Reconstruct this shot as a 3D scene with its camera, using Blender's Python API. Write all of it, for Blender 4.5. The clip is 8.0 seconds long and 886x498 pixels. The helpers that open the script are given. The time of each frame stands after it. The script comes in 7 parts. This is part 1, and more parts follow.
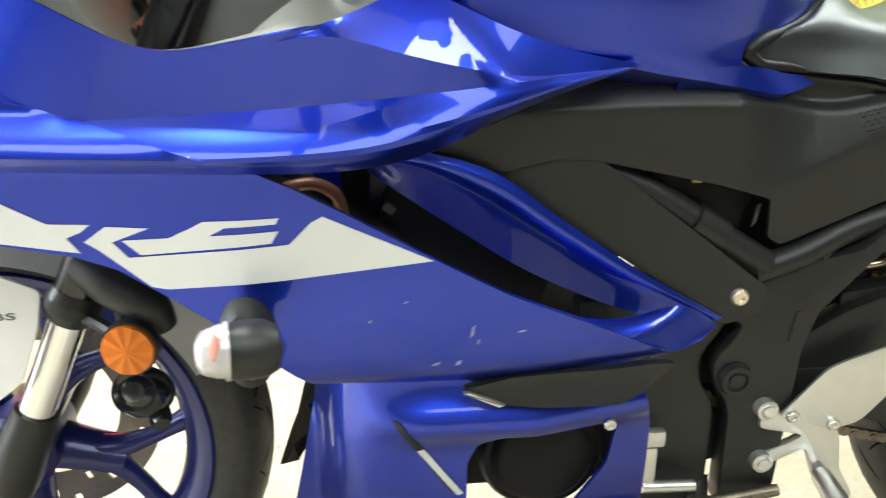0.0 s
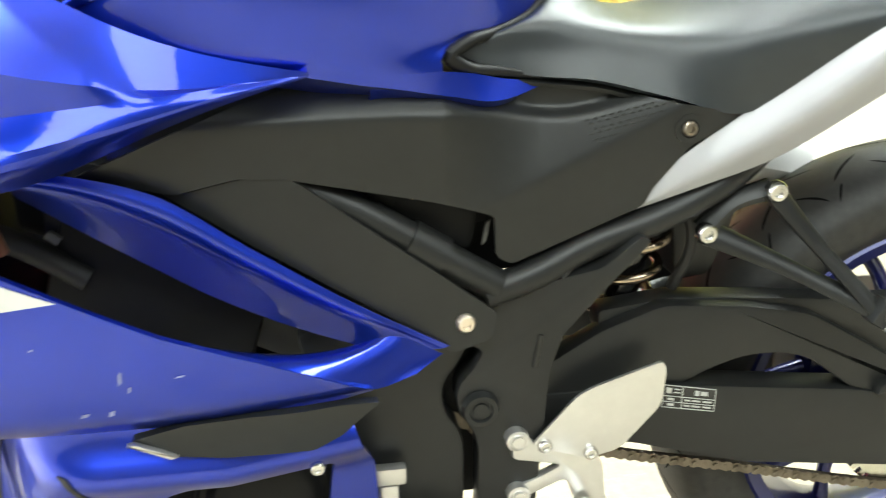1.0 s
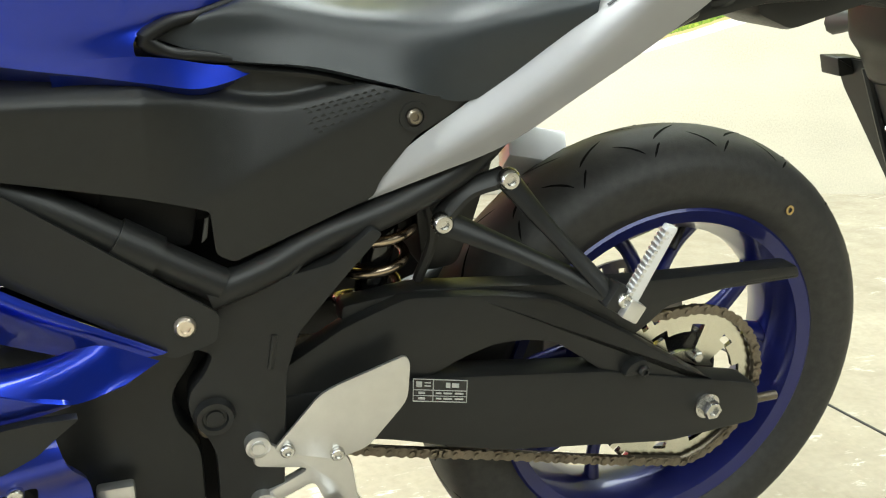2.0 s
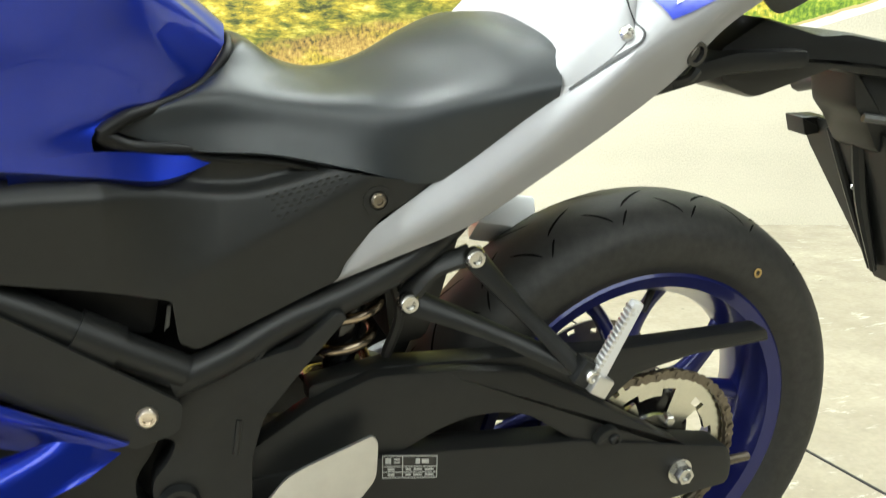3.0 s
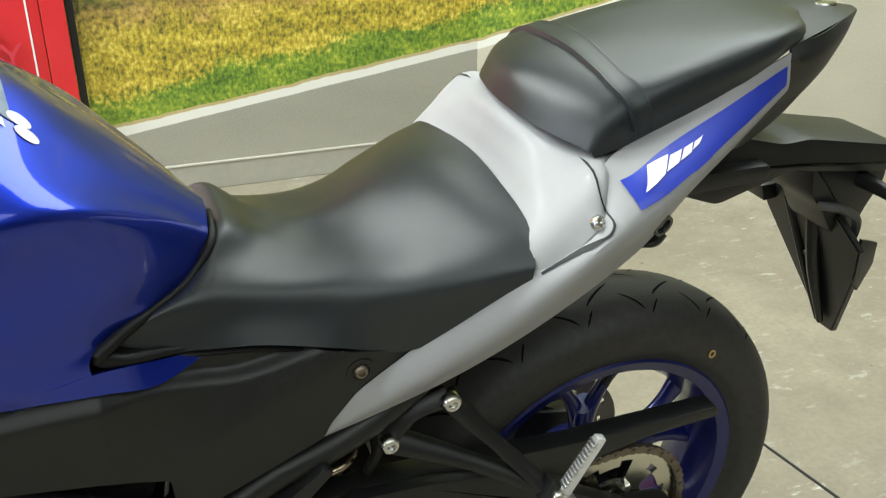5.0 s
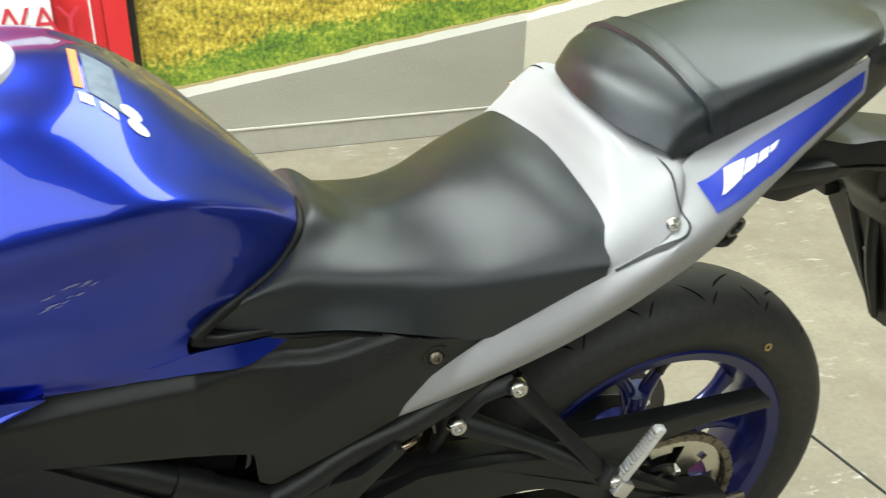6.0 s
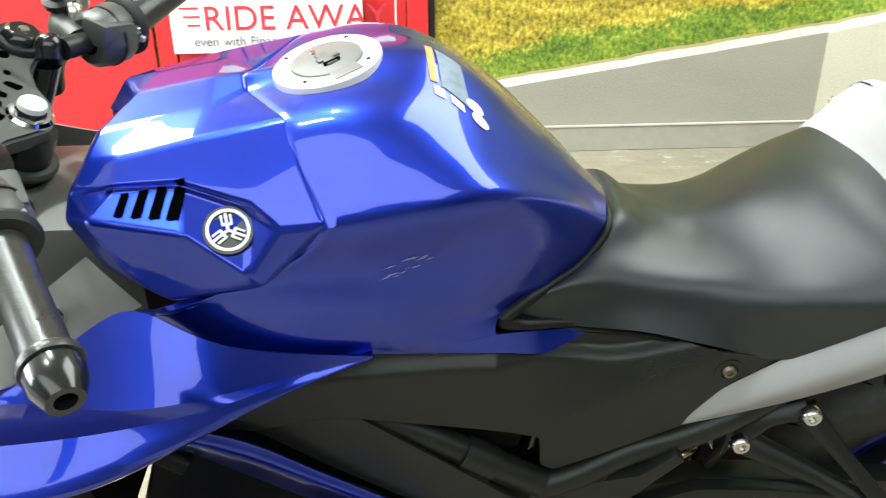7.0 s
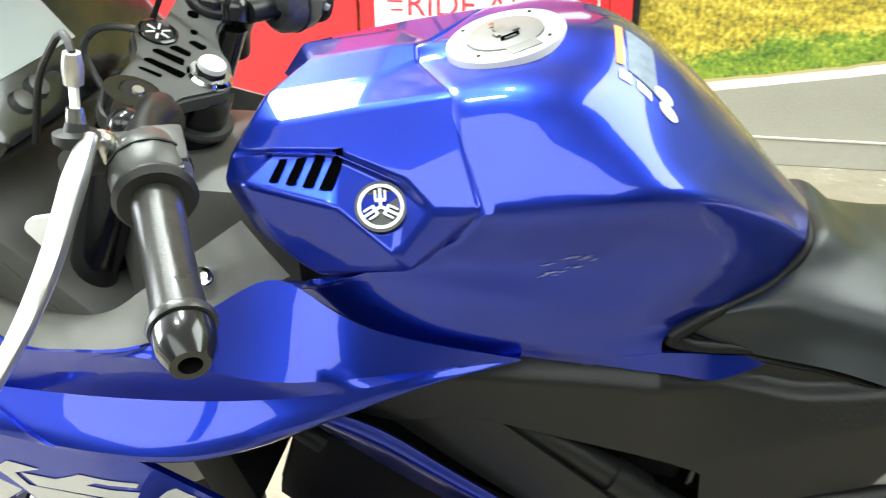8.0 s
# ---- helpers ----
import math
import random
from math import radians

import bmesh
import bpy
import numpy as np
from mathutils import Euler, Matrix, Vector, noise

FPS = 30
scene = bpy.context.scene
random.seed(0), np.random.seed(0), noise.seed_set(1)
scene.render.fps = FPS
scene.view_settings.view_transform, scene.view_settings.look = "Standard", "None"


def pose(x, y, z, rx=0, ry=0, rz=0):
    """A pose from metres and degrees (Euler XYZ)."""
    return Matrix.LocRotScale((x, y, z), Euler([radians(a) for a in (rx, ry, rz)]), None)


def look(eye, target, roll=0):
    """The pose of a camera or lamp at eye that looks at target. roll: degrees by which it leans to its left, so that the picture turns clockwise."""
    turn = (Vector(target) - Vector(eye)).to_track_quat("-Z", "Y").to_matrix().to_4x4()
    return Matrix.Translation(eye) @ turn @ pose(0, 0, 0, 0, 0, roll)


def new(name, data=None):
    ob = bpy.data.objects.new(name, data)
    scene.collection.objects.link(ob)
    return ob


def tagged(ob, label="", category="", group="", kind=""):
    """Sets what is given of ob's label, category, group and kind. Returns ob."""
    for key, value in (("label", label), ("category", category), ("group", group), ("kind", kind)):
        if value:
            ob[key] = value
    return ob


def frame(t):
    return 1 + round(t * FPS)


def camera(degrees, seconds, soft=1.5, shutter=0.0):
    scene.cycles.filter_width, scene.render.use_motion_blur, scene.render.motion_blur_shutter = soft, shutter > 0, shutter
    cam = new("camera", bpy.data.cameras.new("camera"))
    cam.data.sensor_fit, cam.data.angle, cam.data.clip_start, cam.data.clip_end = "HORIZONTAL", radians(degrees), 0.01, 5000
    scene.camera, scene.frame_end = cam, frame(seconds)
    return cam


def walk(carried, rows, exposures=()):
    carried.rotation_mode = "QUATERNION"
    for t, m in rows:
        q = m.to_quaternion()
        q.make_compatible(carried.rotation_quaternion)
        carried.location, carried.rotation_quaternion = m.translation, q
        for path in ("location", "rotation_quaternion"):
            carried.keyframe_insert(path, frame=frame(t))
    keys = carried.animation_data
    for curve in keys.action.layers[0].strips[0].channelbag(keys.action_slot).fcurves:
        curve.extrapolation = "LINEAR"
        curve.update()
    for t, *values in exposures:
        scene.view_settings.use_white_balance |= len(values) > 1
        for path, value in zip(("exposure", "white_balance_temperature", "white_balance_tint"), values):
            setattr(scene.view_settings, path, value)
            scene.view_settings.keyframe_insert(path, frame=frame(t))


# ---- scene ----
from mathutils.bvhtree import BVHTree

# ---------------------------------------------------------------- camera
cam = camera(54.4, 8.0, 1.1, 0.3)
PATH = [
    (0.0, (-0.9763, -1.0084, 0.7613), (-0.8652, -0.0463, 0.5124), -0.1),
    (0.5, (-0.8462, -0.9874, 0.7723), (-0.7229, -0.0301, 0.5111), 0.3),
    (1.0, (-0.7197, -0.9537, 0.7752), (-0.5689, -0.0016, 0.5091), -0.83),
    (1.5, (-0.6357, -0.9345, 0.773), (-0.3645, -0.0142, 0.4909), -0.21),
    (1.7, (-0.6118, -0.9449, 0.766), (-0.3105, -0.0336, 0.4853), 0.12),
    (2.8, (-0.5863, -0.9503, 0.7932), (-0.2614, -0.0399, 0.5372), -0.3),
    (3.0, (-0.5775, -0.9378, 0.8194), (-0.2435, -0.0293, 0.568), -0.39),
    (3.5, (-0.5663, -0.9061, 0.9079), (-0.2245, 0.0033, 0.6709), -0.72),
    (4.0, (-0.5566, -0.8938, 0.993), (-0.1836, 0.0054, 0.7639), -0.64),
    (4.5, (-0.5588, -0.8869, 1.0604), (-0.1825, -0.0023, 0.7849), -0.52),
    (4.7, (-0.5629, -0.884, 1.0809), (-0.1997, -0.02, 0.7322), -0.41),
    (5.8, (-0.6063, -0.8833, 1.1332), (-0.266, -0.05, 0.6976), 1.02),
    (6.0, (-0.6188, -0.8794, 1.1387), (-0.3017, -0.0393, 0.6986), 1.2),
    (6.5, (-0.66, -0.8816, 1.1484), (-0.4949, 0.0015, 0.7092), 0.23),
    (7.0, (-0.6793, -0.8974, 1.1478), (-0.64, 0.0002, 0.7086), -0.53),
    (7.5, (-0.6709, -0.8984, 1.1435), (-0.7152, -0.0013, 0.704), -0.32),
    (8.0, (-0.6652, -0.8434, 1.1184), (-0.8338, 0.0381, 0.6774), -0.34),
]

EXPOSURES = [(0.0, 1.58), (0.5, 1.85), (1.0, 2.05), (1.5, 1.45), (3.0, 1.28), (3.5, 1.0), (4.0, 0.55), (4.5, 0.40), (5.8, 0.70), (6.5, 0.84), (7.2, 1.02), (8.0, 1.18)]
walk(cam, [(t, look(e, g, r)) for t, e, g, r in PATH], EXPOSURES)

# ---------------------------------------------------------------- light
world = bpy.data.worlds.new("showroom_air")
scene.world = world
world.use_nodes = True
world.node_tree.nodes["Background"].inputs[0].default_value = (0.95, 0.97, 1.0, 1)
world.node_tree.nodes["Background"].inputs[1].default_value = 0.25


def area_lamp(name, x, y, z, rx, ry, rz, sx, sy, power, colour):
    d = bpy.data.lights.new(name, "AREA")
    d.shape, d.size, d.size_y, d.energy, d.color = "RECTANGLE", sx, sy, power, colour
    ob = new(name, d)
    ob.matrix_world = pose(x, y, z, rx, ry, rz)
    return tagged(ob, "white light of a showroom ceiling panel, shop front or added fill", "lamp", kind="structure")


WHITE_LIGHT = (0.91, 1.0, 0.97)
# ---------------------------------------------------------------- materials
def ramp(nt, fac, stops, mode="LINEAR"):
    r = nt.nodes.new("ShaderNodeValToRGB")
    r.color_ramp.interpolation = mode
    els = r.color_ramp.elements
    while len(els) < len(stops):
        els.new(0.5)
    for e, (p, c) in zip(els, stops):
        e.position, e.color = p, (*c, 1) if len(c) == 3 else c
    nt.links.new(fac, r.inputs[0])
    return r.outputs[0]


def noise_tex(nt, scale, detail=4, rough=0.5, coords=None, stretch=None):
    n = nt.nodes.new("ShaderNodeTexNoise")
    n.inputs["Scale"].default_value, n.inputs["Detail"].default_value, n.inputs["Roughness"].default_value = scale, detail, rough
    tc = coords or nt.nodes.new("ShaderNodeTexCoord").outputs["Object"]
    if stretch:
        m = nt.nodes.new("ShaderNodeMapping")
        m.inputs["Scale"].default_value = stretch
        nt.links.new(tc, m.inputs[0])
        tc = m.outputs[0]
    nt.links.new(tc, n.inputs["Vector"])
    return n.outputs["Fac"]


def mixed(nt, fac, a, b, blend="MIX"):
    m = nt.nodes.new("ShaderNodeMix")
    m.data_type, m.blend_type = "RGBA", blend
    for sock, v in ((m.inputs[0], fac), (m.inputs[6], a), (m.inputs[7], b)):
        if isinstance(v, bpy.types.NodeSocket):
            nt.links.new(v, sock)
        elif isinstance(v, (int, float)):
            sock.default_value = v
        else:
            sock.default_value = (*v, 1)
    return m.outputs[2]


def maths(nt, op, a, b=0.0, c=0.0):
    m = nt.nodes.new("ShaderNodeMath")
    m.operation = op
    for sock, v in zip(m.inputs, (a, b, c)):
        if isinstance(v, bpy.types.NodeSocket):
            nt.links.new(v, sock)
        else:
            sock.default_value = v
    return m.outputs[0]


def bumped(nt, bsdf, height, strength, dist=0.001):
    b = nt.nodes.new("ShaderNodeBump")
    b.inputs["Strength"].default_value, b.inputs["Distance"].default_value = strength, dist
    nt.links.new(height, b.inputs["Height"])
    nt.links.new(b.outputs[0], bsdf.inputs["Normal"])


def material(name, colour, rough=0.5, metal=0.0, coat=0.0, vary=0.12, grain=60.0, bump=0.0, bump_scale=400.0, rough_vary=0.08, spec=0.5, coat_rough=0.03):
    m = bpy.data.materials.new(name)
    m.use_nodes = True
    nt = m.node_tree
    b = nt.nodes["Principled BSDF"]
    big, fine = noise_tex(nt, grain / 8, 3), noise_tex(nt, grain, 5, 0.6)
    v = maths(nt, "ADD", maths(nt, "MULTIPLY", big, 0.6), maths(nt, "MULTIPLY", fine, 0.4))
    lo, hi = [max(0, c * (1 - vary)) for c in colour], [min(1, c * (1 + vary)) for c in colour]
    nt.links.new(ramp(nt, v, [(0.3, lo), (0.7, hi)]), b.inputs["Base Color"])
    r = maths(nt, "MULTIPLY_ADD", v, rough_vary * 2, rough - rough_vary)
    nt.links.new(r, b.inputs["Roughness"])
    b.inputs["Metallic"].default_value = metal
    b.inputs["Specular IOR Level"].default_value = spec
    b.inputs["Coat Weight"].default_value, b.inputs["Coat Roughness"].default_value = coat, coat_rough
    if bump:
        bumped(nt, b, noise_tex(nt, bump_scale, 3, 0.6), bump, 0.0006)
    return m


BLUE = material("blue_metallic_paint", (0.007, 0.032, 0.44), 0.34, 0.92, 1.0, 0.08, 30, rough_vary=0.03, coat_rough=0.012)
BLUE_RIM = material("blue_wheel_paint", (0.006, 0.010, 0.105), 0.30, 0.35, 0.5, 0.15, 40)
SILVER = material("silver_grey_paint", (0.33, 0.33, 0.34), 0.60, 0.10, 0.06, 0.05, 30, rough_vary=0.04, coat_rough=0.12)
GRAPHIC = material("silver_grey_graphic_film", (0.56, 0.56, 0.55), 0.35, 0.1, 0.6, 0.04, 30)
GRAPHIC_BLUE = material("blue_graphic_film", (0.012, 0.035, 0.40), 0.42, 0.1, 0.2, 0.05, 30)
WHITE_FILM = material("white_graphic_film", (0.8, 0.8, 0.8), 0.4, 0, 0.5, 0.03, 30)
BLACK_PLASTIC = material("black_textured_plastic", (0.0115, 0.0122, 0.0118), 0.40, 0, 0, 0.25, 80, 0.25, 900, spec=0.40)
BLACK_MATT = material("black_powder_coat", (0.0115, 0.012, 0.0118), 0.40, 0, 0, 0.25, 60, 0.15, 700, spec=0.38)
BLACK_GLOSS = material("black_gloss_plastic", (0.010, 0.010, 0.011), 0.18, 0, 0.3, 0.2, 60)
# Darkened beyond cast metal: the shade of the shallow cavities is in this colour.
DARK = material("shade_darkened_casting", (0.007, 0.007, 0.007), 0.55, 0.0, 0, 0.3, 50, 0.3, 300, spec=0.2)
VINYL = material("black_seat_vinyl", (0.017, 0.021, 0.0235), 0.33, 0, 0, 0.15, 60, 0.35, 1400, 0.05, spec=0.5)
RUBBER = material("black_rubber", (0.011, 0.011, 0.011), 0.6, 0, 0, 0.25, 60, 0.2, 300)
ALU = material("brushed_aluminium", (0.66, 0.65, 0.63), 0.34, 0.9, 0, 0.08, 70, 0.1, 500)
STEEL = material("bright_steel", (0.62, 0.61, 0.58), 0.24, 1.0, 0, 0.12, 80)
BADGE_SILVER = material("bright_emblem_silver", (0.75, 0.75, 0.76), 0.30, 0.15, 0, 0.03, 60)
CHAIN_STEEL = material("oiled_chain_steel", (0.21, 0.18, 0.14), 0.42, 0.9, 0, 0.3, 300)
COPPER = material("copper_brown_hose", (0.22, 0.10, 0.06), 0.4, 0.3, 0, 0.2, 80)
CHROME = material("chrome", (0.8, 0.8, 0.8), 0.08, 1.0, 0, 0.03, 60, rough_vary=0.02)
AMBER = material("amber_reflector_plastic", (0.58, 0.135, 0.001), 0.42, 0, 0.0, 0.08, 200, 0.5, 240)
LENS = material("clear_lens_plastic", (0.48, 0.46, 0.45), 0.1, 0.2, 0.6, 0.1, 120, 0.4, 200)
ORANGE = material("orange_label", (0.85, 0.30, 0.10), 0.5, 0, 0, 0.05, 60)
PRINT_WHITE = material("label_print_white", (0.42, 0.42, 0.40), 0.5, 0, 0, 0.2, 900)
LABEL_GREY = material("grey_label", (0.17, 0.22, 0.30), 0.45, 0, 0, 0.3, 900)
RED = material("red_sign_board", (0.55, 0.018, 0.022), 0.45, 0, 0.15, 0.08, 12)
RED_TEXT = material("red_letter_film", (0.50, 0.03, 0.05), 0.5, 0, 0, 0.05, 20)
BOARD_WHITE = material("white_sign_board", (0.74, 0.72, 0.71), 0.5, 0, 0, 0.05, 10)
GREY_TEXT = material("grey_letter_film", (0.18, 0.18, 0.19), 0.5, 0, 0, 0.05, 20)
GRIP = material("worn_grip_rubber", (0.030, 0.029, 0.026), 0.30, 0, 0, 0.45, 90, 0.5, 260, 0.12)
BLACK_TRIM = material("black_board_edge", (0.012, 0.011, 0.011), 0.4, 0, 0, 0.2, 30)
PLASTER = material("grey_showroom_wall", (0.38, 0.38, 0.37), 0.7, 0, 0, 0.06, 4, 0.2, 60)
CEILING = material("unseen_ceiling_grey", (0.55, 0.55, 0.55), 0.8, 0, 0, 0.05, 4)
SKIRTING = material("grey_printed_skirting", (0.33, 0.31, 0.26), 0.6, 0, 0, 0.12, 40)
SCREEN = material("grey_display_glass", (0.45, 0.50, 0.52), 0.15, 0, 0.6, 0.06, 10)
CLAMP_GREY = material("grey_cast_triple_clamp", (0.085, 0.086, 0.083), 0.42, 0.35, 0, 0.12, 80, 0.2, 600)
DARK_WALL = material("unseen_dark_wall", (0.125, 0.125, 0.125), 0.7, 0, 0, 0.3, 3)
GROOVE = material("dark_recess", (0.004, 0.004, 0.005), 0.6, 0, 0, 0.2, 60)


def tyre_material(name, radius, half):
    m = bpy.data.materials.new(name)
    m.use_nodes = True
    nt = m.node_tree
    b = nt.nodes["Principled BSDF"]
    tc = nt.nodes.new("ShaderNodeTexCoord").outputs["Object"]
    s = nt.nodes.new("ShaderNodeSeparateXYZ")
    nt.links.new(tc, s.inputs[0])
    r = maths(nt, "SQRT", maths(nt, "ADD", maths(nt, "MULTIPLY", s.outputs[0], s.outputs[0]), maths(nt, "MULTIPLY", s.outputs[2], s.outputs[2])))
    grain = noise_tex(nt, 90, 5, 0.6, tc)
    base = ramp(nt, grain, [(0.3, (0.015, 0.015, 0.014)), (0.7, (0.029, 0.028, 0.026))])
    worn = ramp(nt, maths(nt, "ADD", r, maths(nt, "MULTIPLY", grain, 0.004)), [(radius * 0.955, (0, 0, 0)), (radius * 0.985, (0.6, 0.6, 0.6))])
    nt.links.new(mixed(nt, worn, base, (0.040, 0.039, 0.036)), b.inputs["Base Color"])
    b.inputs["Roughness"].default_value = 0.58
    bumped(nt, b, noise_tex(nt, 500, 3, 0.5, tc), 0.3, 0.0006)
    return m


def floor_material():
    m = bpy.data.materials.new("worn_sealed_concrete")
    m.use_nodes = True
    nt = m.node_tree
    b = nt.nodes["Principled BSDF"]
    tc = nt.nodes.new("ShaderNodeTexCoord").outputs["Object"]
    big, mid, fine = noise_tex(nt, 1.1, 5, 0.6, tc), noise_tex(nt, 8, 6, 0.65, tc), noise_tex(nt, 70, 4, 0.6, tc)
    base = ramp(nt, big, [(0.32, (0.235, 0.203, 0.150)), (0.68, (0.340, 0.303, 0.232))])
    base = mixed(nt, ramp(nt, mid, [(0.42, (0, 0, 0)), (0.72, (0.55, 0.55, 0.55))]), base, (0.205, 0.176, 0.130))
    patch = ramp(nt, noise_tex(nt, 2.6, 3, 0.5, tc), [(0.44, (0, 0, 0)), (0.58, (1, 1, 1))])
    scuff = maths(nt, "MULTIPLY", ramp(nt, noise_tex(nt, 16, 7, 0.75, tc, (0.7, 1.8, 1.0)), [(0.57, (0, 0, 0)), (0.63, (1, 1, 1))]), patch)
    base = mixed(nt, maths(nt, "MULTIPLY", scuff, 0.95), base, (0.54, 0.515, 0.45))
    base = mixed(nt, ramp(nt, fine, [(0.36, (0.3, 0.3, 0.3)), (0.58, (0, 0, 0))]), base, (0.165, 0.142, 0.106))
    spots = nt.nodes.new("ShaderNodeTexVoronoi")
    spots.inputs["Scale"].default_value = 9
    nt.links.new(tc, spots.inputs["Vector"])
    base = mixed(nt, ramp(nt, spots.outputs["Distance"], [(0.035, (0.8, 0.8, 0.8)), (0.06, (0, 0, 0))]), base, (0.08, 0.065, 0.05))
    nt.links.new(base, b.inputs["Base Color"])
    nt.links.new(ramp(nt, mid, [(0.3, (0.38, 0.38, 0.38)), (0.7, (0.6, 0.6, 0.6))]), b.inputs["Roughness"])
    bumped(nt, b, maths(nt, "ADD", mid, scuff), 0.15, 0.003)
    return m


def mural_material(name, line_at, slope, shade, x0=0.0, dark_bush=False):
    """The printed landscape: road below a sloping white edge line, a green verge and yellow meadow above it."""
    m = bpy.data.materials.new(name)
    m.use_nodes = True
    nt = m.node_tree
    b = nt.nodes["Principled BSDF"]
    tc = nt.nodes.new("ShaderNodeTexCoord").outputs["Object"]
    s = nt.nodes.new("ShaderNodeSeparateXYZ")
    nt.links.new(tc, s.inputs[0])
    x, z = s.outputs[0], s.outputs[2]
    wob = maths(nt, "MULTIPLY", maths(nt, "SUBTRACT", noise_tex(nt, 9, 4, 0.6, tc), 0.5), 0.022)
    h = maths(nt, "ADD", maths(nt, "SUBTRACT", maths(nt, "SUBTRACT", z, line_at), maths(nt, "MULTIPLY", maths(nt, "SUBTRACT", x, x0), slope)), 0.0)
    hw = maths(nt, "ADD", h, wob)
    warp = nt.nodes.new("ShaderNodeTexNoise")
    warp.inputs["Scale"].default_value, warp.inputs["Detail"].default_value = 9, 3
    nt.links.new(tc, warp.inputs["Vector"])
    wave = nt.nodes.new("ShaderNodeVectorMath")
    wave.operation = "MULTIPLY_ADD"
    nt.links.new(warp.outputs["Color"], wave.inputs[0])
    wave.inputs[1].default_value = (0.05, 0.0, 0.03)
    nt.links.new(tc, wave.inputs[2])
    bent = wave.outputs[0]
    clump = noise_tex(nt, 4.5, 5, 0.6, bent, (0.7, 1.0, 1.3))
    patch = noise_tex(nt, 2.1, 3, 0.5, tc, (1.0, 1.0, 1.6))
    leaf = noise_tex(nt, 15, 5, 0.66, bent, (0.6, 1.0, 1.4))
    spray = noise_tex(nt, 44, 4, 0.64, bent, (0.55, 1.0, 1.4))
    blade = noise_tex(nt, 70, 4, 0.62, tc, (1.0, 1.0, 0.7))
    mixn = maths(nt, "ADD", maths(nt, "MULTIPLY", leaf, 0.58), maths(nt, "MULTIPLY", spray, 0.42))
    mixg = maths(nt, "ADD", maths(nt, "MULTIPLY", leaf, 0.40), maths(nt, "MULTIPLY", blade, 0.60))
    gold = ramp(nt, mixn, [(0.38, (0.035, 0.042, 0.012)), (0.445, (0.15, 0.145, 0.024)), (0.50, (0.33, 0.255, 0.026)), (0.56, (0.54, 0.42, 0.055)), (0.63, (0.74, 0.64, 0.20))])
    green = ramp(nt, mixn, [(0.36, (0.018, 0.032, 0.009)), (0.46, (0.060, 0.085, 0.014)), (0.54, (0.16, 0.165, 0.022)), (0.64, (0.42, 0.37, 0.06))])
    grass = ramp(nt, mixg, [(0.37, (0.065, 0.070, 0.013)), (0.45, (0.26, 0.205, 0.022)), (0.53, (0.48, 0.365, 0.034)), (0.63, (0.76, 0.62, 0.14))])
    verge = ramp(nt, mixg, [(0.36, (0.035, 0.075, 0.010)), (0.48, (0.13, 0.22, 0.020)), (0.58, (0.30, 0.36, 0.035)), (0.68, (0.55, 0.55, 0.09))])
    dry = ramp(nt, mixg, [(0.38, (0.07, 0.042, 0.018)), (0.47, (0.29, 0.165, 0.058)), (0.58, (0.47, 0.285, 0.10)), (0.68, (0.62, 0.44, 0.18))])
    # height above the road's edge line, broken up by the plants' own outlines
    hc = maths(nt, "ADD", h, maths(nt, "ADD", maths(nt, "MULTIPLY", maths(nt, "SUBTRACT", clump, 0.5), 0.34), maths(nt, "MULTIPLY", maths(nt, "SUBTRACT", leaf, 0.5), 0.16)))
    shade_at = maths(nt, "ADD", maths(nt, "ADD", maths(nt, "MULTIPLY", clump, 0.62), maths(nt, "MULTIPLY", patch, 0.30)), maths(nt, "MULTIPLY", leaf, 0.12))
    top = 0.66 if dark_bush else 0.50
    bushes = ramp(nt, shade_at, [(top, (1, 1, 1)), (top + 0.07, (0, 0, 0))])
    wood = mixed(nt, bushes, gold, green)
    veg = mixed(nt, ramp(nt, hc, [(0.36, (0, 0, 0)), (0.44, (1, 1, 1))]), grass, wood)
    band = ramp(nt, maths(nt, "ABSOLUTE", maths(nt, "SUBTRACT", hc, 0.37)), [(0.03, (1, 1, 1)), (0.09, (0, 0, 0))])
    veg = mixed(nt, maths(nt, "MULTIPLY", maths(nt, "MULTIPLY", band, ramp(nt, noise_tex(nt, 9, 5, 0.65, bent, (0.6, 1, 1.2)), [(0.40, (0.15, 0.15, 0.15)), (0.56, (1, 1, 1))])), 0.70), veg, dry)
    # deep green hollows at the foot of the bushes
    foot = ramp(nt, maths(nt, "ABSOLUTE", maths(nt, "SUBTRACT", hc, 0.47)), [(0.02, (1, 1, 1)), (0.075, (0, 0, 0))])
    hollow = ramp(nt, noise_tex(nt, 7, 5, 0.65, bent, (0.5, 1, 1.5)), [(0.47, (0, 0, 0)), (0.58, (1, 1, 1))])
    veg = mixed(nt, maths(nt, "MULTIPLY", maths(nt, "MULTIPLY", foot, hollow), 0.85), veg, green)
    low = maths(nt, "ADD", maths(nt, "ADD", h, maths(nt, "MULTIPLY", maths(nt, "SUBTRACT", patch, 0.5), 0.30)), maths(nt, "MULTIPLY", maths(nt, "SUBTRACT", mixg, 0.5), 0.30))
    veg = mixed(nt, ramp(nt, low, [(0.10, (1, 1, 1)), (0.15, (0, 0, 0))]), veg, verge)
    road_n = noise_tex(nt, 150, 5, 0.7, tc)
    road = ramp(nt, road_n, [(0.35, [c * 0.86 for c in shade]), (0.65, [c * 1.1 for c in shade])])
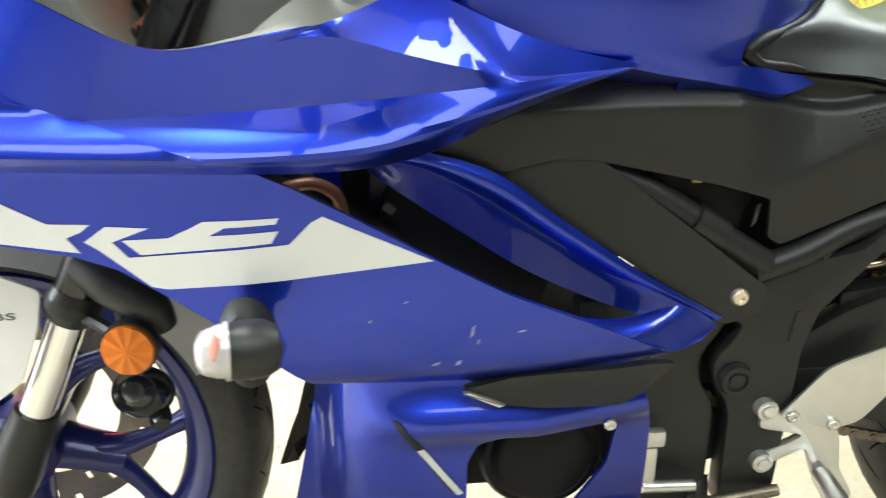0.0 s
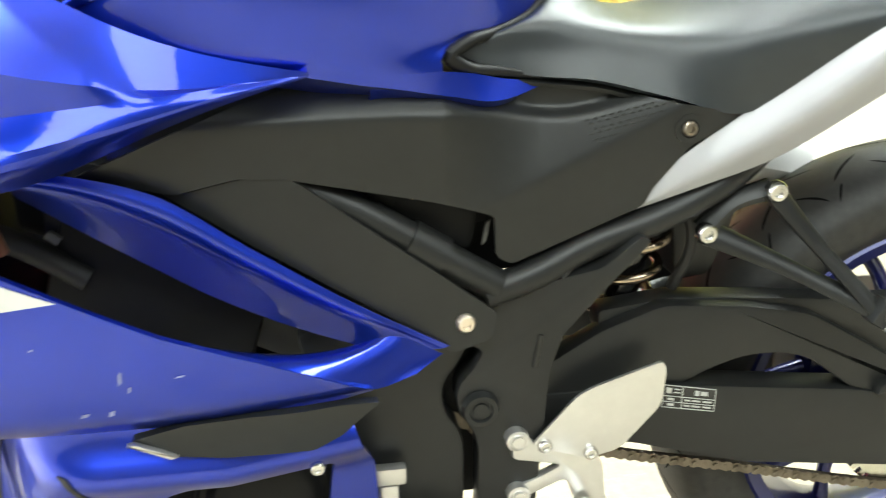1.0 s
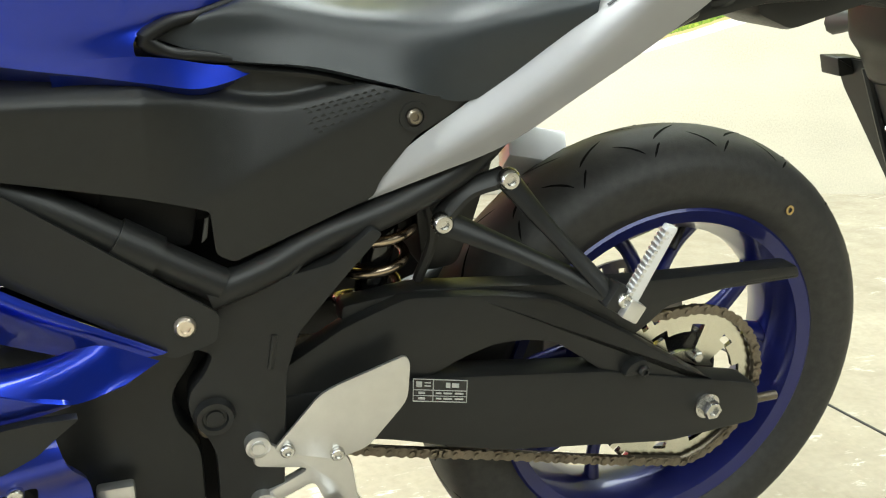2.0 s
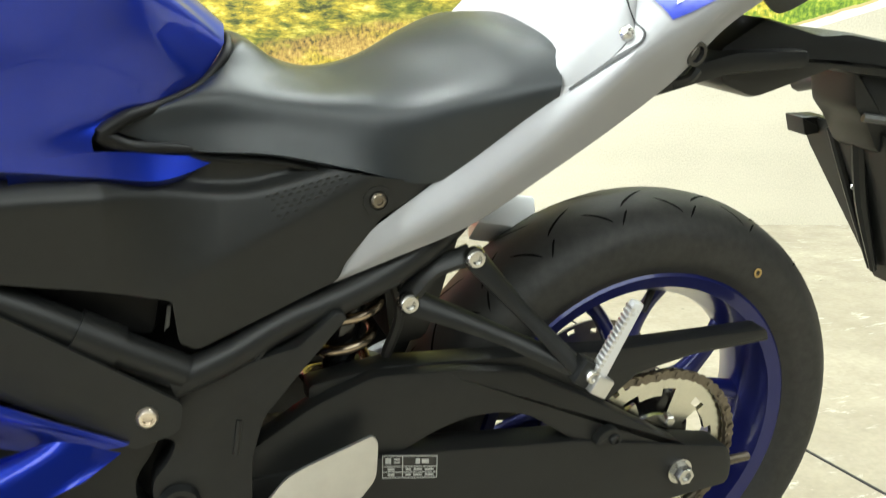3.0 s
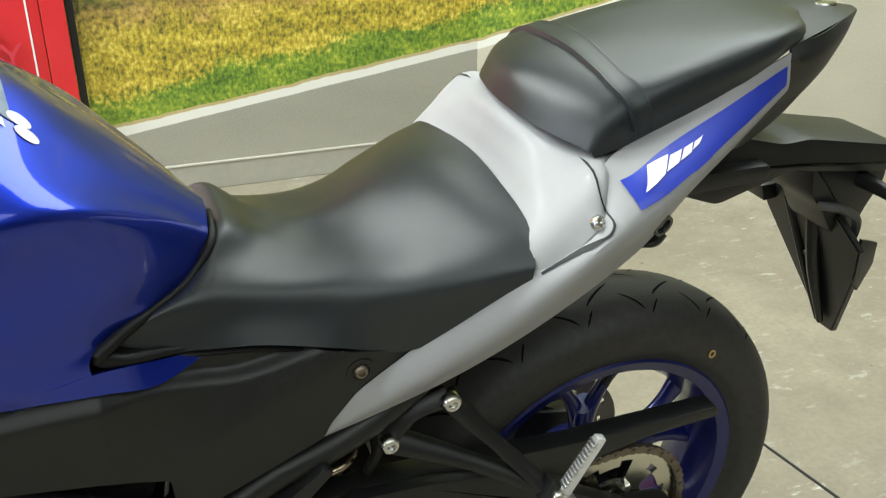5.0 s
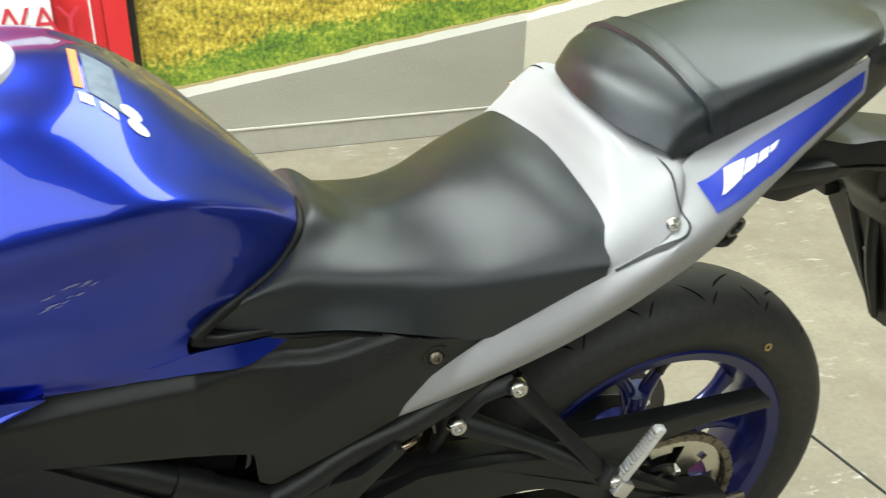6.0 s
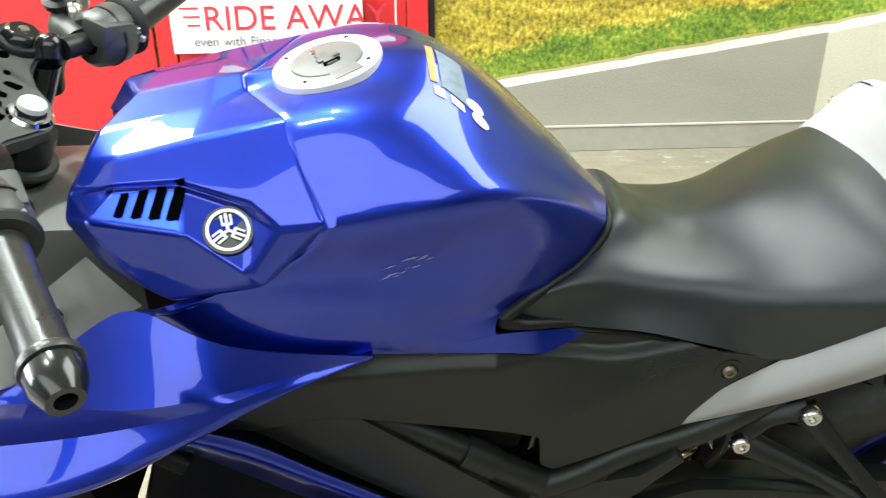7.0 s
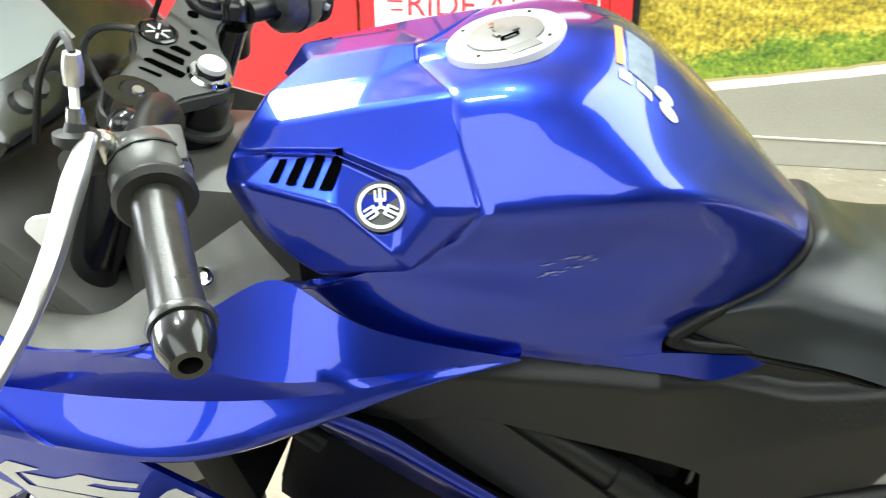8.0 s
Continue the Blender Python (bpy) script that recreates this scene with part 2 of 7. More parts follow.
    road = mixed(nt, ramp(nt, noise_tex(nt, 2.2, 4, 0.5, tc, (1, 1, 2.5)), [(0.35, (0, 0, 0)), (0.7, (0.35, 0.35, 0.35))]), road, [c * 1.3 for c in shade])
    line = mixed(nt, maths(nt, "GREATER_THAN", maths(nt, "ADD", h, maths(nt, "MULTIPLY", wob, 0.25)), -0.034), road, (0.70, 0.68, 0.62))
    sand = mixed(nt, maths(nt, "GREATER_THAN", hw, -0.002), line, (0.45, 0.36, 0.16))
    col = mixed(nt, maths(nt, "GREATER_THAN", hw, 0.010), sand, veg)
    nt.links.new(col, b.inputs["Base Color"])
    b.inputs["Roughness"].default_value = 0.55
    bumped(nt, b, noise_tex(nt, 40, 3, 0.5, tc), 0.05, 0.001)
    return m
# ---------------------------------------------------------------- mesh tools
def part(name, bm, mat, parent=None, label="", smooth=True, sharp=38):
    bmesh.ops.recalc_face_normals(bm, faces=bm.faces)
    me = bpy.data.meshes.new(name)
    for f in bm.faces:
        f.smooth = smooth
    if smooth:
        for e in bm.edges:
            if len(e.link_faces) == 2 and e.calc_face_angle(0) > radians(sharp):
                e.smooth = False
    bm.to_mesh(me)
    bm.free()
    me.materials.append(mat)
    ob = new(name, me)
    if parent:
        ob.parent = parent
    if label:
        ob["label"] = label
    return ob


def glide(points, n):
    """n places along a smooth curve through the points, evenly by length."""
    p = np.array(points, float)
    if len(p) == 2:
        s = np.linspace(0, 1, n)[:, None]
        return p[0] * (1 - s) + p[1] * s
    d = np.r_[0, np.cumsum(np.linalg.norm(np.diff(p, axis=0), axis=1))]
    tan = np.zeros_like(p)
    for i in range(len(p)):
        a, b = max(i - 1, 0), min(i + 1, len(p) - 1)
        if 0 < i < len(p) - 1:
            h0, h1 = d[i] - d[i - 1], d[i + 1] - d[i]
            tan[i] = ((p[i] - p[i - 1]) / h0 * h1 + (p[i + 1] - p[i]) / h1 * h0) / (h0 + h1)
        else:
            tan[i] = (p[b] - p[a]) / (d[b] - d[a])
    out = []
    for s in np.linspace(0, d[-1], n):
        i = min(max(np.searchsorted(d, s) - 1, 0), len(p) - 2)
        h = d[i + 1] - d[i]
        u = (s - d[i]) / h
        out.append((2 * u**3 - 3 * u**2 + 1) * p[i] + (u**3 - 2 * u**2 + u) * h * tan[i] + (-2 * u**3 + 3 * u**2) * p[i + 1] + (u**3 - u**2) * h * tan[i + 1])
    return np.array(out)


def skin(curves, n=32, sub=4, creases=(), keep=False):
    """A grid of places: along the curves, and across from curve to curve, with breaks at the creases."""
    rows = [glide(c, n) if not keep else np.array(c, float) for c in curves]
    cuts = sorted({0, len(rows) - 1, *creases})
    grid = []
    for a, b in zip(cuts, cuts[1:]):
        for i in range(n):
            col = [rows[k][i] for k in range(a, b + 1)]
            m = (b - a) * sub + 1
            # spread evenly by curve, not by length, so that curves keep their rows
            if len(col) == 2:
                pts = [col[0] * (1 - u) + col[1] * u for u in np.linspace(0, 1, m)]
            else:
                c = np.array(col)
                pts = []
                for u in np.linspace(0, len(col) - 1, m):
                    k = min(int(u), len(col) - 2)
                    f = u - k
                    p0, p1, p2, p3 = c[max(k - 1, 0)], c[k], c[k + 1], c[min(k + 2, len(col) - 1)]
                    m1 = (p2 - p0) / 2 if k > 0 else p2 - p1
                    m2 = (p3 - p1) / 2 if k < len(col) - 2 else p2 - p1
                    pts.append((2 * f**3 - 3 * f**2 + 1) * p1 + (f**3 - 2 * f**2 + f) * m1 + (-2 * f**3 + 3 * f**2) * p2 + (f**3 - f**2) * m2)
            if len(grid) <= i:
                grid.append([])
            grid[i] += pts if not grid[i] else pts[1:]
    return np.array(grid)


def eased(grid, times):
    """The grid with its inner places drawn towards their neighbours, as stretched cover material lies."""
    g = np.array([[tuple(p) for p in row] for row in grid], dtype=float)
    for _ in range(times):
        g[1:-1, 1:-1] = 0.5 * g[1:-1, 1:-1] + 0.125 * (g[:-2, 1:-1] + g[2:, 1:-1] + g[1:-1, :-2] + g[1:-1, 2:])
    return [[Vector(p) for p in row] for row in g]


def combed(grid, times, first=1):
    """The grid drawn even along its curves, leaving the folds across them alone."""
    g = np.array([[tuple(p) for p in row] for row in grid], dtype=float)
    for _ in range(times):
        g[first:-1] = 0.5 * g[first:-1] + 0.25 * (g[first - 1:-2] + g[first + 1:])
    return [[Vector(p) for p in row] for row in g]


def sheet(grid, thick=0.003, inward=(0, 1, 0)):
    """A bmesh of a grid of places, thickened towards inward."""
    bm = bmesh.new()
    n, m = len(grid), len(grid[0])
    vs = [[bm.verts.new(p) for p in row] for row in grid]
    for i in range(n - 1):
        for j in range(m - 1):
            bm.faces.new((vs[i][j], vs[i + 1][j], vs[i + 1][j + 1], vs[i][j + 1]))
    bmesh.ops.remove_doubles(bm, verts=bm.verts, dist=1e-5)
    if thick:
        thicken(bm, thick, inward)
    return bm


def thicken(bm, thick, inward):
    bmesh.ops.dissolve_degenerate(bm, dist=1e-5, edges=bm.edges)
    bmesh.ops.recalc_face_normals(bm, faces=bm.faces)
    bm.normal_update()
    tot = Vector((0, 0, 0))
    for f in bm.faces:
        tot += f.normal * f.calc_area()
    sign = -1 if tot.dot(Vector(inward)) > 0 else 1
    src = list(bm.verts)
    normals = {v: v.normal.copy() * sign for v in src}
    faces = list(bm.faces)
    rim = [e for e in bm.edges if len(e.link_faces) == 1]
    twin = {v: bm.verts.new(v.co - normals[v] * thick) for v in src}
    for f in faces:
        bm.faces.new([twin[v] for v in reversed(f.verts)])
    for e in rim:
        a, b = e.verts
        try:
            bm.faces.new((a, b, twin[b], twin[a]))
        except ValueError:
            pass


def fillet(outline, r, k=3):
    """The outline with its corners rounded to about r."""
    out = []
    n = len(outline)
    for i in range(n):
        p, a, b = np.array(outline[i]), np.array(outline[i - 1]), np.array(outline[(i + 1) % n])
        da, db = a - p, b - p
        la, lb = np.linalg.norm(da), np.linalg.norm(db)
        q = min(r, la * 0.45, lb * 0.45)
        s, e = p + da / la * q, p + db / lb * q
        for u in np.linspace(0, 1, k + 1):
            out.append(tuple((1 - u) ** 2 * s + 2 * u * (1 - u) * p + u * u * e))
    return out


def panel(outline, depth, thick=0.003, step=0.02, corner=0.004, inward=(0, 1, 0)):
    """A sheet in the side view (x, z), at y = depth(x, z), thickened inwards."""
    bm = bmesh.new()
    o = fillet(outline, corner) if corner else outline
    bm.faces.new([bm.verts.new((x, 0, z)) for x, z in o])
    xs, zs = [p[0] for p in o], [p[1] for p in o]
    for axis, lo, hi in ((0, min(xs), max(xs)), (2, min(zs), max(zs))):
        for k in range(1, int((hi - lo) / step) + 1):
            co, no = [0, 0, 0], [0, 0, 0]
            co[axis], no[axis] = lo + k * step + 0.00037, 1
            bmesh.ops.bisect_plane(bm, geom=bm.verts[:] + bm.edges[:] + bm.faces[:], dist=1e-6, plane_co=co, plane_no=no)
    bmesh.ops.triangulate(bm, faces=[f for f in bm.faces if len(f.verts) > 4])
    for v in bm.verts:
        v.co.y = depth(v.co.x, v.co.z)
    if thick:
        thicken(bm, thick, inward)
    return bm


def plate(outline, y, thick, bevel=0.003, corner=0.004, slope=0.0, x0=0.0):
    """A solid plate cut to an outline in (x, z), its outer face at y, bevelled."""
    bm = bmesh.new()
    o = fillet(outline, corner) if corner else outline
    f = bm.faces.new([bm.verts.new((x, y + slope * (x - x0), z)) for x, z in o])
    r = bmesh.ops.extrude_face_region(bm, geom=[f])
    bmesh.ops.translate(bm, vec=(0, thick, 0), verts=[v for v in r["geom"] if isinstance(v, bmesh.types.BMVert)])
    if bevel:
        edges = [e for e in bm.edges if abs(e.verts[0].co.y - e.verts[1].co.y) < abs(slope) * 2 + 1e-5 and e.calc_face_angle(0) > 1.2]
        bmesh.ops.bevel(bm, geom=edges, offset=bevel, segments=2, affect="EDGES", profile=0.6)
    return bm


def tube(points, r, seg=12, n=0, squash=1.0):
    """A round bar along a smooth curve; r is a number or one per place."""
    p = glide(points, n or max(2, 6 * (len(points) - 1))) if len(points) > 2 else np.array(points, float)
    k = len(p)
    rs = np.interp(np.linspace(0, 1, k), np.linspace(0, 1, len(r)), r) if isinstance(r, (list, tuple)) else [r] * k
    bm = bmesh.new()
    rings, side = [], None
    for i in range(k):
        t = Vector(p[min(i + 1, k - 1)] - p[max(i - 1, 0)]).normalized()
        if side is None:
            side = t.orthogonal().normalized()
        side = (side - t * side.dot(t)).normalized()
        up = t.cross(side)
        rings.append([bm.verts.new(Vector(p[i]) + (side * math.cos(a) + up * math.sin(a) * squash) * rs[i]) for a in np.linspace(0, 2 * math.pi, seg, endpoint=False)])
    for a, b in zip(rings, rings[1:]):
        for j in range(seg):
            bm.faces.new((a[j], a[(j + 1) % seg], b[(j + 1) % seg], b[j]))
    bm.faces.new(rings[0]), bm.faces.new(rings[-1])
    return bm


def lathe(profile, seg=48, matrix=None, closed=False, arc=None):
    """Turns a profile of (radius, along) round the y axis."""
    bm = bmesh.new()
    a0, a1 = arc or (0, 2 * math.pi)
    angles = np.linspace(a0, a1, seg + (1 if arc else 0), endpoint=bool(arc))
    rings = []
    for a in angles:
        rings.append([bm.verts.new((r * math.cos(a), y, r * math.sin(a))) for r, y in profile])
    m = len(profile)
    pairs = list(zip(rings, rings[1:])) + ([] if arc else [(rings[-1], rings[0])])
    for a, b in pairs:
        for j in range(m if closed else m - 1):
            q = (a[j], a[(j + 1) % m], b[(j + 1) % m], b[j])
            bm.faces.new(q)
    if arc and closed:
        bm.faces.new(rings[0]), bm.faces.new(rings[-1])
    bmesh.ops.remove_doubles(bm, verts=bm.verts, dist=1e-6)
    bmesh.ops.dissolve_degenerate(bm, dist=1e-6, edges=bm.edges)
    if matrix is not None:
        bm.transform(matrix)
    return bm


def block(sx, sy, sz, bevel=0.003, matrix=None, taper=1.0):
    bm = bmesh.new()
    bmesh.ops.create_cube(bm, size=1)
    for v in bm.verts:
        k = taper if v.co.z > 0 else 1
        v.co = Vector((v.co.x * sx * k, v.co.y * sy * k, v.co.z * sz))
    if bevel:
        bmesh.ops.bevel(bm, geom=bm.edges[:], offset=bevel, segments=2, affect="EDGES", profile=0.6)
    if matrix is not None:
        bm.transform(matrix)
    return bm


def joined(*bms):
    out = bmesh.new()
    for b in bms:
        me = bpy.data.meshes.new("tmp")
        b.to_mesh(me)
        b.free()
        out.from_mesh(me)
        bpy.data.meshes.remove(me)
    return out


def mirrored(bm):
    """The same, on the other side of the middle plane."""
    b = bm.copy()
    for v in b.verts:
        v.co.y = -v.co.y
    return b


def facing(x, y, z, nx, ny, nz):
    """A pose whose -y axis points along (nx, ny, nz): for lathed heads and discs."""
    q = Vector((nx, ny, nz)).to_track_quat("-Y", "Z")
    return Matrix.Translation((x, y, z)) @ q.to_matrix().to_4x4()


def bolt(x, y, z, r, parent, mat=None, normal=(0, -1, 0), name="bolt"):
    """A button head with a socket, standing proud of its face."""
    h = r * 0.55
    prof = [(0, -h * 0.35), (r * 0.42, -h * 0.35), (r * 0.46, -h), (r * 0.75, -h * 0.95), (r * 0.97, -h * 0.5), (r, 0), (r, h * 0.8), (0, h * 0.8)]
    return part(name, lathe(prof, 18, facing(x, y, z, *normal)), mat or STEEL, parent)


def drape(outline, tree, way, start, off=0.0012, step=0.006, axes=((1, 0, 0), (0, 0, 1))):
    """A thin film of an outline, laid from start along way on to the surface that a BVH tree holds."""
    bm = panel(outline, lambda x, z: 0.0, 0, step, 0)
    w = Vector(way).normalized()
    a, b = Vector(axes[0]), Vector(axes[1])
    dead = []
    for v in bm.verts:
        p = Vector(start) + a * v.co.x + b * v.co.z
        hit, nrm, _, _ = tree.ray_cast(p, w)
        if hit is None:
            dead.append(v)
            continue
        if nrm.dot(w) > 0:
            nrm = -nrm
        v.co = hit + nrm * off
    bmesh.ops.delete(bm, geom=dead, context="VERTS")
    return bm


def words(text, size, matrix, mat, parent, name="lettering", depth=0.0006):
    cu = bpy.data.curves.new("t", "FONT")
    cu.body, cu.size, cu.extrude, cu.align_x = text, size, depth, "LEFT"
    tmp = bpy.data.objects.new("t", cu)
    me = bpy.data.meshes.new_from_object(tmp)
    bm = bmesh.new()
    bm.from_mesh(me)
    bpy.data.objects.remove(tmp), bpy.data.meshes.remove(me), bpy.data.curves.remove(cu)
    bm.transform(matrix)
    return part(name, bm, mat, parent, smooth=False)



def facets(corners, faces, bevel, thick, inward, least=8.0):
    """A shell of flat panels with rounded folds; corners is a dict of places."""
    bm = bmesh.new()
    vert = {k: bm.verts.new(p) for k, p in corners.items()}
    for f in faces:
        bm.faces.new([vert[k] for k in f])
    bmesh.ops.recalc_face_normals(bm, faces=bm.faces)
    folds = [e for e in bm.edges if len(e.link_faces) == 2 and math.degrees(e.calc_face_angle(0)) > least]
    bmesh.ops.bevel(bm, geom=folds, offset=bevel, segments=3, profile=0.5, affect="EDGES")
    bmesh.ops.triangulate(bm, faces=[f for f in bm.faces if len(f.verts) > 4])
    thicken(bm, thick, inward)
    return bm


def even_shade(ob):
    """Lets the large faces keep their own shading beside the rounded folds."""
    m = ob.modifiers.new("even_shade", "WEIGHTED_NORMAL")
    m.mode, m.weight = "FACE_AREA", 80
    return ob
# ---------------------------------------------------------------- the showroom
def slab(name, x0, x1, y0, y1, z0, z1, mat, label, cat):
    bm = block(x1 - x0, y1 - y0, z1 - z0, 0, pose((x0 + x1) / 2, (y0 + y1) / 2, (z0 + z1) / 2))
    return tagged(part(name, bm, mat, None, "", False), label, cat, kind="structure")


BACK = 2.3
CORNER = 0.92
TURN = -22.0
slab("floor", -7, 9, -6, 7, -0.2, 0.0, floor_material(), "worn beige sealed concrete floor with pale scuffs", "floor")
# Unseen ceiling and walls close the room; their greys steer the paint's reflections.
slab("ceiling", -7.2, 9.2, -6.2, 7.2, 3.3, 3.45, CEILING, "unseen plain grey ceiling, toned for reflections", "ceiling")
slab("wall_front", -7, 9, -6.2, -6.0, 0, 3.3, DARK_WALL, "unseen dark wall behind the camera, toned for reflections", "wall")
slab("wall_west", -7.2, -7.0, -6.2, 7.2, 0, 3.3, PLASTER, "unseen plain grey wall closing the room", "wall")
slab("wall_east", 9.0, 9.2, -6.2, 7.2, 0, 3.3, PLASTER, "unseen plain grey wall closing the room", "wall")

MURAL_LEFT = mural_material("printed_meadow_and_road", 0.29, 0.154, (0.300, 0.285, 0.235), -0.31)
MURAL_RIGHT = mural_material("printed_meadow_and_road_bend", 0.475, 0.30, (0.46, 0.425, 0.335), 0.0, True)
wall = part("wall_mural", block(CORNER + 7, 0.12, 3.3, 0, pose((CORNER - 7) / 2, BACK + 0.06, 1.65)), MURAL_LEFT, None, "", False)
tagged(wall, "wall covered in a printed photo of meadow and road", "wall", kind="structure")
wall = part("wall_mural_bend", block(8.0, 0.12, 3.3, 0, pose(4.0, 0.06, 1.65)), MURAL_RIGHT, None, "", False)
wall.matrix_world = pose(CORNER, BACK, 0, 0, 0, TURN)
tagged(wall, "angled wall continuing the printed road and meadow photo", "wall", kind="structure")
skirt = part("baseboard", block(CORNER + 0.55, 0.010, 0.098, 0.002, pose((CORNER - 0.55) / 2 - 0.01, BACK - 0.007, 0.05)), SKIRTING, None, "", False)
tagged(skirt, "low grey skirting strip under the printed wall", "skirting", kind="structure")
cap = part("trim", block(CORNER + 0.55, 0.014, 0.006, 0.001, pose((CORNER - 0.55) / 2 - 0.01, BACK - 0.009, 0.102)), material("pale_strip", (0.52, 0.49, 0.42), 0.5, 0, 0, 0.12, 30), None, "", False)
tagged(cap, "thin pale edge strip on top of the skirting", "trim", kind="structure")
joint = part("floor_joint", block(0.006, 5.0, 0.003, 0, pose(0.675, -0.4, 0.0005, 0, 0, 4)), GROOVE, None, "", False)
tagged(joint, "narrow dark expansion joint in the concrete floor", "floor joint", kind="structure")


def display_stand():
    root = tagged(new("display_stand"), "red printed display board with a white offer sign", "sign board")
    root.location = (-1.6, BACK - 0.02, 0)

    def board(name, x0, x1, z0, z1, y, mat, label=""):
        return part(name, block(x1 - x0, 0.012, z1 - z0, 0.002, pose((x0 + x1) / 2 + 1.6, y - BACK + 0.02, (z0 + z1) / 2)), mat, root, label, False)

    board("panel", -2.45, -1.575, 0.14, 2.2, BACK - 0.035, RED, "red board")
    board("panel", -1.565, -1.50, 0.14, 2.2, BACK - 0.030, RED, "red edge strip")
    main = board("panel", -1.49, -0.665, 0.14, 2.2, BACK - 0.035, RED, "red board")
    board("edge_strip", -0.662, -0.588, 0.14, 2.2, BACK - 0.055, RED, "darker red edge")
    board("edge_strip", -0.586, -0.562, 0.10, 2.2, BACK - 0.03, BLACK_TRIM, "black gap")
    board("sheet", -1.48, -0.682, 0.90, 1.6, BACK - 0.044, BOARD_WHITE, "white printed sheet")
    sign = board("offer_sign", -1.50, -0.82, 0.425, 0.66, BACK - 0.06, BOARD_WHITE, "white offer sign")
    turn = Matrix.Rotation(radians(90), 4, "X")
    at = lambda x, y, z: Matrix.Translation((x + 1.6, y - BACK + 0.02, z)) @ turn
    words("RIDE AWAY", 0.122, at(-1.385, BACK - 0.068, 0.507), RED_TEXT, sign)
    words("even with Finance", 0.047, at(-1.425, BACK - 0.068, 0.452), GREY_TEXT, sign)
    for k in range(3):
        part("stripe", block(0.07 - 0.012 * k, 0.002, 0.006, 0, pose(-1.43 + 0.006 * k + 1.6, -0.048, 0.585 - k * 0.03)), RED_TEXT, sign, "", False)
    words("ard", 0.075, at(-0.782, BACK - 0.043, 0.775), BOARD_WHITE, main)
    for x0, x1, z0, z1 in ((-1.4, -0.70, 0.725, 0.731), (-0.706, -0.70, 0.40, 0.728), (-1.4, -0.70, 0.40, 0.406)):
        part("frame_line", block(x1 - x0, 0.002, z1 - z0, 0, pose((x0 + x1) / 2 + 1.6, -0.022, (z0 + z1) / 2)), BOARD_WHITE, main, "", False)
    for w, z in ((0.045, 1.075), (0.075, 1.052), (0.03, 1.0), (0.085, 0.975), (0.06, 1.14), (0.08, 1.165)):
        part("text_bar", block(w, 0.002, 0.007, 0, pose(-0.705 - w / 2 + 1.6, -0.032, z)), GREY_TEXT, main, "", False)
    return root


display_stand()
# ceiling panels and shop-front daylight; the 6.4 m panel is an added, unseen fill
for x, y, sx, sy, power in ((-2.9, 1.35, 0.9, 0.8, 100), (2.1, 0.9, 3.6, 2.2, 110), (-1.4, 0.55, 0.12, 0.12, 30), (-1.80, -0.19, 0.30, 0.05, 12), (-1.70, -0.31, 0.30, 0.05, 12), (-0.7, -3.3, 6.4, 2.8, 92)):
    area_lamp("ceiling_and_fill_light", x, y, 3.28, 0, 0, 0, sx, sy, power, WHITE_LIGHT)
area_lamp("window_daylight", -6.9, 0.4, 2.0, 0, -90, 0, 2.4, 5.0, 330, (0.88, 0.96, 1.0))

# ---------------------------------------------------------------- the motorcycle
# x runs from the front axle (-1.38) to the rear axle (0), y from the left side (-) to the right, z up.
bike = tagged(new("motorcycle"), "blue and silver sport motorcycle leaning on its side stand", "motorcycle")
bike.matrix_world = pose(0, 0.006, 0, 5.53, 0, 0)


def both(name, bm, mat, label="", sharp=38, shift=0.0):
    other = mirrored(bm)
    for v in other.verts:
        v.co.y += shift
    a = part(name, bm, mat, bike, label, True, sharp)
    part(name, other, mat, bike, label, True, sharp)
    return a


def film(name, outline, depth, mat, parent, off=0.0014, step=0.012, corner=0.0):
    return part(name, panel(outline, lambda x, z: depth(x, z) - off, 0.0006, step, corner), mat, parent)


SEAL = material("black_seal_rubber", (0.004, 0.004, 0.0042), 0.5, spec=0.3)
# Blacker than the tyre's rubber: paints the shade inside the tread grooves.
TREAD = material("tread_groove_shade", (0.0035, 0.0035, 0.0035), 0.85, spec=0.1)
# Glossless black that paints the shade inside slots and holes.
DEEP = material("slot_shade_black", (0.001, 0.001, 0.001), 0.9, spec=0.0)


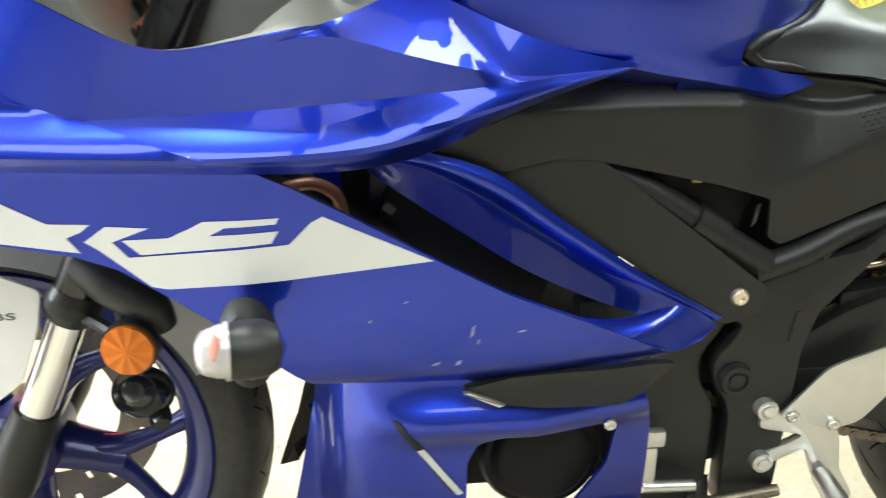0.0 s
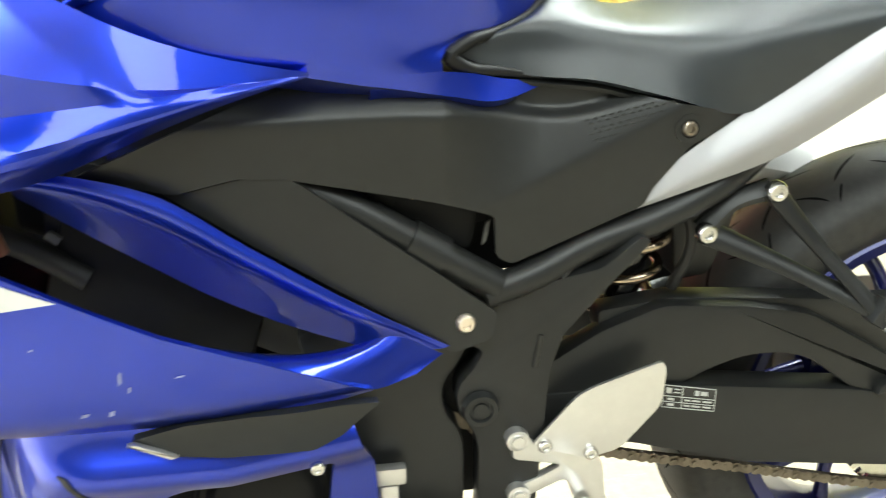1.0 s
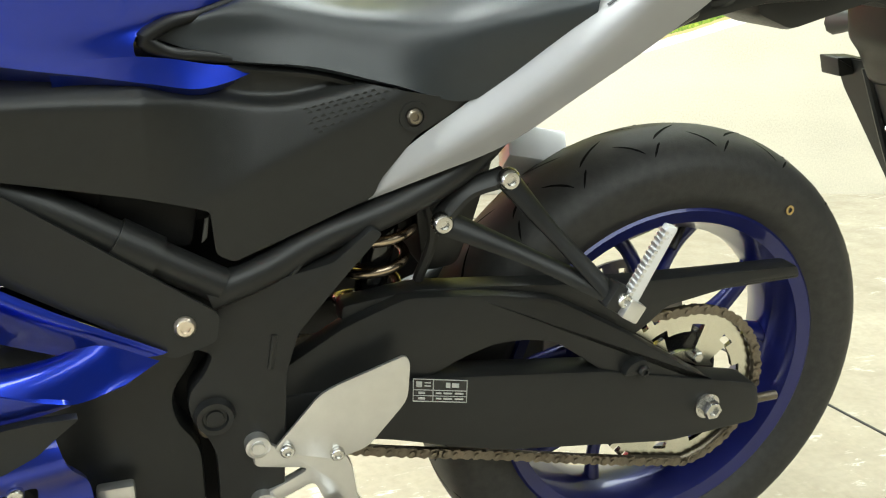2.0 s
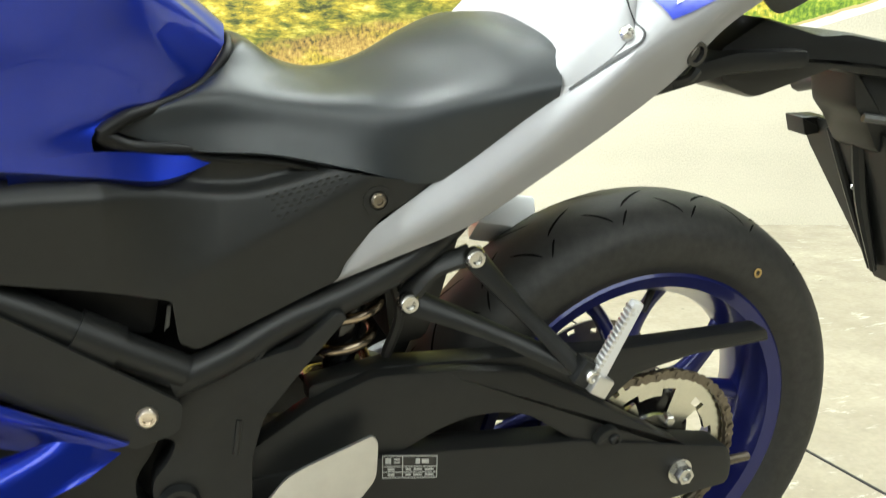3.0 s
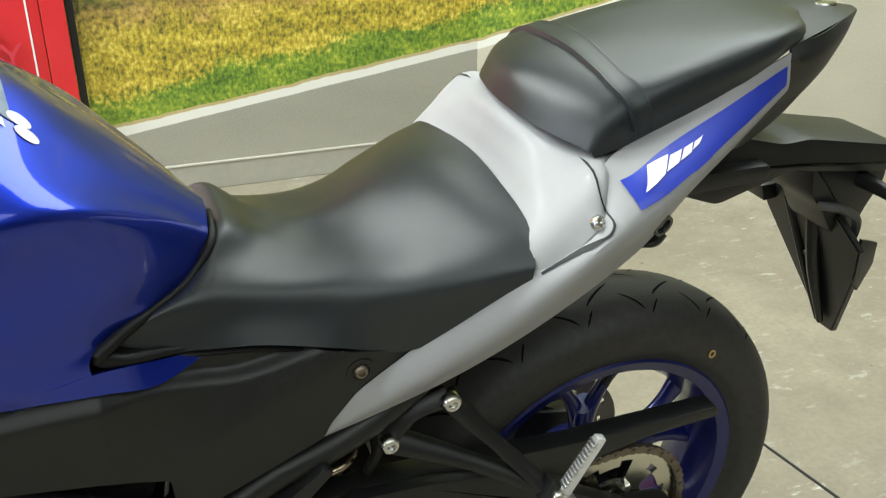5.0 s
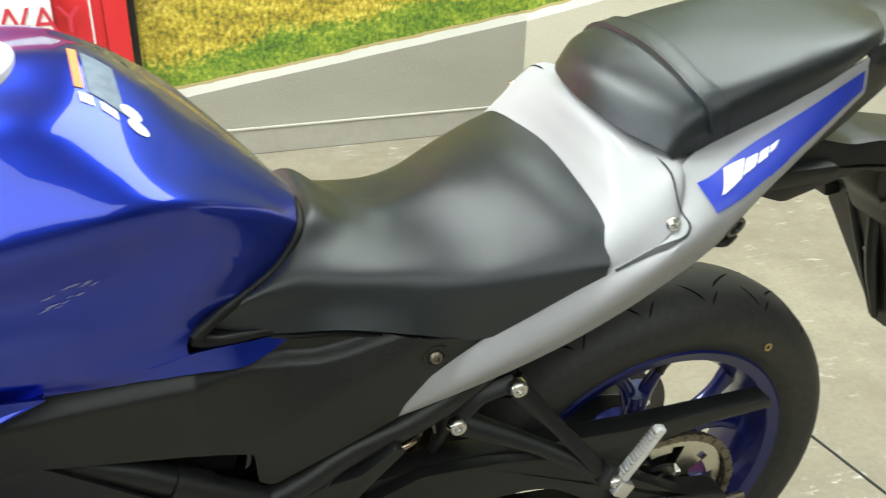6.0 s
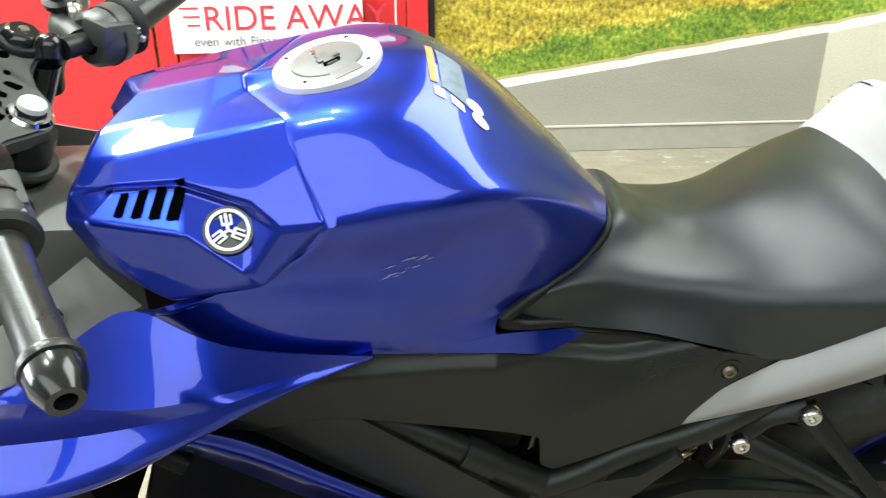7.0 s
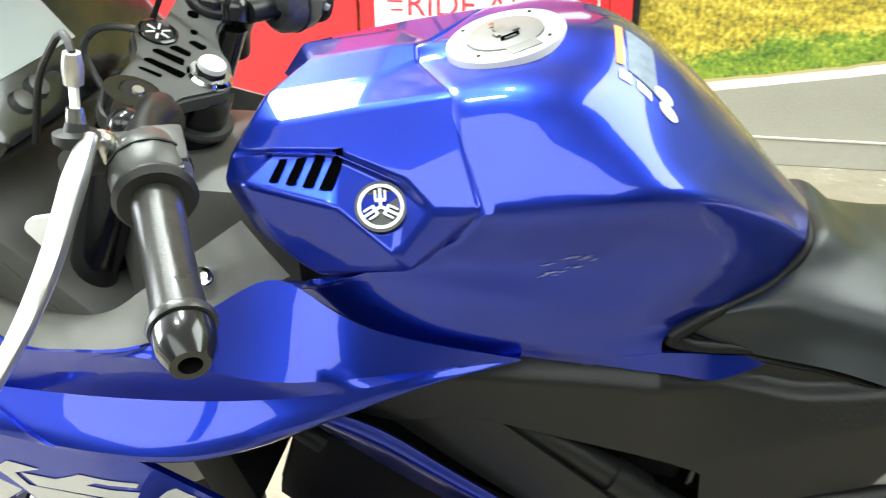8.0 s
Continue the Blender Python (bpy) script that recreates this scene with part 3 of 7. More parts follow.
def wheel(name, x, z, radius, rim_r, half_tyre, half_rim, spoke_turn, spread, label):
    """A cast wheel with five forked spokes; its tyre is a piece of its own."""
    h, r = half_rim, rim_r
    ring = [(r - 0.004, -h), (r, -h + 0.003), (r - 0.011, -h + 0.008), (r - 0.016, -h + 0.014), (r - 0.028, -h * 0.35), (r - 0.028, h * 0.35), (r - 0.016, h - 0.014),
            (r - 0.011, h - 0.008), (r, h - 0.003), (r - 0.004, h), (r - 0.020, h - 0.006), (r - 0.038, h * 0.3), (r - 0.040, 0), (r - 0.038, -h * 0.3), (r - 0.020, -h + 0.006)]
    rim = part(name, lathe(ring, 72, closed=True), BLUE_RIM, bike, label)
    rim.location = (x, 0, z)
    part("hub", lathe([(0.018, -0.05), (0.042, -0.05), (0.05, -0.042), (0.05, 0.042), (0.042, 0.05), (0.018, 0.05)], 36, closed=True), BLUE_RIM, rim)
    for k in range(5):
        mid = radians(72 * k + spoke_turn)
        fork_r = 0.108
        at = lambda rr, a: (rr * math.cos(a), 0, rr * math.sin(a))
        spoke = part("spoke", tube([at(0.040, mid), at(0.070, mid), at(fork_r + 0.012, mid)], [0.030, 0.025, 0.024], 14, 8, 0.62), BLUE_RIM, rim)
        for s in (-1, 1):
            a1 = mid + radians(spread) * s
            part("spoke_arm", tube([at(0.085, mid + 0.04 * s), at(fork_r, mid + radians(5.5) * s), at(0.15, mid + radians(spread * 0.66) * s), at(r - 0.034, a1)], [0.018, 0.0150, 0.0120, 0.0115, 0.0150], 12, 14, 0.75), BLUE_RIM, spoke)
    t = half_tyre
    prof = [(r - 0.004, -h + 0.005), (r + 0.004, -h - 0.001), (r + 0.012, -t * 0.93), (r + (radius - r) * 0.40, -t), (r + (radius - r) * 0.58, -t * 0.985), (r + (radius - r) * 0.76, -t * 0.83),
            (r + (radius - r) * 0.90, -t * 0.57), (radius - 0.0025, -t * 0.27), (radius, 0)]
    full = prof + [(a, -b) for a, b in reversed(prof[:-1])]
    g = glide([(a, b, 0) for a, b in full], 49)
    tyre = part("tyre", lathe([(a, b) for a, b, _ in g], 128), tyre_material("tyre_rubber_" + name, radius, half_tyre), rim, "black tyre with slanted tread grooves")
    # slanted sipes: near-black strips laid on the tread, their colour painting the groove's shade
    prof = sorted((abs(b), a) for a, b, _ in g if a > r + (radius - r) * 0.5)
    ys, rs = [p[0] for p in prof], [p[1] for p in prof]
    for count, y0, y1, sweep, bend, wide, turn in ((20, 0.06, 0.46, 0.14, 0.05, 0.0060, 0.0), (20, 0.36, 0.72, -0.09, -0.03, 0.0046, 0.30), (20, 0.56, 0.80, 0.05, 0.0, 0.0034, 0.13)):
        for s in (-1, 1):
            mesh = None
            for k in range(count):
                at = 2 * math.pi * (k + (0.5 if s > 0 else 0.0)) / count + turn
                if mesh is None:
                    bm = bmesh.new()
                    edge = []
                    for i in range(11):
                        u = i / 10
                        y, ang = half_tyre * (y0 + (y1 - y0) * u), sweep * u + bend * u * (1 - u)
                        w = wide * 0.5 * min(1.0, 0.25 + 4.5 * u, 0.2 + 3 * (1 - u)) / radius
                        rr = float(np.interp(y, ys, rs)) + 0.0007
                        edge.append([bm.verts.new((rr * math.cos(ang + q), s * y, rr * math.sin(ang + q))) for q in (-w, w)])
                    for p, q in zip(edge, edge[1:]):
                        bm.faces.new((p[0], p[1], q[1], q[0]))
                    ob = part("groove_shade_strip", bm, TREAD, tyre)
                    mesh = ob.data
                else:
                    ob = new("groove_shade_strip", mesh)
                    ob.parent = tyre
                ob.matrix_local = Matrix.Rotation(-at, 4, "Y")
    return rim


def brake_disc(x, y, z, r0, r1, parent, holes):
    """A drilled disc: small cells of a round grid are left open."""
    n, rings = holes * 6, 10
    radii = [r0 + (r1 - r0) * i / rings for i in range(rings + 1)]
    bm = bmesh.new()
    grid = [[bm.verts.new((r * math.cos(2 * math.pi * k / n), 0, r * math.sin(2 * math.pi * k / n))) for k in range(n)] for r in radii]
    for i in range(rings):
        for k in range(n):
            open_row = (2, 5, 7)[(k // 6) % 3]
            if k % 6 in (2, 3) and i in (open_row, open_row + 1):
                continue
            bm.faces.new((grid[i][k], grid[i][(k + 1) % n], grid[i + 1][(k + 1) % n], grid[i + 1][k]))
    thicken(bm, 0.004, (0, 1, 0))
    ob = part("brake_disc", bm, DISC_STEEL, parent, "drilled steel brake disc")
    ob.location = (x, y, z)


DISC_STEEL = material("grey_disc_steel", (0.24, 0.22, 0.20), 0.38, 0.9, 0, 0.15, 90)

# ---- wheels
rear = wheel("rear_wheel", 0, 0.314, 0.314, 0.226, 0.070, 0.058, 20, 17, "dark blue cast rear wheel")
ring = part("paint_mark", lathe([(0.0035, -0.0006), (0.006, -0.0006), (0.006, 0.0006), (0.0035, 0.0006)], 20, facing(0.137, -0.0712, 0.217, 0.1, -1, 0.1), closed=True), material("yellow_paint_mark", (0.45, 0.30, 0.10), 0.6), rear, "small yellow ring mark")
part("valve_stem", tube([(0.03, -0.012, 0.188), (0.012, -0.02, 0.160)], [0.004, 0.003, 0.005], 8), RUBBER, rear)
front = wheel("front_wheel", -1.364, 0.293, 0.293, 0.228, 0.054, 0.044, -15.5, 20.5, "blue cast front wheel")
brake_disc(0, 0.066, 0, 0.095, 0.149, front, 30)
brake_disc(0, 0.07, 0, 0.07, 0.11, rear, 18)

# ---- sprocket and chain
teeth = 43
bm = bmesh.new()
radii = (0.036, 0.052, 0.060, 0.078, 0.088, 0.104, 0.1125)
count = teeth * 4
polar = [[bm.verts.new((r * math.cos(2 * math.pi * k / count), 0, r * math.sin(2 * math.pi * k / count))) for k in range(count)] for r in radii]
for i in range(len(radii) - 1):
    for k in range(count):
        if i == 5 and k % 4 in (2, 3) or i == 3 and (k * 10 / count) % 1 < 0.38 or i in (1, 2) and (k * 5 / count) % 1 < 0.55:
            continue
        bm.faces.new((polar[i][k], polar[i][(k + 1) % count], polar[i + 1][(k + 1) % count], polar[i + 1][k]))
bmesh.ops.delete(bm, geom=[v for v in bm.verts if not v.link_faces], context="VERTS")
thicken(bm, 0.006, (0, 1, 0))
sprocket = part("sprocket", bm, material("zinc_sprocket_steel", (0.72, 0.70, 0.60), 0.24, 1.0, vary=0.1), rear, "pale steel rear sprocket")
sprocket.location = (0, -0.088, 0)
for k in range(6):
    a = radians(60 * k + 12)
    nut = part("nut", lathe([(0, -0.008), (0.006, -0.008), (0.008, -0.006), (0.008, 0.004), (0, 0.004)], 6), STEEL, sprocket)
    nut.location = (0.048 * math.cos(a), -0.004, 0.048 * math.sin(a))
part("hub_carrier", lathe([(0.02, -0.095), (0.034, -0.095), (0.036, -0.06), (0.075, -0.055), (0.08, -0.03), (0.02, -0.03)], 40, closed=True), BLACK_GLOSS, rear, "black sprocket carrier")

FRONT_SPROCKET = (-0.555, 0.385)
CY = -0.088
link_bm = joined(lathe([(0, -0.0062), (0.0066, -0.0062), (0.0066, -0.0046), (0, -0.0046)], 10, pose(-0.0079, 0, 0)), lathe([(0, -0.0062), (0.0066, -0.0062), (0.0066, -0.0046), (0, -0.0046)], 10, pose(0.0079, 0, 0)),
                 block(0.0159, 0.0016, 0.0096, 0, pose(0, -0.0054, 0)), lathe([(0, -0.0078), (0.003, -0.0078), (0.003, -0.006), (0, -0.006)], 8, pose(-0.0079, 0, 0)))
chain_path = []
for k in range(20):  # round the rear sprocket, over the back
    a = radians(-80 + 178 * k / 19)
    chain_path.append((0.110 * math.cos(a), 0.314 + 0.110 * math.sin(a)))
chain_path += [(-0.3, 0.432), (FRONT_SPROCKET[0], FRONT_SPROCKET[1] + 0.036), (FRONT_SPROCKET[0] - 0.036, FRONT_SPROCKET[1]), (FRONT_SPROCKET[0], FRONT_SPROCKET[1] - 0.036), (-0.40, 0.303), (-0.25, 0.268), (-0.06, 0.222), chain_path[0]]
pts = glide([(x, CY, z) for x, z in chain_path], 118)
chain = part("chain", tube([tuple(p) for p in pts], 0.0045, 6, 118), CHAIN_STEEL, bike, "oily drive chain")
link_mesh = None
for i in range(len(pts) - 1):
    mid, d = (pts[i] + pts[i + 1]) / 2, pts[i + 1] - pts[i]
    if link_mesh is None:
        ob = part("chain_link", link_bm, CHAIN_STEEL, chain)
        link_mesh = ob.data
    else:
        ob = new("chain_link", link_mesh)
        ob.parent = chain
    ob.matrix_local = Matrix.Translation((mid[0], mid[1] - 0.001 - 0.0012 * (i % 2), mid[2])) @ Matrix.Rotation(-math.atan2(d[2], d[0]), 4, "Y")

# ---- swing arm, chain guard
arch = [(-0.50, 0.43), (-0.431, 0.472), (-0.367, 0.496), (-0.273, 0.489), (-0.199, 0.475), (-0.101, 0.419), (0.019, 0.342), (0.05, 0.326), (-0.10, 0.362), (-0.130, 0.374), (-0.162, 0.398), (-0.193, 0.42), (-0.228, 0.429),
        (-0.268, 0.429), (-0.306, 0.417), (-0.334, 0.402), (-0.42, 0.385), (-0.50, 0.37)]
beam = [(-0.52, 0.405), (-0.35, 0.404), (-0.13, 0.379), (0.02, 0.344), (0.0843, 0.3303), (0.0937, 0.3034), (0.0929, 0.2740), (-0.031, 0.266), (-0.257, 0.296), (-0.392, 0.336), (-0.52, 0.352)]
swing = part("swing_arm", plate(beam, -0.128, 0.040, 0.006, 0.012, 0.0), BLACK_MATT, bike, "matt black steel swing arm")
part("brace", plate(arch, -0.124, 0.028, 0.006, 0.012), BLACK_MATT, swing)
part("brace", mirrored(plate(arch, -0.124, 0.028, 0.006, 0.012)), BLACK_MATT, swing)
part("beam", mirrored(plate(beam, -0.128, 0.040, 0.006, 0.012)), BLACK_MATT, swing)
guard = [(-0.43, 0.487), (-0.35, 0.497), (-0.263, 0.491), (-0.096, 0.476), (0.05, 0.474), (0.132, 0.473), (0.138, 0.456), (0.029, 0.453), (-0.046, 0.440), (-0.079, 0.413), (-0.11, 0.40), (-0.15, 0.44), (-0.26, 0.462), (-0.43, 0.462)]
part("chain_guard", plate(guard, -0.108, 0.030, 0.004, 0.006), BLACK_PLASTIC, bike, "black plastic chain guard")
nutm = facing(0.012, -0.130, 0.312, 0, -1, 0) @ Matrix.Diagonal((0.78, 1, 0.78, 1))
axle = part("axle_nut", lathe([(0, -0.012), (0.009, -0.012), (0.009, -0.016), (0.014, -0.016), (0.0155, -0.013), (0.0155, -0.004), (0.019, -0.004), (0.019, 0.002), (0, 0.002)], 6, nutm), STEEL, bike, "bright steel axle nut")
part("washer", lathe([(0.010, -0.003), (0.021, -0.003), (0.021, 0.001), (0.010, 0.001)], 28, nutm, closed=True), STEEL, axle)
part("chain_adjuster", tube([(0.10, -0.112, 0.296), (0.130, -0.112, 0.297)], 0.006, 10), CHAIN_STEEL, swing, "brass coloured adjuster bolt")
part("rubber_pad", plate([(-0.112, 0.372), (-0.106, 0.386), (-0.092, 0.392), (-0.080, 0.388), (-0.078, 0.372)], -0.136, 0.02, 0.003, 0.006), BLACK_PLASTIC, swing)
bolt(-0.088, -0.138, 0.378, 0.007, swing, BLACK_MATT)

# tyre pressure label on the swing arm
def label_at(u, v):
    """A place on the label: u along it, v down it, both from 0 to 1."""
    return (-0.3605 + 0.0610 * u, 0.4065 - 0.0118 * u - 0.0275 * v)


def label_bar(name, u0, u1, v0, v1, y, mat, parent):
    return part(name, plate([label_at(u0, v0), label_at(u1, v0), label_at(u1, v1), label_at(u0, v1)], y, 0.0006, 0, 0), mat, parent, "", False)


lab = label_bar("pressure_label", 0, 1, 0, 1, -0.1290, BLACK_GLOSS, swing)
tagged(lab, "black label with a white table of tiny print")
for u0, u1, v0, v1 in ((0, 1, 0, 0.035), (0, 1, 0.965, 1), (0, 0.014, 0, 1), (0.986, 1, 0, 1), (0.36, 0.374, 0, 1), (0, 1, 0.47, 0.50), (0, 1, 0.72, 0.745)):
    label_bar("frame_line", u0, u1, v0, v1, -0.1297, PRINT_WHITE, lab)
for u0, u1, v0, v1 in ((0.06, 0.16, 0.12, 0.36), (0.21, 0.32, 0.14, 0.19), (0.21, 0.32, 0.28, 0.33), (0.60, 0.68, 0.14, 0.36), (0.71, 0.84, 0.16, 0.34), (0.10, 0.22, 0.56, 0.66), (0.10, 0.22, 0.80, 0.90),
                       (0.42, 0.52, 0.57, 0.64), (0.56, 0.72, 0.57, 0.64), (0.77, 0.93, 0.57, 0.64), (0.42, 0.52, 0.81, 0.88), (0.56, 0.72, 0.81, 0.88), (0.77, 0.93, 0.81, 0.88)):
    label_bar("print_bar", u0, u1, v0, v1, -0.1298, PRINT_WHITE, lab)

# ---- frame
frame_out = [(-0.602, 0.560), (-0.534, 0.533), (-0.448, 0.556), (-0.412, 0.588), (-0.402, 0.582), (-0.437, 0.541), (-0.481, 0.486), (-0.493, 0.444), (-0.498, 0.341), (-0.503, 0.24), (-0.561, 0.24), (-0.562, 0.360), (-0.568, 0.380), (-0.581, 0.398), (-0.585, 0.418), (-0.582, 0.4325),
             (-0.567, 0.452), (-0.559, 0.470), (-0.583, 0.481), (-0.602, 0.518)]
frame_ob = part("frame", plate(frame_out, -0.148, 0.03, 0.0025, 0.006, -0.12, -0.53), BLACK_MATT, bike, "matt black steel frame with cast pivot plate")
part("frame_plate", mirrored(plate(frame_out, -0.148, 0.03, 0.005, 0.014, -0.12, -0.53)), BLACK_MATT, frame_ob)
part("frame_tube", tube([(-0.80, -0.135, 0.672), (-0.756, -0.140, 0.656), (-0.679, -0.143, 0.620), (-0.604, -0.146, 0.574), (-0.548, -0.146, 0.540)], 0.0165, 14, 24), BLACK_MATT, frame_ob)
part("tube_collar", tube([(-0.632, -0.146, 0.592), (-0.600, -0.147, 0.572)], 0.0195, 16), BLACK_MATT, frame_ob)
part("rear_rail", tube([(-0.56, -0.146, 0.532), (-0.51, -0.143, 0.548), (-0.460, -0.137, 0.571), (-0.389, -0.135, 0.595), (-0.310, -0.124, 0.632), (-0.235, -0.100, 0.690), (-0.05, -0.08, 0.775)], 0.0155, 14, 30), BLACK_MATT, frame_ob)
part("frame_tube", mirrored(tube([(-0.80, -0.135, 0.672), (-0.679, -0.143, 0.620), (-0.548, -0.146, 0.540)], 0.0165, 12)), BLACK_MATT, frame_ob)
part("rear_rail", mirrored(tube([(-0.56, -0.146, 0.532), (-0.460, -0.137, 0.571), (-0.277, -0.125, 0.638), (-0.05, -0.09, 0.76)], 0.0155, 12)), BLACK_MATT, frame_ob)
part("pivot_boss", lathe([(0, -0.004), (0.012, -0.004), (0.013, -0.001), (0.017, -0.001), (0.019, -0.006), (0.026, -0.006), (0.030, 0.006), (0, 0.006)], 32, facing(-0.5616, -0.150, 0.407, 0, -1, 0) @ Matrix.Scale(0.65, 4)), BLACK_MATT, frame_ob)
rear_case = [(-0.74, 0.50), (-0.60, 0.505), (-0.573, 0.478), (-0.575, 0.466), (-0.581, 0.454), (-0.595, 0.4345), (-0.598, 0.418), (-0.594, 0.396), (-0.581, 0.378), (-0.575, 0.360), (-0.574, 0.24), (-0.64, 0.24), (-0.70, 0.30), (-0.72, 0.42)]
part("sprocket_cover", plate(rear_case, -0.135, 0.05, 0.006, 0.014), BLACK_PLASTIC, bike, "black engine sprocket cover")
part("rib", tube([(-0.485, -0.150, 0.545), (-0.462, -0.147, 0.575)], 0.0035, 8), BLACK_MATT, frame_ob)
part("rib", tube([(-0.508, -0.150, 0.452), (-0.503, -0.150, 0.487)], 0.0035, 8), BLACK_MATT, frame_ob)
low_panel = [(-0.850, 0.656), (-0.827, 0.648), (-0.779, 0.659), (-0.742, 0.663), (-0.725, 0.652), (-0.612, 0.568), (-0.552, 0.523), (-0.556, 0.497), (-0.594, 0.484), (-0.645, 0.520), (-0.766, 0.597)]
low_depth = lambda x, z: -0.170 + 0.02 * (z - 0.5) - 0.02 * (x + 0.6)
inner_cover = both("frame_cover", panel(low_panel, low_depth, 0.004, 0.02, 0.006), BLACK_PLASTIC, "matt black plastic frame cover")
bolt(-0.582, -0.171, 0.515, 0.0095, inner_cover, material("pale_bolt", (0.75, 0.66, 0.55), 0.3, 0.9, vary=0.05))

# shock spring
coil = [(-0.398 + 0.030 * math.cos(a) + 0.30 * (k / 120) * 0.12, -0.060 + 0.030 * math.sin(a), 0.455 + 0.15 * k / 120) for k, a in enumerate(np.linspace(0, 2 * math.pi * 4.5, 121))]
part("shock_spring", tube(coil, 0.0058, 10, 180), material("bronze_spring_steel", (0.50, 0.40, 0.30), 0.25, 1.0, vary=0.2), bike, "steel shock absorber spring")
part("shock_body", tube([(-0.400, -0.060, 0.42), (-0.360, -0.060, 0.64)], 0.017, 14), BLACK_GLOSS, bike)
part("reservoir_hose", tube([(-0.345, -0.10, 0.60), (-0.335, -0.105, 0.56), (-0.345, -0.09, 0.50)], 0.006, 8, 14), RUBBER, bike)

# ---- engine and dark inner parts
eng = part("engine", block(0.34, 0.22, 0.20, 0.02, pose(-0.78, 0, 0.36)), DARK, bike, "dark engine block behind the fairing")
part("cylinder", block(0.20, 0.24, 0.22, 0.02, pose(-0.86, 0, 0.54, 0, 18, 0)), DARK, eng)
part("gearbox", block(0.18, 0.18, 0.12, 0.02, pose(-0.62, 0, 0.32)), DARK, eng)
part("clutch_cover", lathe([(0, -0.03), (0.045, -0.03), (0.052, -0.026), (0.056, -0.020), (0.062, -0.020), (0.067, -0.012), (0.068, 0.03), (0, 0.03)], 48, facing(-0.777, -0.150, 0.340, 0, -1, 0)), DARK, eng, "round dark crankcase cover")
part("gearbox", block(0.14, 0.20, 0.09, 0.02, pose(-0.535, 0.0, 0.415)), DARK, eng)
part("radiator", block(0.05, 0.30, 0.20, 0.008, pose(-1.045, 0.0, 0.575, 0, -20, 0)), DARK, bike, "dark radiator")
part("air_box", block(0.36, 0.22, 0.16, 0.03, pose(-0.72, 0, 0.66)), BLACK_MATT, bike)
part("battery_box", block(0.22, 0.16, 0.16, 0.02, pose(-0.42, 0.02, 0.62)), BLACK_MATT, bike)
part("inner_fender", plate([(-0.35, 0.62), (-0.30, 0.672), (-0.12, 0.76), (0.06, 0.80), (0.16, 0.80), (0.16, 0.78), (0.05, 0.775), (-0.12, 0.735), (-0.19, 0.700), (-0.257, 0.668), (-0.260, 0.62), (-0.280, 0.55), (-0.296, 0.505), (-0.335, 0.50)], -0.075, 0.15, 0.006, 0.01), BLACK_PLASTIC, bike, "black inner rear fender")
part("coolant_hose", tube([(-1.05, -0.15, 0.625), (-1.023, -0.158, 0.638), (-1.003, -0.16, 0.640), (-0.986, -0.158, 0.630), (-0.978, -0.15, 0.60)], 0.0062, 12, 20), COPPER, bike, "brown coolant hose")
part("hose", tube([(-1.06, -0.14, 0.64), (-0.98, -0.12, 0.60), (-0.92, -0.12, 0.56)], 0.012, 10), RUBBER, bike)
part("wiring_clip", block(0.012, 0.006, 0.008, 0.001, pose(-0.935, -0.15, 0.612, 0, 40, 0)), CLAMP_GREY, bike)
part("hose_clip", block(0.030, 0.010, 0.012, 0.002, pose(-1.035, -0.17, 0.668, 0, 10, 0)), CLAMP_GREY, bike)
part("coil_box", joined(block(0.085, 0.05, 0.05, 0.008, pose(-0.605, -0.10, 0.602, 0, 12, 0)), block(0.03, 0.03, 0.03, 0.006, pose(-0.655, -0.11, 0.628))), DARK, bike)
part("clip", block(0.010, 0.004, 0.006, 0.001, pose(-0.622, -0.128, 0.627)), material("yellow_tag", (0.5, 0.4, 0.15), 0.5), bike)
part("wedge_bracket", plate([(-0.557, 0.600), (-0.553, 0.602), (-0.556, 0.582), (-0.561, 0.577)], -0.135, 0.003, 0.0005, 0), CLAMP_GREY, bike)
# Added backing across the frame; its near-black colour paints the cavity's shade.
backing = [(-0.98, 0.60), (-0.98, 0.80), (-0.88, 0.815), (-0.74, 0.74), (-0.40, 0.72), (-0.33, 0.67), (-0.42, 0.58), (-0.50, 0.54), (-0.60, 0.52), (-0.80, 0.55)]
part("inner_panel", plate(backing, -0.095, 0.19, 0.004, 0.01), DARK, bike, "backing behind the covers, coloured as dark as cavity shade")

# ---- side cover under the tank
cover_out = [(-0.905, 0.670), (-0.827, 0.702), (-0.776, 0.721), (-0.708, 0.738), (-0.631, 0.727), (-0.554, 0.719), (-0.507, 0.7245), (-0.490, 0.7265), (-0.461, 0.7230), (-0.418, 0.716), (-0.3775, 0.708), (-0.345, 0.702), (-0.312, 0.697), (-0.367, 0.667), (-0.400, 0.628), (-0.407, 0.612),
             (-0.535, 0.562), (-0.550, 0.571), (-0.553, 0.612), (-0.61, 0.629), (-0.742, 0.659), (-0.779, 0.661), (-0.83, 0.650)]


CREASE = glide([(-0.95, 0, 0.700), (-0.75, 0, 0.708), (-0.62, 0, 0.708), (-0.5476, 0, 0.7027), (-0.527, 0, 0.6995), (-0.505, 0, 0.697), (-0.483, 0, 0.697), (-0.464, 0, 0.700), (-0.421, 0, 0.710), (-0.393, 0, 0.716), (-0.30, 0, 0.74)], 90)
CREASE_X, CREASE_Z = [p[0] for p in CREASE], [p[2] for p in CREASE]


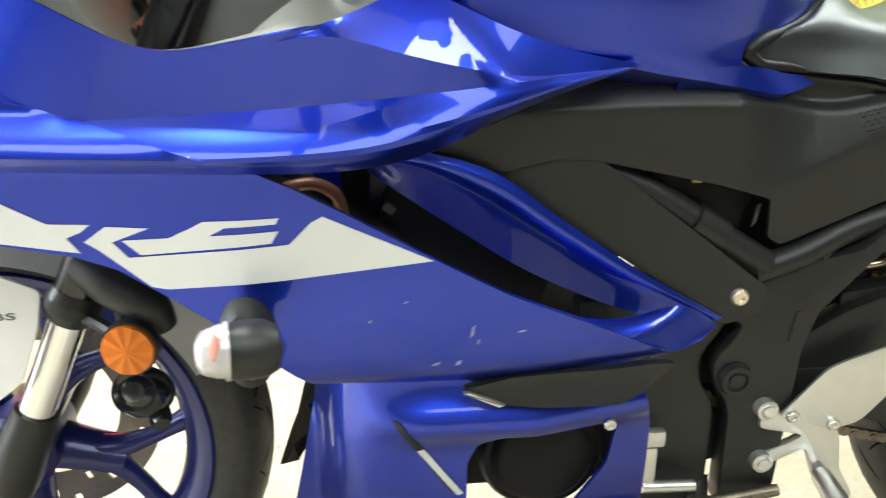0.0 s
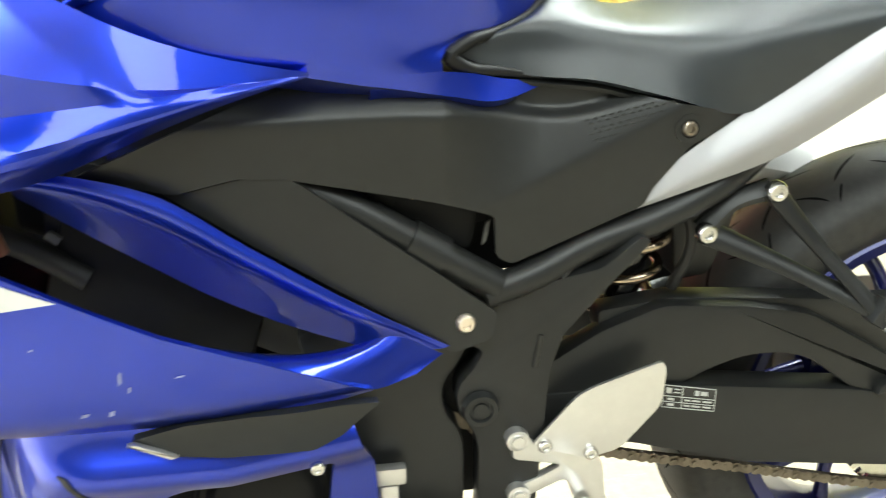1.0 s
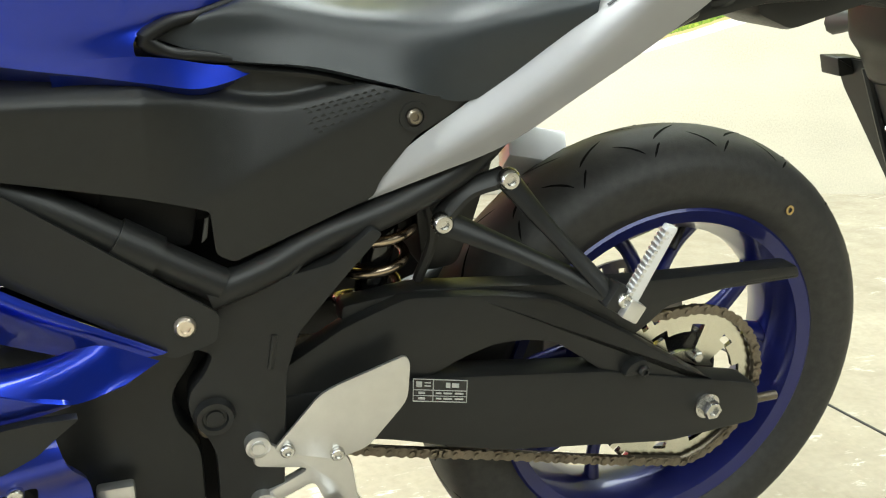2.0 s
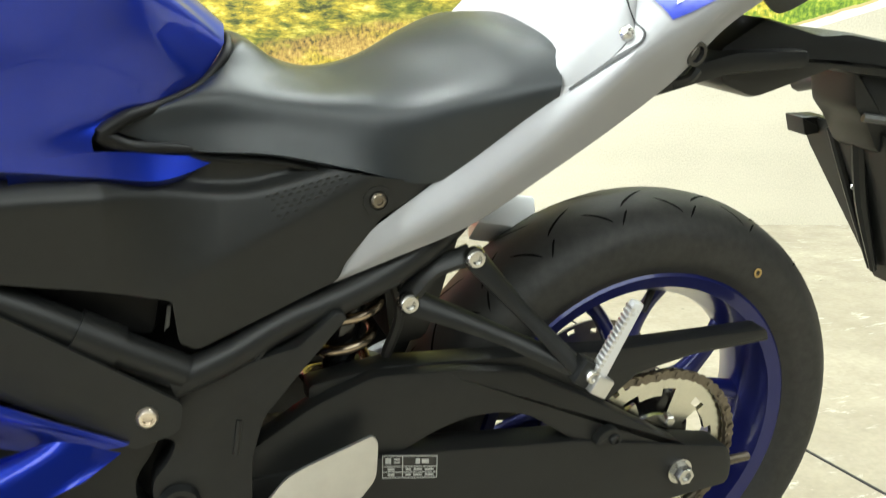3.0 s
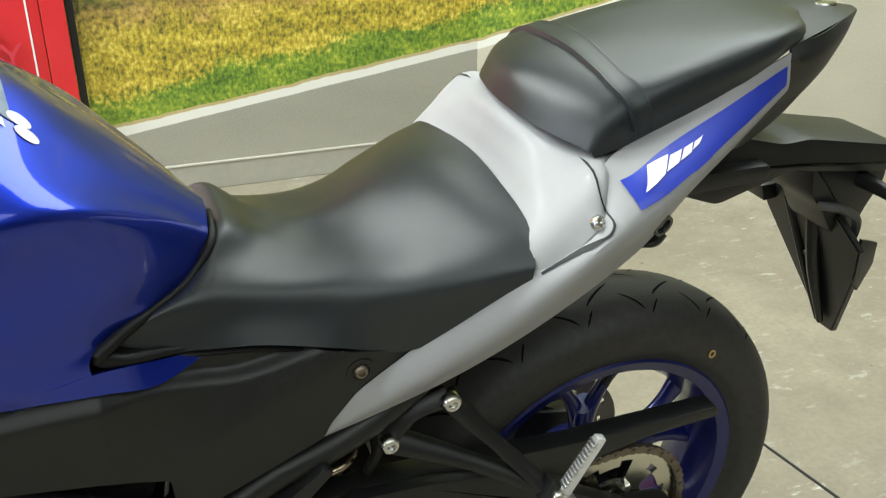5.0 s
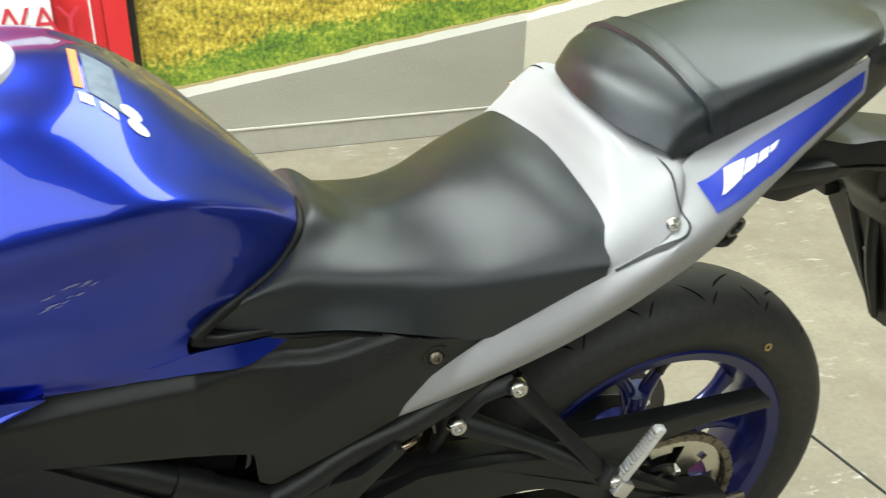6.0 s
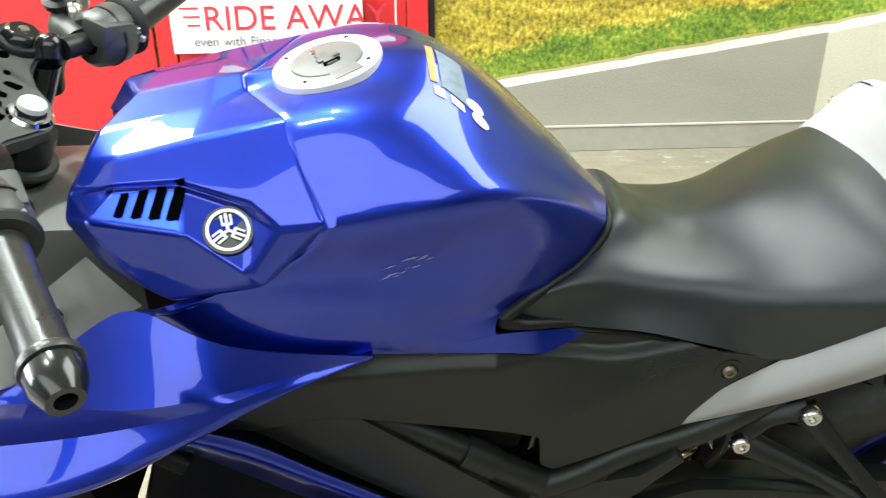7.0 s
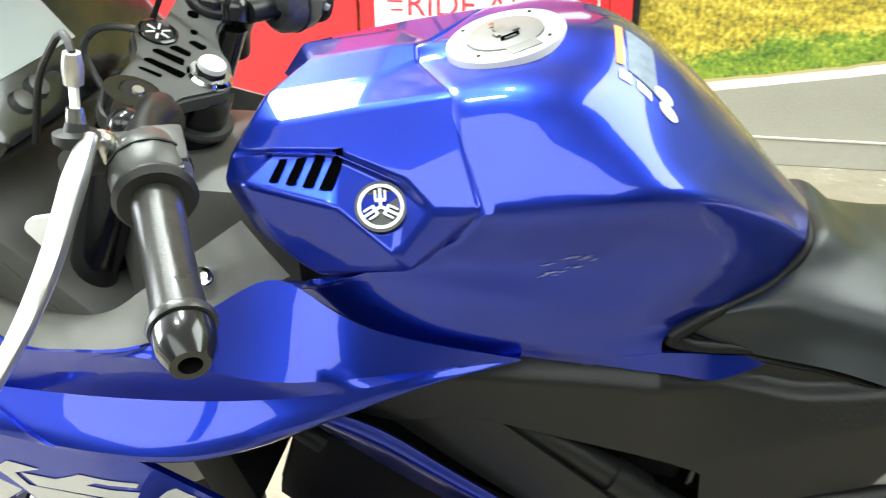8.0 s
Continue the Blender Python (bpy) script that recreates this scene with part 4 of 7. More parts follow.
def cover_depth(x, z):
    base = -0.147 - 0.055 * (-x - 0.35)
    ridge = float(np.interp(x, CREASE_X, CREASE_Z))
    d = z - ridge
    soft = 0.5 * (d + math.sqrt(d * d + 1e-5))
    # a lit facet above a slanting fold, and a hollow between the crease and the upper rim
    e = z - (0.6501 + 0.4672 * (x + 0.498))
    fold = 0.5 * (e + math.sqrt(e * e + 2e-5)) * min(1.0, max(0.0, (x + 0.60) / 0.09))
    hollow = min(1.0, max(0.0, (x + 0.555) / 0.04)) * min(1.0, max(0.0, (-0.395 - x) / 0.05))
    dip = 0.010 * (1 - math.exp(-(soft / 0.0050) ** 2)) - 0.40 * max(0.0, soft - 0.009)
    return base + 0.42 * fold + soft * 0.90 * (1 - hollow) + dip * hollow + max(0.0, -d) * 0.06


side_cover = both("side_cover", panel(cover_out, cover_depth, 0.004, 0.0028, 0.005), BLACK_PLASTIC, "matt black textured side cover")
bolt(-0.370, -0.147, 0.685, 0.0075, side_cover, CHAIN_STEEL)
part("washer", lathe([(0.009, -0.002), (0.014, -0.002), (0.014, 0.002), (0.009, 0.002)], 24, facing(-0.370, -0.1455, 0.685, 0, -1, 0), closed=True), BLACK_PLASTIC, side_cover)
# raised chevrons in the plastic
chev_mesh = None
for i in range(15):
    for j in range(9):
        x, z = -0.485 + 0.0075 * i + 0.0037 * (j % 2), 0.6950 - 0.0045 * j + 0.0018 * i
        if z < 0.6535 + 0.4672 * (x + 0.498) or x > -0.386 or x < -0.470 + 0.5 * (0.695 - z) or z > np.interp(x, CREASE_X, CREASE_Z) - 0.0045:
            continue
        if chev_mesh is None:
            ob = part("chevron", plate([(-0.0033, 0), (0, 0.0019), (0.0033, 0), (0, -0.0008)], -0.0001, 0.0010, 0, 0), BLACK_PLASTIC, side_cover)
            chev_mesh = ob.data
        else:
            ob = new("chevron", chev_mesh)
            ob.parent = side_cover
        ob.location = (x, cover_depth(x, z), z)

# ---- fuel tank
TANK_LEAN = radians(6.0)


def across(p):
    """The place opposite p, on the other side of the tank's own middle plane."""
    c, q = math.cos(TANK_LEAN), math.sin(TANK_LEAN)
    k = 2 * (p[1] * c + (p[2] - 0.44) * q)
    return (p[0], p[1] - k * c, p[2] - k * q)


tank_rows = [
    [(-0.895, -0.178, 0.788), (-0.838, -0.1905, 0.770), (-0.765, -0.187, 0.755), (-0.717, -0.178, 0.746), (-0.679, -0.170, 0.738), (-0.638, -0.162, 0.731), (-0.594, -0.154, 0.7225)],
    [(-0.885, -0.186, 0.806), (-0.82, -0.191, 0.796), (-0.714, -0.184, 0.768), (-0.645, -0.166, 0.755), (-0.600, -0.150, 0.758)],
    [(-0.866, -0.1905, 0.813), (-0.803, -0.193, 0.824), (-0.75, -0.194, 0.815), (-0.69, -0.185, 0.802), (-0.62, -0.160, 0.788), (-0.5535, -0.1215, 0.773)],
    [(-0.772, -0.197, 0.858), (-0.72, -0.192, 0.853), (-0.66, -0.179, 0.842), (-0.58, -0.147, 0.826), (-0.5135, -0.0965, 0.789)],
    [(-0.742, -0.206, 0.893), (-0.69, -0.204, 0.899), (-0.64, -0.193, 0.901), (-0.595, -0.168, 0.894), (-0.55, -0.128, 0.868), (-0.515, -0.098, 0.842), (-0.489, -0.077, 0.816)],
    [(-0.7648, -0.1680, 0.9315), (-0.70, -0.174, 0.937), (-0.64, -0.160, 0.931), (-0.59, -0.130, 0.904), (-0.535, -0.094, 0.863), (-0.488, -0.069, 0.822)],
    [(-0.7749, -0.1380, 0.9566), (-0.735, -0.142, 0.963), (-0.69, -0.140, 0.964), (-0.64, -0.119, 0.952), (-0.59, -0.098, 0.918), (-0.53, -0.077, 0.866), (-0.4868, -0.060, 0.827)],
    [(-0.814, -0.073, 0.956), (-0.76, -0.087, 0.969), (-0.70, -0.094, 0.976), (-0.655, -0.090, 0.973), (-0.614, -0.081, 0.948), (-0.57, -0.068, 0.908), (-0.52, -0.058, 0.862), (-0.4858, -0.051, 0.830)],
    [(-0.820, -0.0545, 0.965), (-0.76, -0.0555, 0.976), (-0.70, -0.057, 0.986), (-0.655, -0.0565, 0.982), (-0.614, -0.054, 0.956), (-0.57, -0.049, 0.911), (-0.52, -0.0445, 0.864), (-0.4855, -0.041, 0.831)],
]
tank_rows = [[(x, y + 0.028, z - 0.016) for x, y, z in tank_rows[0]], tank_rows[0]] + [[(r[0][0] - 0.028, r[0][1] * 0.93, r[0][2] - 0.012), (r[0][0] - 0.006, r[0][1] * 0.985, r[0][2] - 0.004), (r[0][0] + 0.001, r[0][1], r[0][2]), tuple(0.84 * p + 0.16 * q for p, q in zip(r[0], r[1])), tuple(0.6 * p + 0.4 * q for p, q in zip(r[0], r[1]))] + r[1:] for r in tank_rows[1:]]
full_rows = tank_rows + [[across(p) for p in row] for row in reversed(tank_rows[:-1])]
tank_grid = np.array(combed(skin(full_rows, 64, 6, (1, 5, 13, 17)), 5, 16))
for fold in (30, tank_grid.shape[1] - 31):  # the belt fold is rounded, not knife-sharp
    for _ in range(2):
        near = tank_grid[:, fold - 2:fold + 3].copy()
        tank_grid[8:, fold - 1:fold + 2] = 0.5 * near[8:, 1:4] + 0.25 * (near[8:, 0:3] + near[8:, 2:5])
tank_bm = sheet([[Vector(p) for p in row] for row in tank_grid], 0.003, (0, 0, -1))
tank_tree = BVHTree.FromBMesh(tank_bm)
finger = [[(-0.664, -0.150, 0.7180), (-0.634, -0.136, 0.712), (-0.594, -0.128, 0.706), (-0.552, -0.120, 0.700), (-0.529, -0.112, 0.708), (-0.505, -0.105, 0.726)],
          [(-0.664, 0, 0.7362), (-0.634, 0, 0.7303), (-0.594, -0.1535, 0.7225), (-0.552, -0.1465, 0.7160), (-0.529, -0.136, 0.719), (-0.505, -0.125, 0.726)],
          [(-0.664, 0, 0.7475), (-0.634, 0, 0.7440), (-0.602, 0, 0.7440), (-0.5715, -0.145, 0.7400), (-0.548, -0.136, 0.7345), (-0.505, -0.125, 0.7285)]]
for row in finger:  # the root lies on the tank's own skin
    for k, (x, y, z) in enumerate(row):
        if y == 0:
            row[k] = (x, tank_tree.ray_cast(Vector((x, -0.6, z)), Vector((0, 1, 0)))[0].y + (0.0025 if k == 0 else -0.0003), z)
f1 = sheet(skin(finger, 34, 4, (1,)), 0.003, (0, 1, 0))
tank = part("fuel_tank", joined(tank_bm, mirrored(f1), f1), BLUE, bike, "glossy metallic blue fuel tank")

half_cover = {
    "I1": (-0.8655, -0.1585, 0.9060), "I2": (-0.8057, -0.1785, 0.8940), "T3": (-0.8052, -0.1840, 0.9018), "I0": (-0.9212, -0.1535, 0.9015),
    "G0": (-0.9376, -0.1800, 0.8888), "G1": (-0.9207, -0.1560, 0.9049), "G2": (-0.9158, -0.1370, 0.9225), "D1": (-0.9086, -0.1920, 0.8461),
    "F0": (-0.9651, -0.1530, 0.8743), "D0": (-0.9339, -0.1720, 0.8389), "A1": (-0.8553, -0.2040, 0.8873), "A2": (-0.8077, -0.2120, 0.8488), "B1": (-0.876, -0.1985, 0.8200), "B2": (-0.800, -0.1990, 0.8320),
    "C1": (-0.744, -0.2065, 0.8935), "T0": (-0.9610, -0.1420, 0.8947), "T1": (-0.8643, -0.1620, 0.9107), "T2": (-0.7815, -0.1980, 0.8857), "N0": (-0.9467, -0.1250, 0.9177), "N1": (-0.8504, -0.1380, 0.9389),
    "N2": (-0.7729, -0.1380, 0.9556), "S1": (-0.7628, -0.1680, 0.9305), "U0": (-0.9396, -0.1020, 0.9325), "U1": (-0.8453, -0.1000, 0.9507), "U2": (-0.8149, -0.0730, 0.9550), "W0": (-0.9175, -0.0520, 0.9464), "W1": (-0.8490, -0.0540, 0.9605), "W2": (-0.8198, -0.0545, 0.9660),
    "rF": (-0.9651, -0.1350, 0.8623), "rD": (-0.9279, -0.1540, 0.8329), "rB1": (-0.872, -0.178, 0.813), "rB2": (-0.797, -0.182, 0.826), "rC": (-0.737, -0.192, 0.8830), "rS": (-0.7568, -0.1620, 0.9185), "rN": (-0.7689, -0.1340, 0.9446), "rU": (-0.8110, -0.0700, 0.9440), "rW": (-0.8160, -0.0525, 0.9550),
    "fT": (-0.9688, -0.1180, 0.8767), "fN": (-0.9609, -0.1000, 0.8971), "fU": (-0.9555, -0.0820, 0.9122), "fW": (-0.9300, -0.0500, 0.9250),
}
half_faces = ["G0 A1 A2 B2 B1 D1", "F0 G0 D1 D0", "D0 D1 B1", "A2 T2 C1 B2", "G0 I0 I1 A1", "A1 I1 I2 A2", "A2 I2 T2", "I0 G1 T1 I1", "I1 T1 T3 I2", "I2 T3 T2", "F0 T0 G1 I0 G0", "T0 N0 G2 G1", "G1 G2 N1 T1",
              "T1 N1 N2 S1 T3", "T3 S1 C1 T2", "N0 U0 U1 N1 G2", "N1 U1 U2 N2", "U0 W0 W1 U1", "U1 W1 W2 U2",
              "F0 D0 rD rF", "D0 B1 rB1 rD", "B1 B2 rB2 rB1", "B2 C1 rC rB2", "C1 S1 rS rC", "S1 N2 rN rS", "N2 U2 rU rN", "U2 W2 rW rU", "F0 rF fT T0", "T0 fT fN N0", "N0 fN fU U0", "U0 fU fW W0"]
corners, faces = {}, []
for k, (x, y, z) in half_cover.items():
    corners[k] = (x, y, z + 0.002)
    if k[-2:] not in ("W0", "W1", "W2") and k not in ("rW", "fW"):
        corners["m" + k] = across((x, y, z + 0.002))
for f in half_faces:
    names = f.split()
    faces.append(names)
    faces.append(["m" + k if "m" + k in corners else k for k in reversed(names)])
cover_bm = facets(corners, faces, 0.0050, 0.003, (0, 0, -1))
cover_tree = BVHTree.FromBMesh(cover_bm)
tank_cover = even_shade(part("tank_cover", cover_bm, BLUE, bike, "glossy blue front tank cover with vent slots"))
for k in range(4):
    # a slanted slot in the sloping band, its long side running up the slope
    low = Vector((-0.9097 + 0.0149 * k, -0.1798 - 0.0028 * k, 0.8910))
    high = Vector((-0.9073 + 0.0152 * k, -0.1575 + 0.0008 * k, 0.8984 + 0.0014 * k))
    w = Vector((0.0037 + 0.0004 * k, 0, 0))
    o = [low - w, low + w, high + w * 0.9, high - w * 0.9]
    up = Vector((0, 0.95, 0.31))
    foot = Vector((0, -0.17, 0.886))
    flat_o = [(p.x, (p - foot).dot(up)) for p in o]
    # a flat film on the cover; its black stands for shade inside the slot
    part("vent_slot", drape(flat_o, cover_tree, (0, 0.31, -0.95), foot + Vector((0, -0.31, 0.95)) * 0.08, 0.0011, 0.002, ((1, 0, 0), tuple(up))), DEEP, tank_cover, "dark vent slot")
    lip = [tuple(low - w * 1.15 + Vector((0, -0.002, 0.0006))), tuple(low + w * 1.3 + Vector((0, -0.002, 0.0008)))]
    part("slot_lip", tube(lip, 0.0013, 8), BLUE, tank_cover)


def badge(x, y, z, r, normal, parent):
    m = facing(x, y, z, *normal)
    m = m @ Matrix.Translation((0, -0.003, 0))
    b = part("badge", lathe([(0, -0.002), (r * 0.80, -0.002), (r * 0.84, -0.0045), (r * 1.06, -0.0045), (r * 1.12, -0.001), (r * 1.14, 0.012), (0, 0.012)], 40, m), BLACK_GLOSS, parent, "round black and silver emblem")
    part("ring", lathe([(r * 0.80, -0.0055), (r * 0.94, -0.0055), (r * 0.94, -0.003), (r * 0.80, -0.003)], 40, m, closed=True), BADGE_SILVER, b)
    for k in range(3):
        spoke = m @ Matrix.Translation((0, -0.0042, 0)) @ Matrix.Rotation(radians(120 * k + 30), 4, "Y")
        part("bar", joined(block(r * 0.80, 0.0014, r * 0.13, 0.0003, spoke @ Matrix.Translation((r * 0.38, 0, 0))),
                           block(r * 0.42, 0.0014, r * 0.10, 0.0003, spoke @ Matrix.Translation((r * 0.48, 0, r * 0.20))),
                           block(r * 0.42, 0.0014, r * 0.10, 0.0003, spoke @ Matrix.Translation((r * 0.48, 0, -r * 0.20))),
                           block(r * 0.14, 0.0014, r * 0.46, 0.0003, spoke @ Matrix.Translation((r * 0.27, 0, 0)))), BADGE_SILVER, b)
    return b


badge(-0.8233, -0.1874, 0.8810, 0.0185, (0.20, -0.70, 0.68), tank_cover)
cap_rim = [tank_tree.ray_cast(Vector((-0.7455 + dx, -0.063 + dy, 1.2)), Vector((0, 0, -1)))[0] for dx, dy in ((-0.045, 0), (0.045, 0), (0, -0.045), (0, 0.045))]
cap_normal = (cap_rim[1] - cap_rim[0]).cross(cap_rim[3] - cap_rim[2]).normalized()
cap_mid = sum(cap_rim, Vector()) / 4
cap_m = facing(cap_mid.x, cap_mid.y, cap_mid.z + 0.002, *cap_normal) @ Matrix.Diagonal((0.885, 1.0, 0.885, 1))
CAP_GREY = material("dark_cap_grey", (0.13, 0.126, 0.12), 0.45, 0.1, vary=0.05)
CAP_LID = material("grey_cap_lid", (0.17, 0.165, 0.16), 0.5, 0.1, vary=0.05)
fuel_cap = part("fuel_cap", lathe([(0, -0.001), (0.036, -0.001), (0.038, -0.003), (0.052, -0.003), (0.055, -0.001), (0.056, 0.006), (0, 0.006)], 56, cap_m), BADGE_SILVER, tank, "silver fuel filler cap")
part("lid", lathe([(0, -0.0045), (0.0335, -0.0045), (0.0355, -0.0035), (0.036, 0.0), (0, 0.0)], 48, cap_m), CAP_LID, fuel_cap, "grey lid with a key slot")
part("key_cover", joined(block(0.030, 0.003, 0.012, 0.0012, cap_m @ pose(0.004, -0.0050, -0.002)), block(0.009, 0.003, 0.024, 0.0012, cap_m @ pose(0.004, -0.0052, 0.000))), CAP_GREY, fuel_cap, "raised grey key cover")
part("key_slot", block(0.0025, 0.003, 0.018, 0.0006, cap_m @ pose(0.0165, -0.0058, -0.002)), DEEP, fuel_cap)
part("latch", block(0.010, 0.002, 0.005, 0.001, cap_m @ pose(-0.021, -0.0048, -0.004, 0, 25, 0)), CHROME, fuel_cap)
part("hinge", block(0.018, 0.003, 0.030, 0.0012, cap_m @ pose(0.040, -0.0026, 0.0)), CAP_LID, fuel_cap)
for k in range(4):
    a = radians(90 * k + 35)
    part("screw", lathe([(0, -0.0036), (0.0022, -0.0036), (0.0024, -0.001), (0, -0.001)], 10, cap_m @ pose(0.046 * math.cos(a), 0, 0.046 * math.sin(a))), DARK, fuel_cap)
# seam between tank and cover, pinch bolts and warning label
for o, mat, nm in (([(-0.661, -0.046), (-0.655, -0.046), (-0.651, -0.096), (-0.6575, -0.096)], ORANGE, "orange_bar"),
                   ([(-0.652, -0.049), (-0.630, -0.056), (-0.624, -0.104), (-0.648, -0.098)], LABEL_GREY, "print_block"),
                   ([(-0.655, -0.100), (-0.646, -0.101), (-0.645, -0.110), (-0.654, -0.109)], WHITE_FILM, "pictogram"), ([(-0.641, -0.102), (-0.630, -0.105), (-0.629, -0.113), (-0.640, -0.110)], WHITE_FILM, "pictogram")):
    part(nm, drape(o, tank_tree, (0, 0, -1), (0, 0, 1.1), 0.0008, 0.004, ((1, 0, 0), (0, 1, 0.0))), mat, tank)
for dx, dy in ((0, 0), (0.004, -0.011)):
    o = [(-0.620 + dx + 0.0075 * math.cos(a), -0.098 + dy + 0.0060 * math.sin(a)) for a in np.linspace(0, 2 * math.pi, 14, endpoint=False)]
    part("round_print", drape(o, tank_tree, (0, 0, -1), (0, 0, 1.1), 0.0009, 0.004, ((1, 0, 0), (0, 1, 0.0))), WHITE_FILM, tank)

# ---- upper fairing
upper_rows = [
    [(-1.40, -0.15, 0.90), (-1.202, -0.246, 0.809), (-1.11, -0.264, 0.772), (-1.048, -0.272, 0.783), (-1.0, -0.276, 0.791), (-0.95, -0.222, 0.805), (-0.908, -0.192, 0.818), (-0.884, -0.203, 0.806), (-0.84, -0.211, 0.786), (-0.79, -0.201, 0.768), (-0.714, -0.189, 0.7515)],
    [(-1.40, -0.152, 0.88), (-1.20, -0.247, 0.788), (-1.11, -0.263, 0.763), (-1.05, -0.270, 0.773), (-1.0, -0.2745, 0.7865), (-0.977, -0.275, 0.7862), (-0.960, -0.272, 0.7805), (-0.935, -0.270, 0.773), (-0.899, -0.263, 0.7635), (-0.860, -0.2425, 0.7537), (-0.828, -0.2235, 0.7465), (-0.77, -0.203, 0.7465), (-0.714, -0.1885, 0.7505)],
    [(-1.40, -0.172, 0.755), (-1.237, -0.240, 0.7165), (-1.153, -0.256, 0.7215), (-1.109, -0.259, 0.724), (-1.066, -0.261, 0.7265), (-1.022, -0.261, 0.729), (-0.979, -0.261, 0.7325), (-0.934, -0.2585, 0.7364), (-0.888, -0.251, 0.7395), (-0.841, -0.2385, 0.7428), (-0.77, -0.2035, 0.7455), (-0.714, -0.188, 0.750)],
    [(-1.40, -0.185, 0.735), (-1.227, -0.264, 0.697), (-1.148, -0.281, 0.696), (-1.044, -0.295, 0.699), (-0.958, -0.291, 0.704), (-0.86, -0.251, 0.7205), (-0.78, -0.2125, 0.738), (-0.714, -0.1875, 0.749)],
    [(-1.40, -0.170, 0.705), (-1.237, -0.252, 0.6815), (-1.111, -0.268, 0.6815), (-1.055, -0.277, 0.6815), (-0.98, -0.280, 0.6825), (-0.92, -0.255, 0.6855), (-0.833, -0.215, 0.713), (-0.784, -0.206, 0.730), (-0.714, -0.187, 0.748)],
    [(-1.40, -0.14, 0.70), (-1.237, -0.218, 0.678), (-1.111, -0.226, 0.678), (-1.055, -0.232, 0.679), (-0.98, -0.236, 0.680), (-0.92, -0.212, 0.684), (-0.833, -0.187, 0.711), (-0.784, -0.182, 0.728), (-0.714, -0.172, 0.747)],
]
both("upper_fairing", sheet(combed(skin(upper_rows, 72, 5, (1, 2, 4)), 6), 0.003, (0, 1, 0)), BLUE, "glossy metallic blue upper fairing", 20)

# ---- lower fairing
lower_out = [(-1.40, 0.795), (-1.30, 0.757), (-1.23, 0.733), (-1.179, 0.721), (-1.131, 0.711), (-1.072, 0.6925), (-1.02, 0.669), (-0.982, 0.649), (-0.906, 0.606), (-0.838, 0.568), (-0.762, 0.533), (-0.718, 0.510), (-0.672, 0.485), (-0.70, 0.478), (-0.779, 0.472),
             (-0.858, 0.473), (-0.936, 0.477), (-1.010, 0.482), (-1.035, 0.505), (-1.08, 0.547), (-1.123, 0.577), (-1.160, 0.600), (-1.195, 0.611), (-1.25, 0.619), (-1.32, 0.635), (-1.40, 0.67)]


def lower_depth(x, z):
    y = -0.274 + 1.3 * max(0.0, 0.60 - z) ** 2 + 0.12 * max(0.0, -x - 1.06) + 0.42 * max(0.0, x + 0.92) ** 2
    # the rounded roll of the upper fairing runs on across the joint
    side = min(1.0, max(0.0, (-x - 1.02) / 0.07))
    u = min(1.0, max(0.0, (z - 0.680) / 0.042))
    y += (0.098 * u * u - 0.085 * u - 0.0035 * min(1.0, u * 3)) * side * side * (3 - 2 * side)
    edge = max(0.0, 0.500 - z)
    return y + 16.0 * edge * edge


lower = both("lower_fairing", panel(lower_out, lower_depth, 0.006, 0.008, 0.004), BLUE, "glossy blue lower side fairing with silver graphic")
film("graphic", [(-1.172, 0.6165), (-1.134, 0.586), (-1.121, 0.584), (-1.029, 0.591), (-0.905, 0.604), (-0.995, 0.645), (-1.004, 0.640), (-1.022, 0.622), (-1.150, 0.611), (-1.162, 0.624), (-1.132, 0.636), (-1.166, 0.637), (-1.184, 0.624)], lower_depth, GRAPHIC, lower)
film("graphic_letter", [(-1.154, 0.6255), (-1.140, 0.6135), (-1.036, 0.6235), (-1.030, 0.6335), (-1.085, 0.630), (-1.072, 0.637), (-1.032, 0.6395), (-1.029, 0.6445), (-1.089, 0.642), (-1.098, 0.637), (-1.117, 0.628)], lower_depth, GRAPHIC, lower)
film("graphic", [(-1.40, 0.725), (-1.32, 0.690), (-1.242, 0.653), (-1.212, 0.6385), (-1.178, 0.6385), (-1.186, 0.632), (-1.198, 0.627), (-1.188, 0.6145), (-1.25, 0.6215), (-1.32, 0.6375), (-1.40, 0.673)], lower_depth, GRAPHIC, lower)
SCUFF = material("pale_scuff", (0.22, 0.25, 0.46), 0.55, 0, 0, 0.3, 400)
for x, z, w, h in ((-0.872, 0.529, 0.004, 0.013), (-0.866, 0.521, 0.003, 0.006), (-0.905, 0.500, 0.008, 0.004), (-0.884, 0.499, 0.006, 0.006), (-0.83, 0.531, 0.008, 0.002), (-0.96, 0.548, 0.003, 0.003), (-0.93, 0.566, 0.004, 0.002)):
    film("scuff", [(x, z), (x + w * 0.7, z + h * 0.2), (x + w, z + h), (x + w * 0.3, z + h * 0.8)], lower_depth, SCUFF, lower, 0.0010, 0.004)
